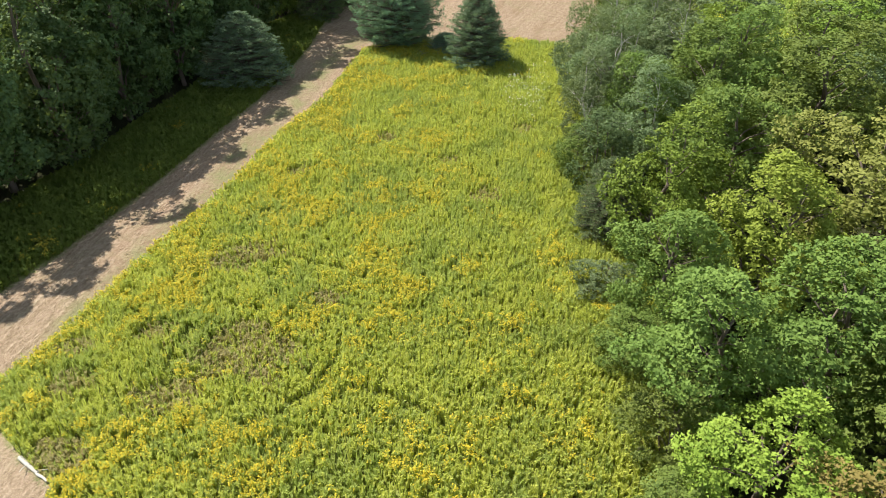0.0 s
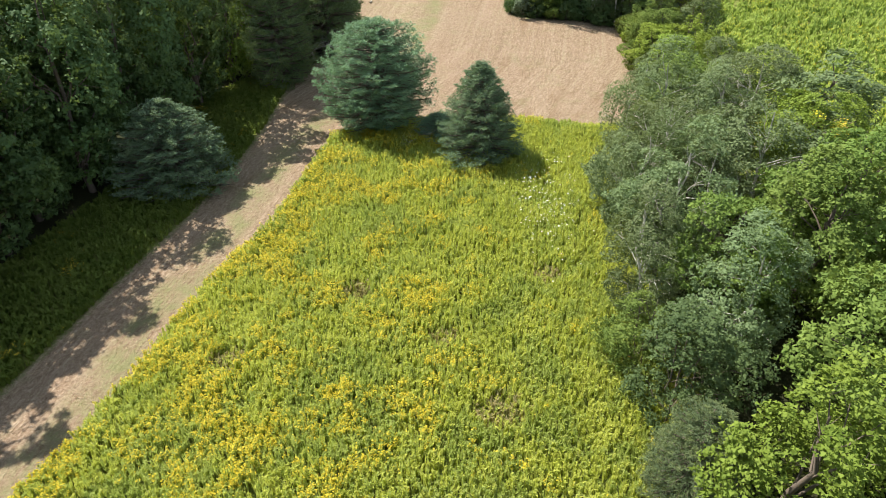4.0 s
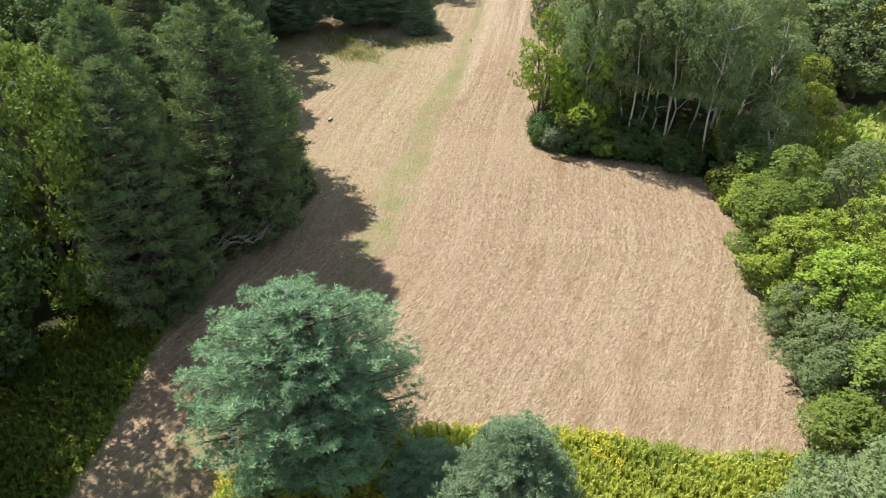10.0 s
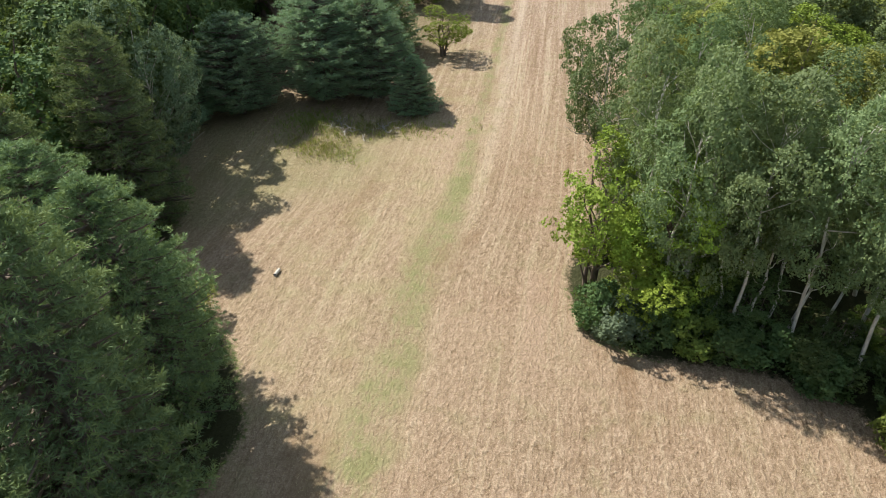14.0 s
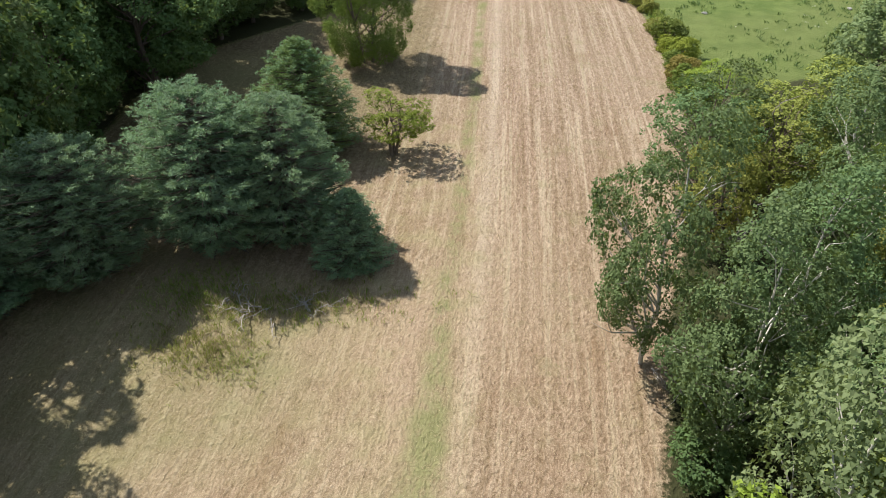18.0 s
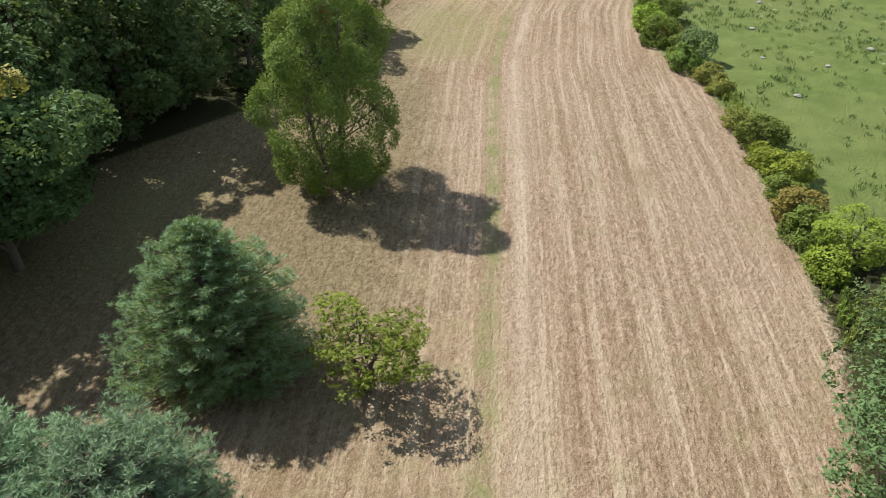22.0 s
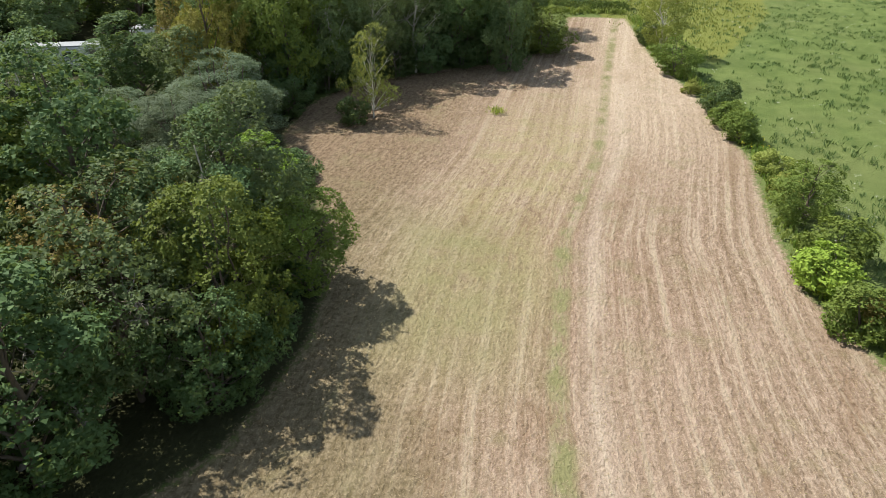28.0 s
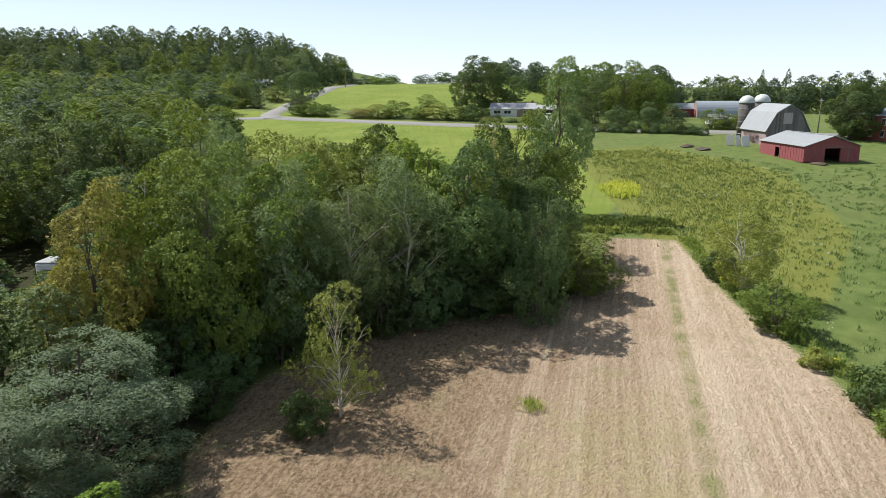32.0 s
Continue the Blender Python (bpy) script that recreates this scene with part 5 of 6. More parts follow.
tagged(new("cut_hay", mesh_np("cut_hay", v, f, [STRAW, TUSSOCK], hue.astype(int))), "pale straw and stubble left lying after mowing", "hay", kind="stuff")

# tussocks of the pasture
PASTURE = [(24, 166), (70, 150), (120, 200), (130, 330), (66, 300), (50, 330), (30, 330), (28, 258), (27.5, 240), (27, 215), (23, 200), (24, 180)]
q = inside_points(PASTURE, 1.2, 0.4)
q = q[(fbm(q[:, 0], q[:, 1], 0.25, 4) + rng.normal(0, 0.55, len(q))) > 0.12]
q = np.repeat(q, 10, 0) + rng.normal(0, 0.18, (len(q) * 10, 2))
n = len(q)
v, f = blades(rng, np.stack([q[:, 0], q[:, 1], land(q[:, 0], q[:, 1])], 1), unit(np.stack([rng.normal(0, 0.5, n), rng.normal(0, 0.5, n), np.ones(n)], 1)), 0.38, 0.075)
tagged(new("pasture_tussocks", mesh_np("pasture_tussocks", v, f, [LEAF["deep"]])), "scattered rough grass tussocks in grazed pasture", "grass", kind="stuff")
q = inside_points(PASTURE, 0.07, 0.6)
q = np.repeat(q[fbm(q[:, 0], q[:, 1], 0.12, 9.0) > -0.1], 6, 0)
q = q + rng.normal(0, 0.16, q.shape)
top = np.stack([q[:, 0], q[:, 1], land(q[:, 0], q[:, 1]) + rng.uniform(0.12, 0.3, len(q))], 1)
v, f = leaves(rng, top, unit(rng.normal(size=(len(q), 3)) * 0.3 + np.array((0, 0, 1.0))), 0.09, 0.9)
stem_v, stem_f = blades(rng, top - np.array((0, 0, 0.28)), np.tile((0, 0, 1.0), (len(q), 1)), 0.28, 0.02)
tagged(new("pasture_flowers", mesh_np("pasture_flowers", np.vstack([v, stem_v]), np.vstack([f, stem_f + len(v)]), [WHITE_BLOOM, WEED], np.repeat([0, 1], len(q)))),
       "tufts of small white flowers dotted over grazed pasture", "flowers", kind="stuff")
herbs("pasture_herbs", PASTURE_WILD, 7.0, 0.3, [SWARD, SWARD, WHITE_BLOOM, DRY], 0.02, "pale wild herbs at the head of the pasture", wide=0.12, ragged=9.0)
herbs("goldenrod_patch", [(25.6, 282), (28.6, 280), (32, 284), (32.6, 290), (29, 293), (26.0, 289)], 9, 1.0, [PLUME, PLUME, BLOOM, DRY], 0.9, "small patch of golden flowers in the pasture", wide=0.3, ragged=2.0)
herbs("field_head_weeds", [(17, 263.5), (28, 262), (31, 270), (14, 272)], 14, 0.7, [SWARD, SWARD, BLOOM, DRY], 0.02, "tall green weeds at the head of the mown field", wide=0.26, ragged=2.0)

# fringe of rank weeds between the hay and the hedge
FRINGE = [(x, y) for x, y in FIELD_RIGHT if 148 < y < 262]
herbs("hedge_weeds", FRINGE + [(x + 2.3, y) for x, y in FRINGE[::-1]], 16, 0.75, [WEED, SWARD, BLOOM, DRY], 0.05, "rank green and tawny weeds along the hedge", inset=0.0, wide=0.2, ragged=1.0)
CORNER = [(14.9, 79.6), (16.8, 85), (16.6, 90.4), (17.4, 97), (18.2, 102), (21, 102), (20.5, 90), (19.5, 78)]
herbs("scrub_weeds", CORNER, 14, 0.8, [WEED, SWARD, BLOOM, DRY], 0.05, "rank green weeds under the scrub", inset=0.0, wide=0.22, ragged=0.8)

# ---- farm, house and road ----
RED = plain("faded_red_boards", (0.235, 0.062, 0.068), 0.75, 0, 0.38, 1.6, 0.2, (6, 6, 0.4))
METAL_ROOF = plain("pale_metal_roof", (0.29, 0.305, 0.32), 0.5, 0.25, 0.28, 0.8, 0.15, (1, 5, 1))
GREY_BOARDS = plain("weathered_grey_boards", (0.15, 0.14, 0.14), 0.85, 0, 0.45, 1.2, 0.3, (5, 5, 0.3))
PINK_BOARDS = plain("worn_pinkish_boards", (0.27, 0.205, 0.20), 0.85, 0, 0.5, 0.9, 0.3, (4, 4, 0.4))
WHITE_PAINT = plain("white_siding", (0.592, 0.592, 0.576), 0.6, 0, 0.08, 1.0, 0.1, (1, 1, 6))
SHINGLE = plain("grey_shingles", (0.288, 0.296, 0.32), 0.85, 0, 0.15, 3, 0.3)
BROWN_SIDING = plain("brown_siding", (0.24, 0.176, 0.144), 0.75, 0, 0.15, 2, 0.2)
BRICK = plain("red_brick", (0.24, 0.08, 0.06), 0.85, 0, 0.2, 4, 0.3)
STAVES = plain("grey_silo_staves", (0.085, 0.076, 0.07), 0.85, 0, 0.5, 1.4, 0.3, (1, 1, 0.5))
DOME = plain("white_silo_dome", (0.48, 0.50, 0.50), 0.5, 0.1, 0.08, 1, 0.05)
GALV = plain("galvanised_arch", (0.288, 0.32, 0.36), 0.5, 0.3, 0.12, 0.7, 0.2, (6, 1, 1))
DARK = plain("dark_opening", (0.016, 0.016, 0.016), 0.9, 0, 0.2, 2, 0)
GLASS = plain("dark_window_glass", (0.024, 0.028, 0.032), 0.08, 0, 0.1, 1, 0)
ROAD = plain("worn_asphalt_road", (0.19, 0.185, 0.178), 0.9, 0, 0.12, 0.6, 0.2)
GRAVEL = plain("gravel_drive", (0.22, 0.19, 0.16), 0.95, 0, 0.2, 1.5, 0.3)
POLE_WOOD = plain("grey_pole_wood", (0.224, 0.2, 0.168), 0.9, 0, 0.2, 3, 0.3)
RUBBER = plain("black_rubber", (0.016, 0.016, 0.016), 0.8, 0, 0.2, 3, 0)
SOIL = plain("dark_soil", (0.072, 0.056, 0.036), 0.95, 0, 0.3, 1.5, 0.6)


def bm_mesh(name, bm, mat, bevel=0.0):
    if bevel:
        bmesh.ops.bevel(bm, geom=bm.edges[:], offset=bevel, segments=1, affect="EDGES")
    bmesh.ops.recalc_face_normals(bm, faces=bm.faces)
    me = bpy.data.meshes.new(name)
    bm.to_mesh(me)
    bm.free()
    me.materials.append(mat)
    return me


def box(name, size, at, mat, parent, label="", bevel=0.02, turn=None):
    bm = bmesh.new()
    bmesh.ops.create_cube(bm, size=1.0)
    bmesh.ops.scale(bm, vec=size, verts=bm.verts)
    ob = part(name, bm_mesh(name, bm, mat, min(bevel, min(size) * 0.3)), parent, label)
    ob.matrix_basis = pose(*at, *(turn or (0, 0, 0)))
    return ob


def prism(name, outline, depth, at, mat, parent, label="", turn=None, holes=()):
    """An upright panel: an outline in x and z, carried depth along y; holes are boxes (x0, z0, x1, z1) that start at the foot."""
    bm = bmesh.new()
    pts = list(outline)
    for x0, z0, x1, z1 in holes:
        pts = pts[:1] + [(x0, pts[0][1]), (x0, z1), (x1, z1), (x1, pts[0][1])] + pts[1:]
    a = [bm.verts.new((x, 0, z)) for x, z in pts]
    b = [bm.verts.new((x, depth, z)) for x, z in pts]
    bm.faces.new(a)
    bm.faces.new(b[::-1])
    for i in range(len(pts)):
        j = (i + 1) % len(pts)
        bm.faces.new((a[i], a[j], b[j], b[i]))
    ob = part(name, bm_mesh(name, bm, mat), parent, label)
    ob.matrix_basis = pose(*at, *(turn or (0, 0, 0)))
    return ob


def sheet_ring(name, profile, length, thick, at, mat, parent, label=""):
    """A roof skin: a profile in x and z with thickness, carried along y."""
    bm = bmesh.new()
    rows = []
    for y in (0, length):
        rows.append([bm.verts.new((x, y, z)) for x, z in profile] + [bm.verts.new((x * 0.985, y, z - thick)) for x, z in reversed(profile)])
    n = len(rows[0])
    for i in range(n):
        j = (i + 1) % n
        bm.faces.new((rows[0][i], rows[0][j], rows[1][j], rows[1][i]))
    m = len(profile)
    for r in rows:
        for i in range(m - 1):
            bm.faces.new((r[i], r[i + 1], r[n - 2 - i], r[n - 1 - i]))
    ob = part(name, bm_mesh(name, bm, mat), parent, label)
    ob.matrix_basis = pose(*at)
    return ob


def site(name, x, y, turn, label, category, lift=0.0):
    ob = new(name)
    ob.matrix_basis = pose(x, y, gz(x, y) + lift, 0, 0, turn)
    return tagged(ob, label, category)


def window(parent, at, w, h, turn=None, surround=None):
    """A window set on a wall that faces -y: dark panes in a proud frame with a sill."""
    win = box("window", (w, 0.06, h), at, surround or WHITE_PAINT, parent, bevel=0.01, turn=turn)
    for sx in (-1, 1):
        box("pane", (w * 0.42, 0.03, h * 0.84), (sx * w * 0.23, -0.035, 0), GLASS, win, bevel=0.005)
    box("sill", (w * 1.12, 0.14, 0.06), (0, -0.04, -h / 2 - 0.03), surround or WHITE_PAINT, win, bevel=0.01)


# red cattle shed
W, D, E1, A1 = 10.4, 14.4, 2.75, 4.5
shed = site("cattle_shed", 72.5, 316.0, 3, "long low red cattle shed with a pale metal roof", "shed", -0.15)
prism("front_wall", [(-W / 2, 0), (W / 2, 0), (W / 2, E1), (0, A1), (-W / 2, E1)], 0.14, (0, -D / 2, 0), RED, shed, holes=[(-1.3, 0, 1.5, 2.4)])
prism("back_wall", [(-W / 2, 0), (W / 2, 0), (W / 2, E1), (0, A1), (-W / 2, E1)], 0.14, (0, D / 2 - 0.14, 0), RED, shed)
prism("side_wall", [(0, 0), (D - 0.3, 0), (D - 0.3, E1), (0, E1)], 0.14, (-W / 2 + 0.14, -D / 2 + 0.15, 0), RED, shed, turn=(0, 0, 90), holes=[(7.6, 0, 9.0, 2.0)])
prism("side_wall", [(0, 0), (D - 0.3, 0), (D - 0.3, E1), (0, E1)], 0.14, (W / 2, -D / 2 + 0.15, 0), RED, shed, turn=(0, 0, 90))
for sx in (-1, 1):
    ln = math.hypot(W / 2 + 0.35, A1 - E1 + 0.1)
    slope = math.degrees(math.atan2(A1 - E1, W / 2))
    box("roof_slope", (ln, D + 0.7, 0.09), (sx * (W / 4 + 0.1), 0, (A1 + E1) / 2 + 0.08), METAL_ROOF, shed, turn=(0, sx * slope, 0))
box("ridge_cap", (0.5, D + 0.7, 0.06), (0, 0, A1 + 0.16), METAL_ROOF, shed)
door = box("sliding_door", (1.9, 0.08, 2.5), (2.5, -D / 2 - 0.08, 1.3), RED, shed)
box("door_rail", (5.0, 0.1, 0.12), (1.4, -D / 2 - 0.08, 2.62), GREY_BOARDS, shed)
box("door_brace", (0.14, 0.04, 2.3), (0.5, -0.06, 0), PINK_BOARDS, door)
for i in range(9):
    box("batten", (0.05, 0.04, E1 - 0.1), (-W / 2 - 0.02, -D / 2 + 0.6 + i * 0.85, E1 / 2), RED, shed, bevel=0.01)

# gambrel barn
W, D = 9.3, 11.9
barn = site("gambrel_barn", 77.8, 339.3, -1, "old grey-boarded barn with a white gambrel roof", "barn", -0.2)
GABLE = [(-4.5, 0), (4.5, 0), (4.5, 3.2), (2.6, 6.75), (0, 8.35), (-2.6, 6.75), (-4.5, 3.2)]
prism("gable_wall", GABLE, 0.16, (0, -D / 2, 0), GREY_BOARDS, barn)
prism("gable_wall", GABLE, 0.16, (0, D / 2 - 0.16, 0), GREY_BOARDS, barn)
prism("long_wall", [(0, 0), (D - 0.34, 0), (D - 0.34, 3.2), (0, 3.2)], 0.16, (-4.34, -D / 2 + 0.17, 0), PINK_BOARDS, barn, turn=(0, 0, 90), holes=[(3.0, 0, 4.4, 2.1), (7.4, 0, 8.5, 2.0)])
prism("long_wall", [(0, 0), (D - 0.34, 0), (D - 0.34, 3.2), (0, 3.2)], 0.16, (4.5, -D / 2 + 0.17, 0), GREY_BOARDS, barn, turn=(0, 0, 90))
sheet_ring("roof", [(-4.9, 2.9), (-2.7, 6.95), (0, 8.6), (2.7, 6.95), (4.9, 2.9)], D + 0.5, 0.12, (0, -D / 2 - 0.25, 0), METAL_ROOF, barn, "white metal gambrel roof")
box("hay_door", (1.9, 0.08, 2.3), (-0.2, -D / 2 - 0.05, 5.7), plain("pale_hay_door", (0.36, 0.34, 0.34), 0.8, 0, 0.2, 2, 0.2, (5, 5, 0.4)), barn)
for i in range(26):
    bx = -4.35 + i * 0.348
    tall = 8.2 - abs(bx) * 0.62 if abs(bx) < 2.6 else 6.6 - (abs(bx) - 2.6) * 1.85
    box("board", (0.3, 0.05, tall - 0.1 - (i * 7 % 5) * 0.05), (bx, -D / 2 - 0.012 - (i % 3) * 0.006, tall / 2), GREY_BOARDS, barn, bevel=0.01)
for i in range(6):
    box("rib", (0.05, D / 14, 0.05), (0, -D / 2 + 1.0 + i * 1.9, 8.62), METAL_ROOF, barn, bevel=0.01)


def turned_shape(name, rings, mat, parent, label="", sides=24):
    bm = bmesh.new()
    loops = []
    for r, z in rings:
        loops.append([bm.verts.new((r * math.cos(2 * math.pi * k / sides), r * math.sin(2 * math.pi * k / sides), z)) for k in range(sides)])
    for a, b in zip(loops, loops[1:]):
        for k in range(sides):
            bm.faces.new((a[k], a[(k + 1) % sides], b[(k + 1) % sides], b[k]))
    bm.faces.new(loops[0][::-1])
    bm.faces.new(loops[-1])
    me = bm_mesh(name, bm, mat)
    me.polygons.foreach_set("use_smooth", np.ones(len(me.polygons), bool))
    return part(name, me, parent, label)


def silo(x, y, h, r):
    s = site("farm_silo", x, y, 0, "tall round silo with dark staves and a white dome", "silo", -0.1)
    turned_shape("body", [(r, 0), (r, h * 0.5), (r, h)], STAVES, s)
    dome = [(r * 1.06, h - 0.05), (r * 1.06, h + 0.12)] + [(r * 1.04 * math.cos(a), h + 0.12 + r * 0.95 * math.sin(a)) for a in [0.26 * k for k in range(1, 6)]] + [(0.06, h + 0.14 + r * 0.96)]
    turned_shape("dome", dome, DOME, s, "white domed cap")
    for k in range(5):
        turned_shape("hoop", [(r + 0.015, h * (0.1 + 0.18 * k)), (r + 0.05, h * (0.1 + 0.18 * k) + 0.04), (r + 0.015, h * (0.1 + 0.18 * k) + 0.09)], GALV, s)
    return s


silo(77.5, 352.5, 8.0, 1.72)
silo(81.5, 353.4, 8.1, 1.8)

# arched machine hall and small buildings
hall = site("arched_machine_hall", 108.6, 436, -12, "grey galvanised arched machine hall", "barn", -0.2)
ARCH = [(4.6 * math.cos(math.pi - k * math.pi / 14) , 6.2 * math.sin(math.pi - k * math.pi / 14) ** 0.9 if 0 < k < 14 else 0.0) for k in range(15)]
skin = sheet_ring("roof_shell", ARCH, 19, 0.1, (0, 0, 0), GALV, hall)
skin.matrix_basis = pose(9.5, 0, 0, 0, 0, 90)
for sx in (-9.4, 9.2):
    end = prism("end_wall", [(x * 0.97, z * 0.97) for x, z in ARCH], 0.15, (0, 0, 0), PINK_BOARDS, hall)
    end.matrix_basis = pose(sx + 0.15, 0, 0, 0, 0, 90)
box("hall_door", (0.1, 3.0, 3.0), (-9.6, -0.3, 1.6), RED, hall)


def gabled(name, x, y, turn, w, d, eave, apex, wall, roof, label, category, openings=()):
    """A small gabled building, ridge along x: four walls, two roof slopes, doors and windows on the front."""
    b = site(name, x, y, turn, label, category, -0.15)
    box("front_wall", (w, 0.15, eave), (0, -d / 2, eave / 2), wall, b)
    box("back_wall", (w, 0.15, eave), (0, d / 2, eave / 2), wall, b)
    for sx in (-1, 1):
        prism("gable_wall", [(-d / 2 + 0.08, 0), (d / 2 - 0.08, 0), (d / 2 - 0.08, eave), (0, apex - 0.08), (-d / 2 + 0.08, eave)], 0.15, (sx * (w / 2 - 0.08) + 0.075, 0, 0), wall, b, turn=(0, 0, 90))
        slope = math.degrees(math.atan2(apex - eave, d / 2))
        ln = math.hypot(d / 2 + 0.4, (apex - eave) * (1 + 0.8 / d))
        box("roof_slope", (w + 0.7, ln, 0.12), (0, sx * (d / 4 + 0.15), (apex + eave) / 2), roof, b, turn=(-sx * slope, 0, 0))
    for kind_, ox, oz, ow, oh in openings:
        if kind_ == "window":
            window(b, (ox, -d / 2 - 0.1, oz), ow, oh)
        else:
            # an opening is a near-black panel, the unlit inside put into its colour
            box("door", (ow, 0.08, oh), (ox, -d / 2 - 0.1, oz), DARK if kind_ == "opening" else wall if kind_ == "plain" else BROWN_SIDING, b)
    return b


gabled("red_tool_shed", 96.6, 444, -6, 9.0, 7.0, 3.2, 5.0, RED, METAL_ROOF, "small red shed with a white metal roof", "shed", [("opening", -3.2, 1.3, 1.8, 2.6)])
gabled("milk_house", 85.4, 386, -8, 6.0, 4.2, 2.3, 3.3, WHITE_PAINT, SHINGLE, "small white outbuilding with a grey roof", "outbuilding", [("window", -1.2, 1.5, 0.9, 0.8), ("opening", 1.2, 1.0, 0.9, 1.9)])
home = gabled("ranch_house", 31.0, 420.6, -12, 14.5, 8.0, 2.6, 4.3, WHITE_PAINT, SHINGLE, "low white ranch house with a grey shingle roof", "house",
              [("window", -5.0, 1.55, 2.4, 1.1), ("window", -1.6, 1.55, 2.4, 1.1), ("door", 2.0, 1.15, 1.0, 2.1), ("window", 4.6, 1.5, 2.2, 1.2)])
box("brick_panel", (4.6, 0.05, 2.4), (4.6, -4.09, 1.25), BROWN_SIDING, home)
box("chimney", (0.8, 0.8, 1.6), (6.2, 0.6, 4.4), BRICK, home)
gabled("garage", 41.0, 417.4, -12, 6.6, 7.4, 2.4, 3.6, BROWN_SIDING, SHINGLE, "attached brown garage with a dark wide door", "garage", [("opening", 0.4, 1.15, 4.2, 2.1), ("door", -2.6, 1.05, 0.9, 2.0)])
brick = site("brick_house", 107.2, 344.8, 14, "two-storey red brick house with a dark hip roof", "house", -0.2)
for n_, sz, at in (("front_wall", (10, 0.3, 5.6), (0, -5, 2.8)), ("back_wall", (10, 0.3, 5.6), (0, 5, 2.8)), ("side_wall", (0.3, 9.6, 5.6), (-4.85, 0, 2.8)), ("side_wall", (0.3, 9.6, 5.6), (4.85, 0, 2.8))):
    box(n_, sz, at, BRICK, brick)
bm = bmesh.new()
low = [bm.verts.new(v) for v in ((-5.5, -5.5, 5.6), (5.5, -5.5, 5.6), (5.5, 5.5, 5.6), (-5.5, 5.5, 5.6))]
high = [bm.verts.new(v) for v in ((-1.2, -1.2, 7.2), (1.2, -1.2, 7.2), (1.2, 1.2, 7.2), (-1.2, 1.2, 7.2))]
bm.faces.new(low[::-1]), bm.faces.new(high)
for k in range(4):
    bm.faces.new((low[k], low[(k + 1) % 4], high[(k + 1) % 4], high[k]))
part("hip_roof", bm_mesh("hip_roof", bm, plain("slate_roof", (0.16, 0.19, 0.24), 0.7)), brick)
for z in (1.7, 4.3):
    for k in (-3.2, 0, 3.2):
        window(brick, (k, -5.2, z), 0.95, 1.6)
        window(brick, (-5.05, -k, z), 0.95, 1.6, turn=(0, 0, -90))
gabled("white_cottage", -83, 566, 10, 9, 7, 2.8, 4.6, WHITE_PAINT, SHINGLE, "small far white cottage among trees", "house", [("window", -2, 1.6, 1.2, 1.1), ("window", 2, 1.6, 1.2, 1.1)])


# caravans under the trees
def caravan(x, y, turn, length, label):
    c = site("caravan", x, y, turn, label, "caravan", 0.0)
    box("body", (length, 2.4, 2.2), (0, 0, 1.65), WHITE_PAINT, c, bevel=0.18)
    box("roof", (length * 0.98, 2.3, 0.12), (0, 0, 2.8), METAL_ROOF, c, bevel=0.05)
    box("stripe", (length * 0.96, 2.43, 0.18), (0, 0, 1.2), GALV, c, bevel=0.01)
    for k in (-0.3, 0.05):
        window(c, (k * length, -1.23, 1.95), 1.1, 0.6, surround=GALV)
    box("door", (0.7, 0.05, 1.8), (0.32 * length, -1.22, 1.55), PINK_BOARDS, c)
    for sx in (-0.35, 0.35):
        for sy in (-1, 1):
            w = turned_shape("wheel", [(0.34, -0.1), (0.36, -0.05), (0.36, 0.05), (0.34, 0.1)], RUBBER, c, sides=14)
            w.matrix_basis = pose(sx * length * 0.4, sy * 1.1, 0.34, 90, 0, 0)
    placed.append((x, y, 3.5))


caravan(-39.0, 243.4, 8, 9.5, "long white caravan parked under trees")
caravan(-30.8, 249.6, -5, 6.0, "white camper parked among trees")


def car(x, y, turn, paint, label, tall=1.0):
    c = site("car", x, y, turn, label, "car", 0.0)
    p = plain(label.split()[0] + "_car_paint", paint, 0.3, 0.2, 0.04, 1, 0)
    prism("body", [(-2.2, 0.35), (2.2, 0.35), (2.25, 0.85), (1.3, 1.0 * tall), (-2.2, 1.05 * tall)], 1.75, (0, -0.875, 0), p, c)
    prism("cabin", [(-2.1, 1.0 * tall), (1.1, 1.0 * tall), (0.4, 1.6 * tall), (-1.8, 1.65 * tall)], 1.5, (0, -0.75, 0), GLASS, c)
    box("roof", (2.1, 1.45, 0.06), (-0.7, 0, 1.66 * tall), p, c)
    for sx in (-1.35, 1.35):
        for sy in (-0.8, 0.8):
            w = turned_shape("wheel", [(0.30, -0.1), (0.33, -0.05), (0.33, 0.05), (0.30, 0.1)], RUBBER, c, sides=14)
            w.matrix_basis = pose(sx, sy, 0.33, 90, 0, 0)
            turned_shape("rim", [(0.17, -0.11), (0.17, 0.11)], GALV, w, sides=10)
    for sy in (-0.6, 0.6):
        box("headlight", (0.06, 0.35, 0.18), (2.23, sy, 0.75), DOME, c)


car(40.4, 404.4, -70, (0.75, 0.75, 0.74), "white estate car on a gravel drive", 1.05)
car(108.5, 336.4, 160, (0.06, 0.06, 0.07), "dark pickup parked beside a brick house", 1.1)
car(95.0, 437.5, 10, (0.05, 0.07, 0.12), "dark blue car parked near the sheds")


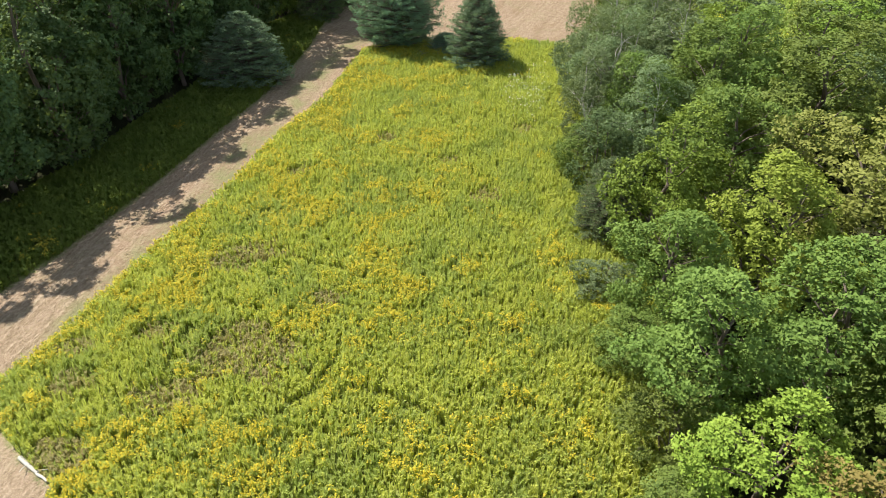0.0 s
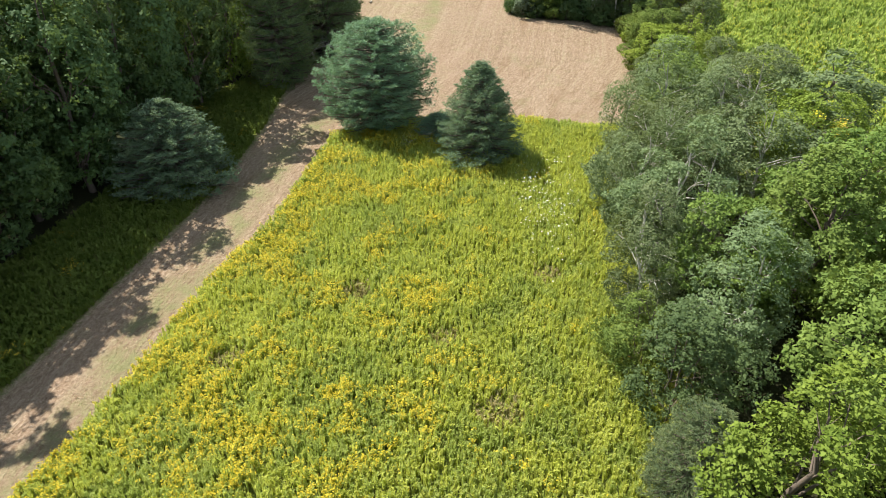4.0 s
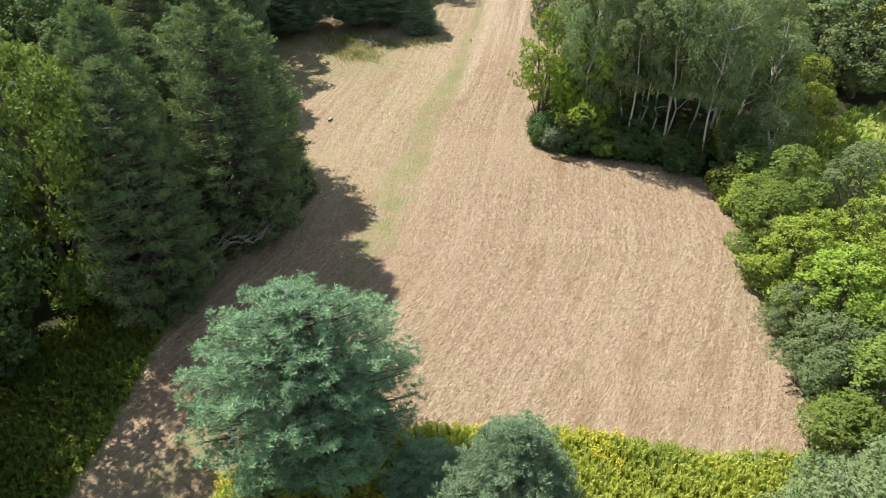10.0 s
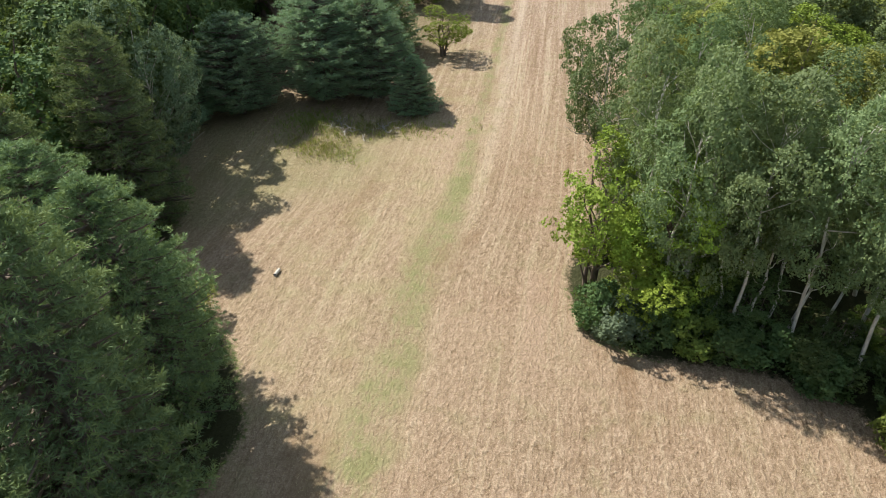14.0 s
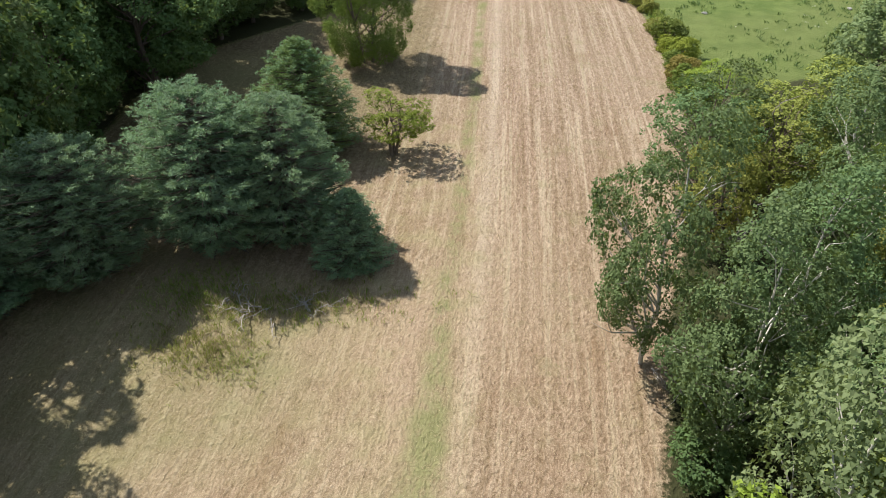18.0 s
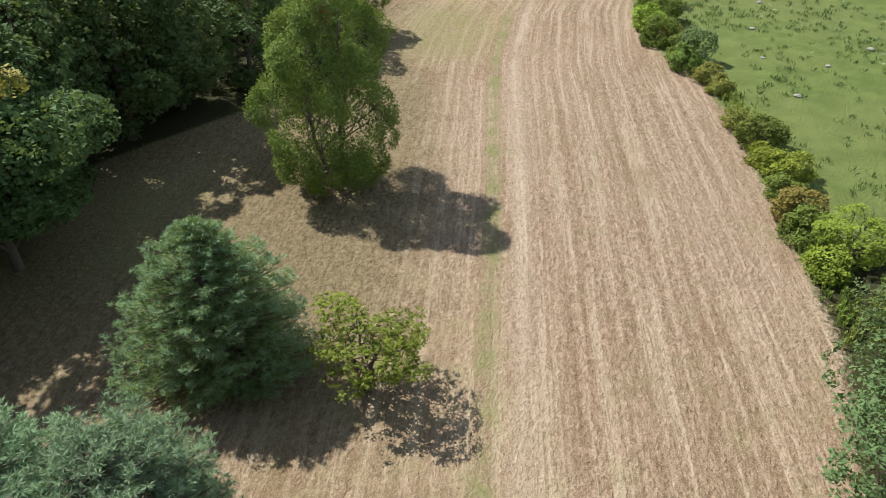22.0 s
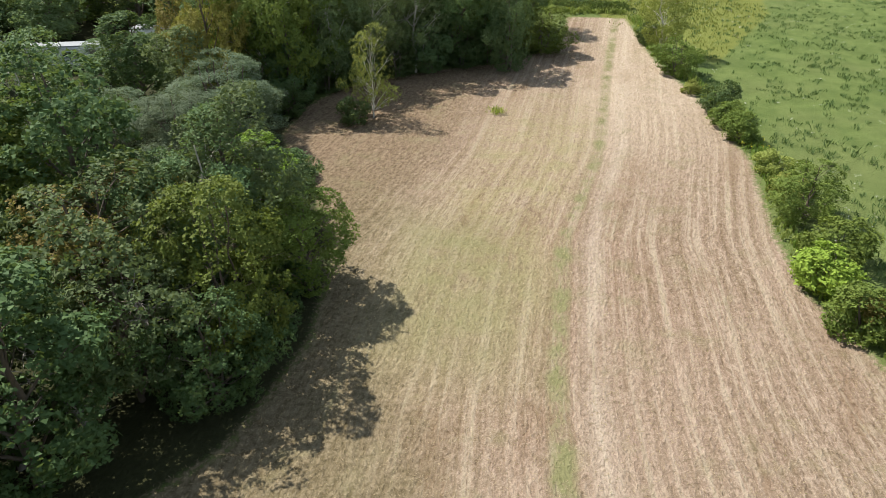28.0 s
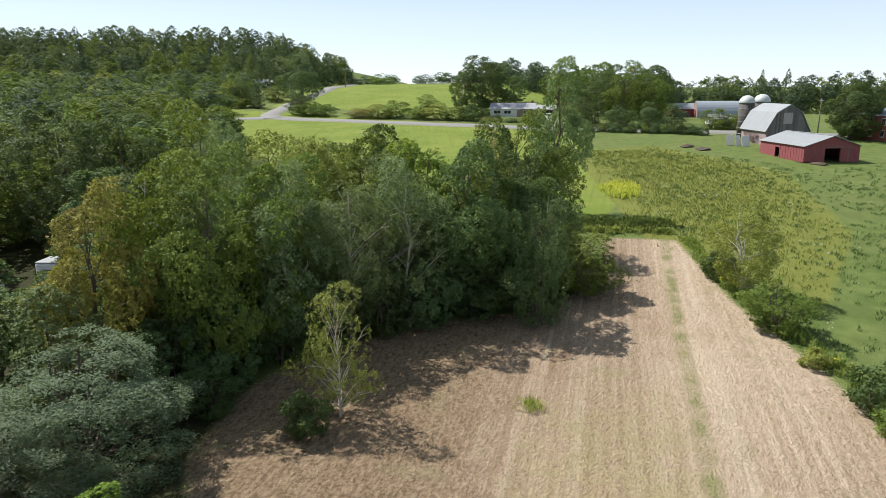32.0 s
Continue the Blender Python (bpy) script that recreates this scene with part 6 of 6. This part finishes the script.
# poles, panels, rubbish heaps
def pole(x, y, h, arm=True):
    p = site("utility_pole", x, y, 20, "grey wooden utility pole with a crossarm", "pole", -0.4)
    turned_shape("shaft", [(0.19, 0), (0.16, h * 0.5), (0.12, h)], POLE_WOOD, p, sides=10)
    if arm:
        box("crossarm", (2.2, 0.12, 0.14), (0, 0, h - 0.6), POLE_WOOD, p)
        for k in (-0.9, -0.4, 0.4, 0.9):
            turned_shape("insulator", [(0.05, 0), (0.07, 0.08), (0.04, 0.16)], DOME, p, sides=8).matrix_basis = pose(k, 0, h - 0.53)


for x, y, h in [(98.6, 358, 9), (-49.8, 458, 10), (-40, 566, 10), (14.5, 430, 9.5), (-50.5, 520, 10)]:
    pole(x, y, h)
for k, (x, y, a, lean) in enumerate([(66.4, 335.4, 20, 8), (67.6, 334.2, 35, 14), (68.8, 333.2, 15, 20)]):
    p = site("wall_panel", x, y, a, "white sheet panel leaning beside the barn", "panel", 0.0)
    box("sheet", (1.9, 0.07, 2.3), (0, 0, 1.12), WHITE_PAINT, p, turn=(-lean, 0, 0))
    for s_ in (-0.8, 0.8):
        box("stiffener", (0.08, 0.05, 2.25), (s_, 0.05, 1.12), GREY_BOARDS, p, turn=(-lean, 0, 0))


def heap(x, y, r, h, seed, mat, label):
    g = np.random.default_rng(seed)
    bm = bmesh.new()
    bmesh.ops.create_icosphere(bm, subdivisions=3, radius=1.0)
    for v in bm.verts:
        k = 1 + 0.25 * noise.noise(v.co * 2.3 + Vector((seed, 0, 0)))
        v.co = Vector((v.co.x * r * k, v.co.y * r * 0.7 * k, max(-0.1, v.co.z) * h * k))
    ob = new("soil_heap", bm_mesh("soil_heap", bm, mat))
    ob.matrix_basis = pose(x, y, gz(x, y) - 0.05, 0, 0, seed * 40)
    tagged(ob, label, "heap")


heap(56, 332, 1.8, 0.7, 1, SOIL, "low dark heap of soil in the pasture")
heap(57.4, 327.5, 2.2, 0.6, 2, SOIL, "low dark heap of soil in the pasture")
heap(69.5, 306.6, 1.6, 0.5, 3, SOIL, "trodden muck heap before the shed door")


def strip(name, line, width, lift, mat, label, category):
    """A road laid on the ground: a raised ribbon with shoulders."""
    pts = []
    for (ax, ay), (bx, by) in zip(line, line[1:]):
        n = max(1, int(math.hypot(bx - ax, by - ay) / 4))
        pts += [(ax + (bx - ax) * k / n, ay + (by - ay) * k / n) for k in range(n)]
    p = np.array(pts + [line[-1]])
    d = unit(np.gradient(p, axis=0))
    s = np.stack([-d[:, 1], d[:, 0]], 1)
    rows = []
    for off, up in ((-width / 2 - 0.6, -0.25), (-width / 2, lift), (0, lift + 0.05), (width / 2, lift), (width / 2 + 0.6, -0.25)):
        q = p + s * off
        rows.append(np.stack([q[:, 0], q[:, 1], land(q[:, 0], q[:, 1]) + up], 1))
    n = len(p)
    V = np.concatenate(rows)
    Q = np.array([(r * n + k, r * n + k + 1, (r + 1) * n + k + 1, (r + 1) * n + k) for r in range(4) for k in range(n - 1)])
    tagged(new(name, mesh_np(name, V, Q[:, ::-1], [mat], None, True)), label, category, kind="structure")


strip("road", [(-160, 436), (-110, 430), (-63.6, 425.5), (-49, 426.5), (-34, 417.7), (-18.6, 408.7), (-4, 399.4), (9, 392), (21.7, 384.3), (34, 377.4), (60, 366), (100, 354), (160, 346), (240, 340)], 6.0, 0.25, ROAD, "pale worn country road", "road")
strip("road", [(-49.5, 424), (-53.6, 438), (-53.2, 456), (-53.4, 478), (-51, 501), (-47.7, 539), (-43.4, 593), (-44, 660)], 6.0, 0.32, ROAD, "pale side road climbing the hill", "road")
strip("driveway", [(34.5, 378), (37.5, 390), (40.2, 402), (41.2, 412.6)], 4.5, 0.22, GRAVEL, "gravel drive up to the house", "road")

# ---- far trees ----
for f, c, x, y, h, r in [
    ("maple", "deep", 98.6, 345, 12.4, 5.4), ("maple", "ash", 100.2, 347, 11.4, 4.8), ("maple", "deep", 21.4, 430, 20, 7.4), ("maple", "deep", 15.6, 424, 16, 5.6),
    ("maple", "ash", -47.4, 466, 18.6, 7.6), ("maple", "deep", 27.5, 438, 14, 6), ("spruce", "dark", -63.8, 464, 9.6, 3.2), ("maple", "ash", -70, 470, 10.4, 4.4),
    ("thicket", "green", -62, 492, 7, 5.4), ("maple", "ash", 38, 470, 10, 6), ("maple", "green", 50, 440, 17, 6.4), ("maple", "green", 57, 426, 17, 6.4),
    ("maple", "deep", 61, 408, 16, 6), ("maple", "green", 57, 384, 15, 5.6)]:
    plant(f, c, x, y, h, r)
for f, c, x, y, h, r in [
    ("maple", "green", 64.5, 384, 14.6, 5.2), ("maple", "deep", 70, 398, 16, 6), ("maple", "aspen", 72, 416, 17, 6.6), ("maple", "deep", 80, 432, 17, 6.4),
    ("maple", "green", 66, 436, 17, 6.4), ("maple", "ash", 88, 448, 17, 6.6), ("thicket", "green", 78.5, 372, 5.4, 3.8), ("thicket", "green", 83, 370, 4.2, 3.0),
    ("thicket", "bright", 86.6, 360.5, 6, 3.2), ("thicket", "green", 89, 376, 5.5, 3.4), ("maple", "ash", 124, 352, 13, 5.6), ("maple", "ash", 132, 362, 14, 6),
    ("maple", "ash", 138, 350, 14, 6), ("thicket", "green", -38, 433, 5.4, 4.6)]:
    plant(f, c, x, y, h, r)
for f, c, x, y, h, r in [
    ("thicket", "deep", -43, 436, 6, 4.2), ("thicket", "green", -33, 429.6, 4.2, 3.6), ("thicket", "rust", -20, 423.6, 3.6, 4.6), ("thicket", "olive", -13.6, 420.6, 4.0, 4.6),
    ("thicket", "green", -7.6, 418.6, 5.8, 4.4), ("thicket", "green", -1, 414.4, 4.6, 4.4), ("thicket", "olive", 5, 411, 4.6, 4.4), ("thicket", "green", 10.6, 407.6, 4.4, 4.2),
    ("thicket", "deep", 16.4, 404.6, 5.6, 4.4), ("thicket", "green", 3, 458, 4, 3.6), ("thicket", "deep", 22.4, 400, 2.2, 2.6), ("thicket", "deep", 27.4, 397.6, 1.6, 2.4),
    ("thicket", "green", 31.6, 396, 1.6, 2.2)]:
    plant(f, c, x, y, h, r)
# bushes along the near side of the road
g = np.random.default_rng(77)
for k in range(22):
    x = 36 + k * 1.55
    plant("shrub", ("ash", "green", "deep")[k % 3], round(x + g.normal() * 0.5, 2), round(370.4 - (x - 36) * 0.44 + g.normal() * 0.8, 2), g.uniform(1.2, 2.8), g.uniform(1.0, 1.8))
for x, y, h, r in [(52.6, 372, 7, 3.2), (60.5, 370.5, 6, 3.0), (67.4, 372, 6.5, 3.0), (44, 382, 9, 4), (50, 388, 12, 4.6)]:
    plant("thicket", "ash", x, y, h, r)
TONES = ["hill_mid", "hill_dark", "hill_dark", "hill_mid", "ash", "green"]
far_wood("hill_wood", [(-350, 640), (-280, 560), (-140, 540), (-58, 556), (-48, 640), (-60, 700), (-350, 700)], 11.0, 15, 19, TONES, "dark wood covering the far hill")
far_wood("hillside_wood", [(-240, 420), (-120, 380), (-72, 440), (-80, 540), (-140, 540), (-260, 560)], 11, 9, 13, TONES + ["green", "olive"], "mixed trees on the hillside")
far_wood("valley_trees", [(-150, 330), (-60, 300), (-70, 420), (-120, 380), (-190, 420)], 9, 8, 12, TONES + ["aspen"], "mixed trees filling the valley")
far_wood("farm_wood", [(62, 470), (90, 462), (140, 470), (330, 440), (340, 490), (300, 510), (90, 510)], 8.5, 12.5, 17, TONES, "wood behind the farm buildings")
far_wood("upper_wood", [(36, 640), (62, 480), (80, 540), (80, 700)], 12, 12, 16, TONES, "wood behind the hilltop field")
far_wood("hilltop_trees", [(-50, 640), (70, 640), (90, 660), (-50, 660)], 11, 3, 8, TONES, "thin low trees along the hilltop")

# ---- small things ----
# bark-stripped log at the meadow's corner
log = new("fallen_log")
log.matrix_basis = pose(-21.0, 20.2, gz(-21.0, 20.2) + 0.12, 0, 0, -33)
tagged(log, "bleached white fallen log at the meadow's edge", "log")
g = np.random.default_rng(3)
v, f = tubes([bend(g, (-1.25, 0, 0), (1.25, 0.05, 0.02), 0.12, 0.07, 6, 0.03)], 8)
part("stem", mesh_np("stem", v, f, [PALE_BARK], None, True), log)
v, f = tubes([bend(g, (0.3, 0, 0), (0.9, 0.5, 0.25), 0.05, 0.015, 3, 0.05), bend(g, (-0.5, 0, 0), (-0.2, -0.5, 0.2), 0.04, 0.012, 3, 0.05)], 6)
part("branch_stub", mesh_np("branch_stub", v, f, [PALE_BARK], None, True), log)


# unidentified pale lump in the hay, given the made-up shape of a short log
lump = new("split_log")
lump.matrix_basis = pose(-14.1, 116.3, gz(-14.1, 116.3) + 0.1, 0, 0, 75)
tagged(lump, "small pale lump in mown hay, shaped as a short log", "log")
v, f = tubes([bend(g, (-0.3, 0, 0), (0.3, 0.02, 0.02), 0.12, 0.1, 4, 0.02)], 8)
part("stem", mesh_np("stem", v, f, [PALE_BARK], None, True), lump)
v, f = tubes([bend(g, (0.1, 0.05, 0.05), (0.36, 0.2, 0.12), 0.05, 0.03, 3, 0.03)], 6)
part("branch_stub", mesh_np("branch_stub", v, f, [BARK], None, True), lump)


def bare_branches(name, x, y, z, reach, n, seed, mat, label, category, rise=0.5, thick=0.05):
    """A tangle of dead boughs, each forked into twigs."""
    g = np.random.default_rng(seed)
    root = new(name)
    root.matrix_basis = pose(x, y, gz(x, y) + z)
    tagged(root, label, category)
    for k in range(n):
        a = g.uniform(0, 6.28)
        s0 = np.array((g.normal() * reach * 0.25, g.normal() * reach * 0.25, 0.0))
        e = s0 + np.array((math.cos(a), math.sin(a), rise * g.uniform(0.2, 1.2))) * reach * g.uniform(0.6, 1.1)
        main = bend(g, s0, e, thick, thick * 0.25, 5, 0.06, 0.06)
        paths = []
        for j in range(7):
            p = main[1 + j % 5][0]
            paths.append(bend(g, p, p + (e - s0) * 0.3 + g.normal(size=3) * reach * 0.22, thick * 0.35, thick * 0.12, 3, 0.08))
        v, f = tubes([main], 5)
        bough = part("bough", mesh_np("bough", v, f, [mat], None, True), root)
        v, f = tubes(paths, 5)
        part("twig_spray", mesh_np("twig_spray", v, f, [mat], None, True), bough, "", "stuff")
    return root


# heap of cut brush below the pines
bare_branches("brush_pile", -11.6, 135.0, 0.15, 1.7, 7, 21, DEAD, "pile of dead grey brushwood in rough grass", "brushwood", 0.35, 0.045)
bare_branches("brush_pile", -8.6, 135.2, 0.12, 1.4, 6, 22, DEAD, "pile of dead grey brushwood in rough grass", "brushwood", 0.35, 0.04)
bare_branches("brush_pile", -13.6, 136.0, 0.1, 1.2, 4, 23, DEAD, "pile of dead grey brushwood in rough grass", "brushwood", 0.3, 0.04)
bare_branches("dead_branches", -4.9, 76.6, 0.6, 1.7, 6, 24, DEAD, "dead grey boughs low beside a pine", "dead branches", 0.5, 0.035)
bare_branches("dead_branches", -15.4, 95.0, 2.2, 1.9, 6, 25, DEAD, "dead grey boughs at the skirt of hemlocks", "dead branches", 0.4, 0.04)
bare_branches("dead_branches", -17.6, 93.0, 2.6, 1.8, 5, 26, DEAD, "dead grey boughs at the skirt of hemlocks", "dead branches", 0.4, 0.04)
bare_branches("dead_branches", 15.4, 138.6, 1.0, 3.0, 6, 27, DEAD, "bare grey boughs standing among olive-green trees", "dead branches", 1.6, 0.07)
bare_branches("dead_branches", 19.6, 146.2, 1.5, 3.2, 6, 28, DEAD, "bare grey boughs standing among olive-green trees", "dead branches", 1.7, 0.07)
bare_branches("dead_branches", 9.0, 129.0, 0.4, 1.7, 5, 29, DEAD, "bare grey boughs under a leaning tree", "dead branches", 0.7, 0.05)


def snag(x, y, h, lean, turn, seed, label):
    """A dead standing trunk with broken limbs."""
    g = np.random.default_rng(seed)
    root = new("dead_tree")
    root.matrix_basis = pose(x, y, gz(x, y) - 0.2, 0, 0, turn)
    tagged(root, label, "dead tree")
    trunk = bend(g, (0, 0, 0), (lean, 0, h), 0.17, 0.03, 7, 0.02)
    v, f = tubes([trunk], 7)
    part("trunk", mesh_np("trunk", v, f, [DEAD], None, True), root)
    for k in range(9):
        p, r = trunk[2 + k % 5]
        a = g.uniform(0, 6.28)
        e = p + np.array((math.cos(a), math.sin(a), g.uniform(0.0, 0.8))) * g.uniform(0.8, 2.0)
        limb = bend(g, p, e, r * 0.5, 0.01, 4, 0.08)
        v, f = tubes([limb] + [bend(g, limb[2][0], limb[2][0] + g.normal(size=3) * 0.6, 0.02, 0.006, 3, 0.08) for _ in range(3)], 5)
        part("limb", mesh_np("limb", v, f, [DEAD], None, True), root)


snag(-14.6, 188.2, 6.0, -1.5, 20, 41, "grey dead tree with broken limbs in the wood's edge")
snag(-11.8, 191.4, 6.4, -1.8, 60, 42, "leaning grey dead tree among leafy ones")
snag(-16.8, 186.4, 4.5, 1.2, 130, 43, "grey dead tree with broken limbs in the wood's edge")
snag(-14.0, 255.0, 11.0, 0.6, 0, 44, "tall grey bare tree among leafy ones")
snag(-25.0, 251.0, 10.0, 0.8, 70, 45, "tall grey bare tree among leafy ones")
snag(13.2, 57.6, 9.4, 0.7, 40, 46, "pale bare forked tree rising through aspens")
snag(18.6, 70.6, 9.6, -0.6, 10, 47, "pale bare forked tree rising through aspens")
snag(11.0, 56.0, 8.6, 1.0, 100, 48, "pale bare forked tree rising through aspens")

# pale trunks showing at the front of the aspen wood
for k, (x, y, h, dx, dy) in enumerate([(9.3, 111.8, 6.5, 0.2, 0.3), (11.0, 111.2, 7.4, -0.3, 0.4), (12.6, 110.8, 7.0, 0.6, 0.3), (13.6, 110.6, 7.2, 0.3, 0.3), (16.4, 110.2, 8.0, 1.8, 1.0), (17.6, 109.6, 8.2, 2.0, 1.0), (19.2, 109.0, 7.8, 1.4, 0.8), (15.0, 110.6, 7.2, 0.4, 0.3)]):
    g = np.random.default_rng(60 + k)
    root = new("birch_stem")
    root.matrix_basis = pose(x, y, gz(x, y) - 0.2)
    tagged(root, "slim pale birch trunk at the front of a wood", "tree trunk")
    trunk = bend(g, (0, 0, 0), (dx, dy, h), 0.10, 0.05, 7, 0.02)
    v, f = tubes([trunk], 7)
    part("trunk", mesh_np("trunk", v, f, [PALE_BARK], None, True), root)
    for j in range(4):
        p, r = trunk[4 + j % 3]
        v, f = tubes([bend(g, p, p + np.array((g.normal() * 1.0, g.normal() * 1.0, g.uniform(0.6, 1.6))), r * 0.5, 0.012, 4, 0.06)], 5)
        part("limb", mesh_np("limb", v, f, [PALE_BARK], None, True), root)


def rough_patch(name, cx, cy, rx, ry, density, tall, mats, label):
    """A patch of uncut grass: fans of blades."""
    g = np.random.default_rng(int(abs(cx * 10 + cy)))
    q = g.normal(size=(int(rx * ry * density * 1.8), 2)) * np.array((rx, ry)) * 0.5 + np.array((cx, cy))
    q = np.repeat(q, 5, 0) + g.normal(0, 0.06, (len(q) * 5, 2))
    n = len(q)
    v, f = blades(g, np.stack([q[:, 0], q[:, 1], land(q[:, 0], q[:, 1])], 1), unit(np.stack([g.normal(0, 0.45, n), g.normal(0, 0.45, n), np.ones(n)], 1)), tall * 0.8, 0.035)
    tagged(new(name, mesh_np(name, v, f, mats, g.integers(0, len(mats), n))), label, "grass", kind="stuff")


rough_patch("uncut_grass", -14.4, 132.4, 3.2, 2.0, 30, 0.5, [SWARD, STRAW, SWARD], "tuft of uncut grass in the mown field")
rough_patch("uncut_grass", -10.6, 135.4, 7.0, 1.8, 26, 0.55, [SWARD, WEED, STRAW], "rank grass growing through brushwood")
rough_patch("uncut_grass", -15.6, 136.8, 3.0, 2.4, 20, 0.45, [SWARD, WEED], "rank grass under the pines")
rough_patch("uncut_grass", 6.6, 226.8, 0.7, 0.7, 60, 0.7, [WEED, STALK], "single green weed tuft in mown hay")
rough_patch("uncut_grass", -12.2, 131.0, 2.0, 1.6, 20, 0.4, [SWARD, STRAW], "tuft of uncut grass in the mown field")
for k, (x, y, s) in enumerate([(28.6, 180.4, 0.35), (34.2, 186.5, 0.3), (40.0, 190.0, 0.4), (31.6, 196.4, 0.3), (36.0, 205.0, 0.35), (45.0, 181.0, 0.35), (29.5, 189.0, 0.25), (50.0, 196.0, 0.4)]):
    bm = bmesh.new()
    bmesh.ops.create_icosphere(bm, subdivisions=2, radius=s * 0.75)
    for vv in bm.verts:
        kk = 1 + 0.35 * noise.noise(vv.co * 4 + Vector((k * 3.0, 0, 0)))
        vv.co = Vector((vv.co.x * kk * 1.3, vv.co.y * kk, vv.co.z * kk * 0.6))
    st = new("field_stone", bm_mesh("field_stone", bm, plain("pale_stone", (0.27, 0.265, 0.24), 0.9, 0, 0.2, 5, 0.4) if k == 0 else bpy.data.materials["pale_stone"]))
    st.matrix_basis = pose(x, y, gz(x, y) + s * 0.2, 0, 0, k * 50)
    tagged(st, "pale grey stone lying in grazed pasture", "stone", "stones in the pasture")

# spray of red leaves on the lone maple, yellow ones on the meadow maples
RED_LEAF = leafy("leaf_red", (0.16, 0.03, 0.02), (0.26, 0.05, 0.03), (0.36, 0.10, 0.05), 0.4)
GOLD_LEAF = leafy("leaf_gold", (0.34, 0.26, 0.02), (0.46, 0.36, 0.03), (0.56, 0.46, 0.06), 0.35)


def spray(tree_xy, at, r, n, mat, label):
    best = min((o for o in scene.objects if o.type == "EMPTY" and "tree" in o.name), key=lambda o: (o.matrix_basis.translation.x - tree_xy[0]) ** 2 + (o.matrix_basis.translation.y - tree_xy[1]) ** 2)
    g = np.random.default_rng(n)
    d = unit(g.normal(size=(n, 3)))
    inv = best.matrix_basis.inverted()
    pts = np.array([inv @ Vector(p) for p in (np.array(at) + d * r * g.uniform(0.3, 1, (n, 1)))])
    v, f = leaves(g, pts, unit(d + np.array((0, 0, 0.5))), 0.14, 0.8)
    part("leaf_spray", mesh_np("leaf_spray", v, f, [mat]), best, label, "stuff")


spray((-7.4, 169.7), (-7.2, 168.4, 14.6), 0.55, 120, RED_LEAF, "early red autumn leaves")
spray((-7.4, 169.7), (-7.7, 168.6, 15.1), 0.5, 60, LEAF["rust"], "rusty autumn leaves")
g = np.random.default_rng(61)
for k in range(7):
    spray((-24.5, 161.8), (-24.5 + g.normal() * 1.7, 160.6 + g.normal() * 1.3, gz(-24.5, 161.8) + 12.2 - abs(g.normal()) * 0.9), 0.8, 150 + k, LEAF["rust"] if k % 2 else RED_LEAF, "reddening autumn leaves")
for k in range(4):
    spray((23.6, 67), (22.6 + g.normal() * 1.2, 66 + g.normal() * 1.2, gz(23.6, 67) + 8.2 - abs(g.normal()) * 1.2), 0.7, 110 + k, GOLD_LEAF, "yellow autumn leaves")
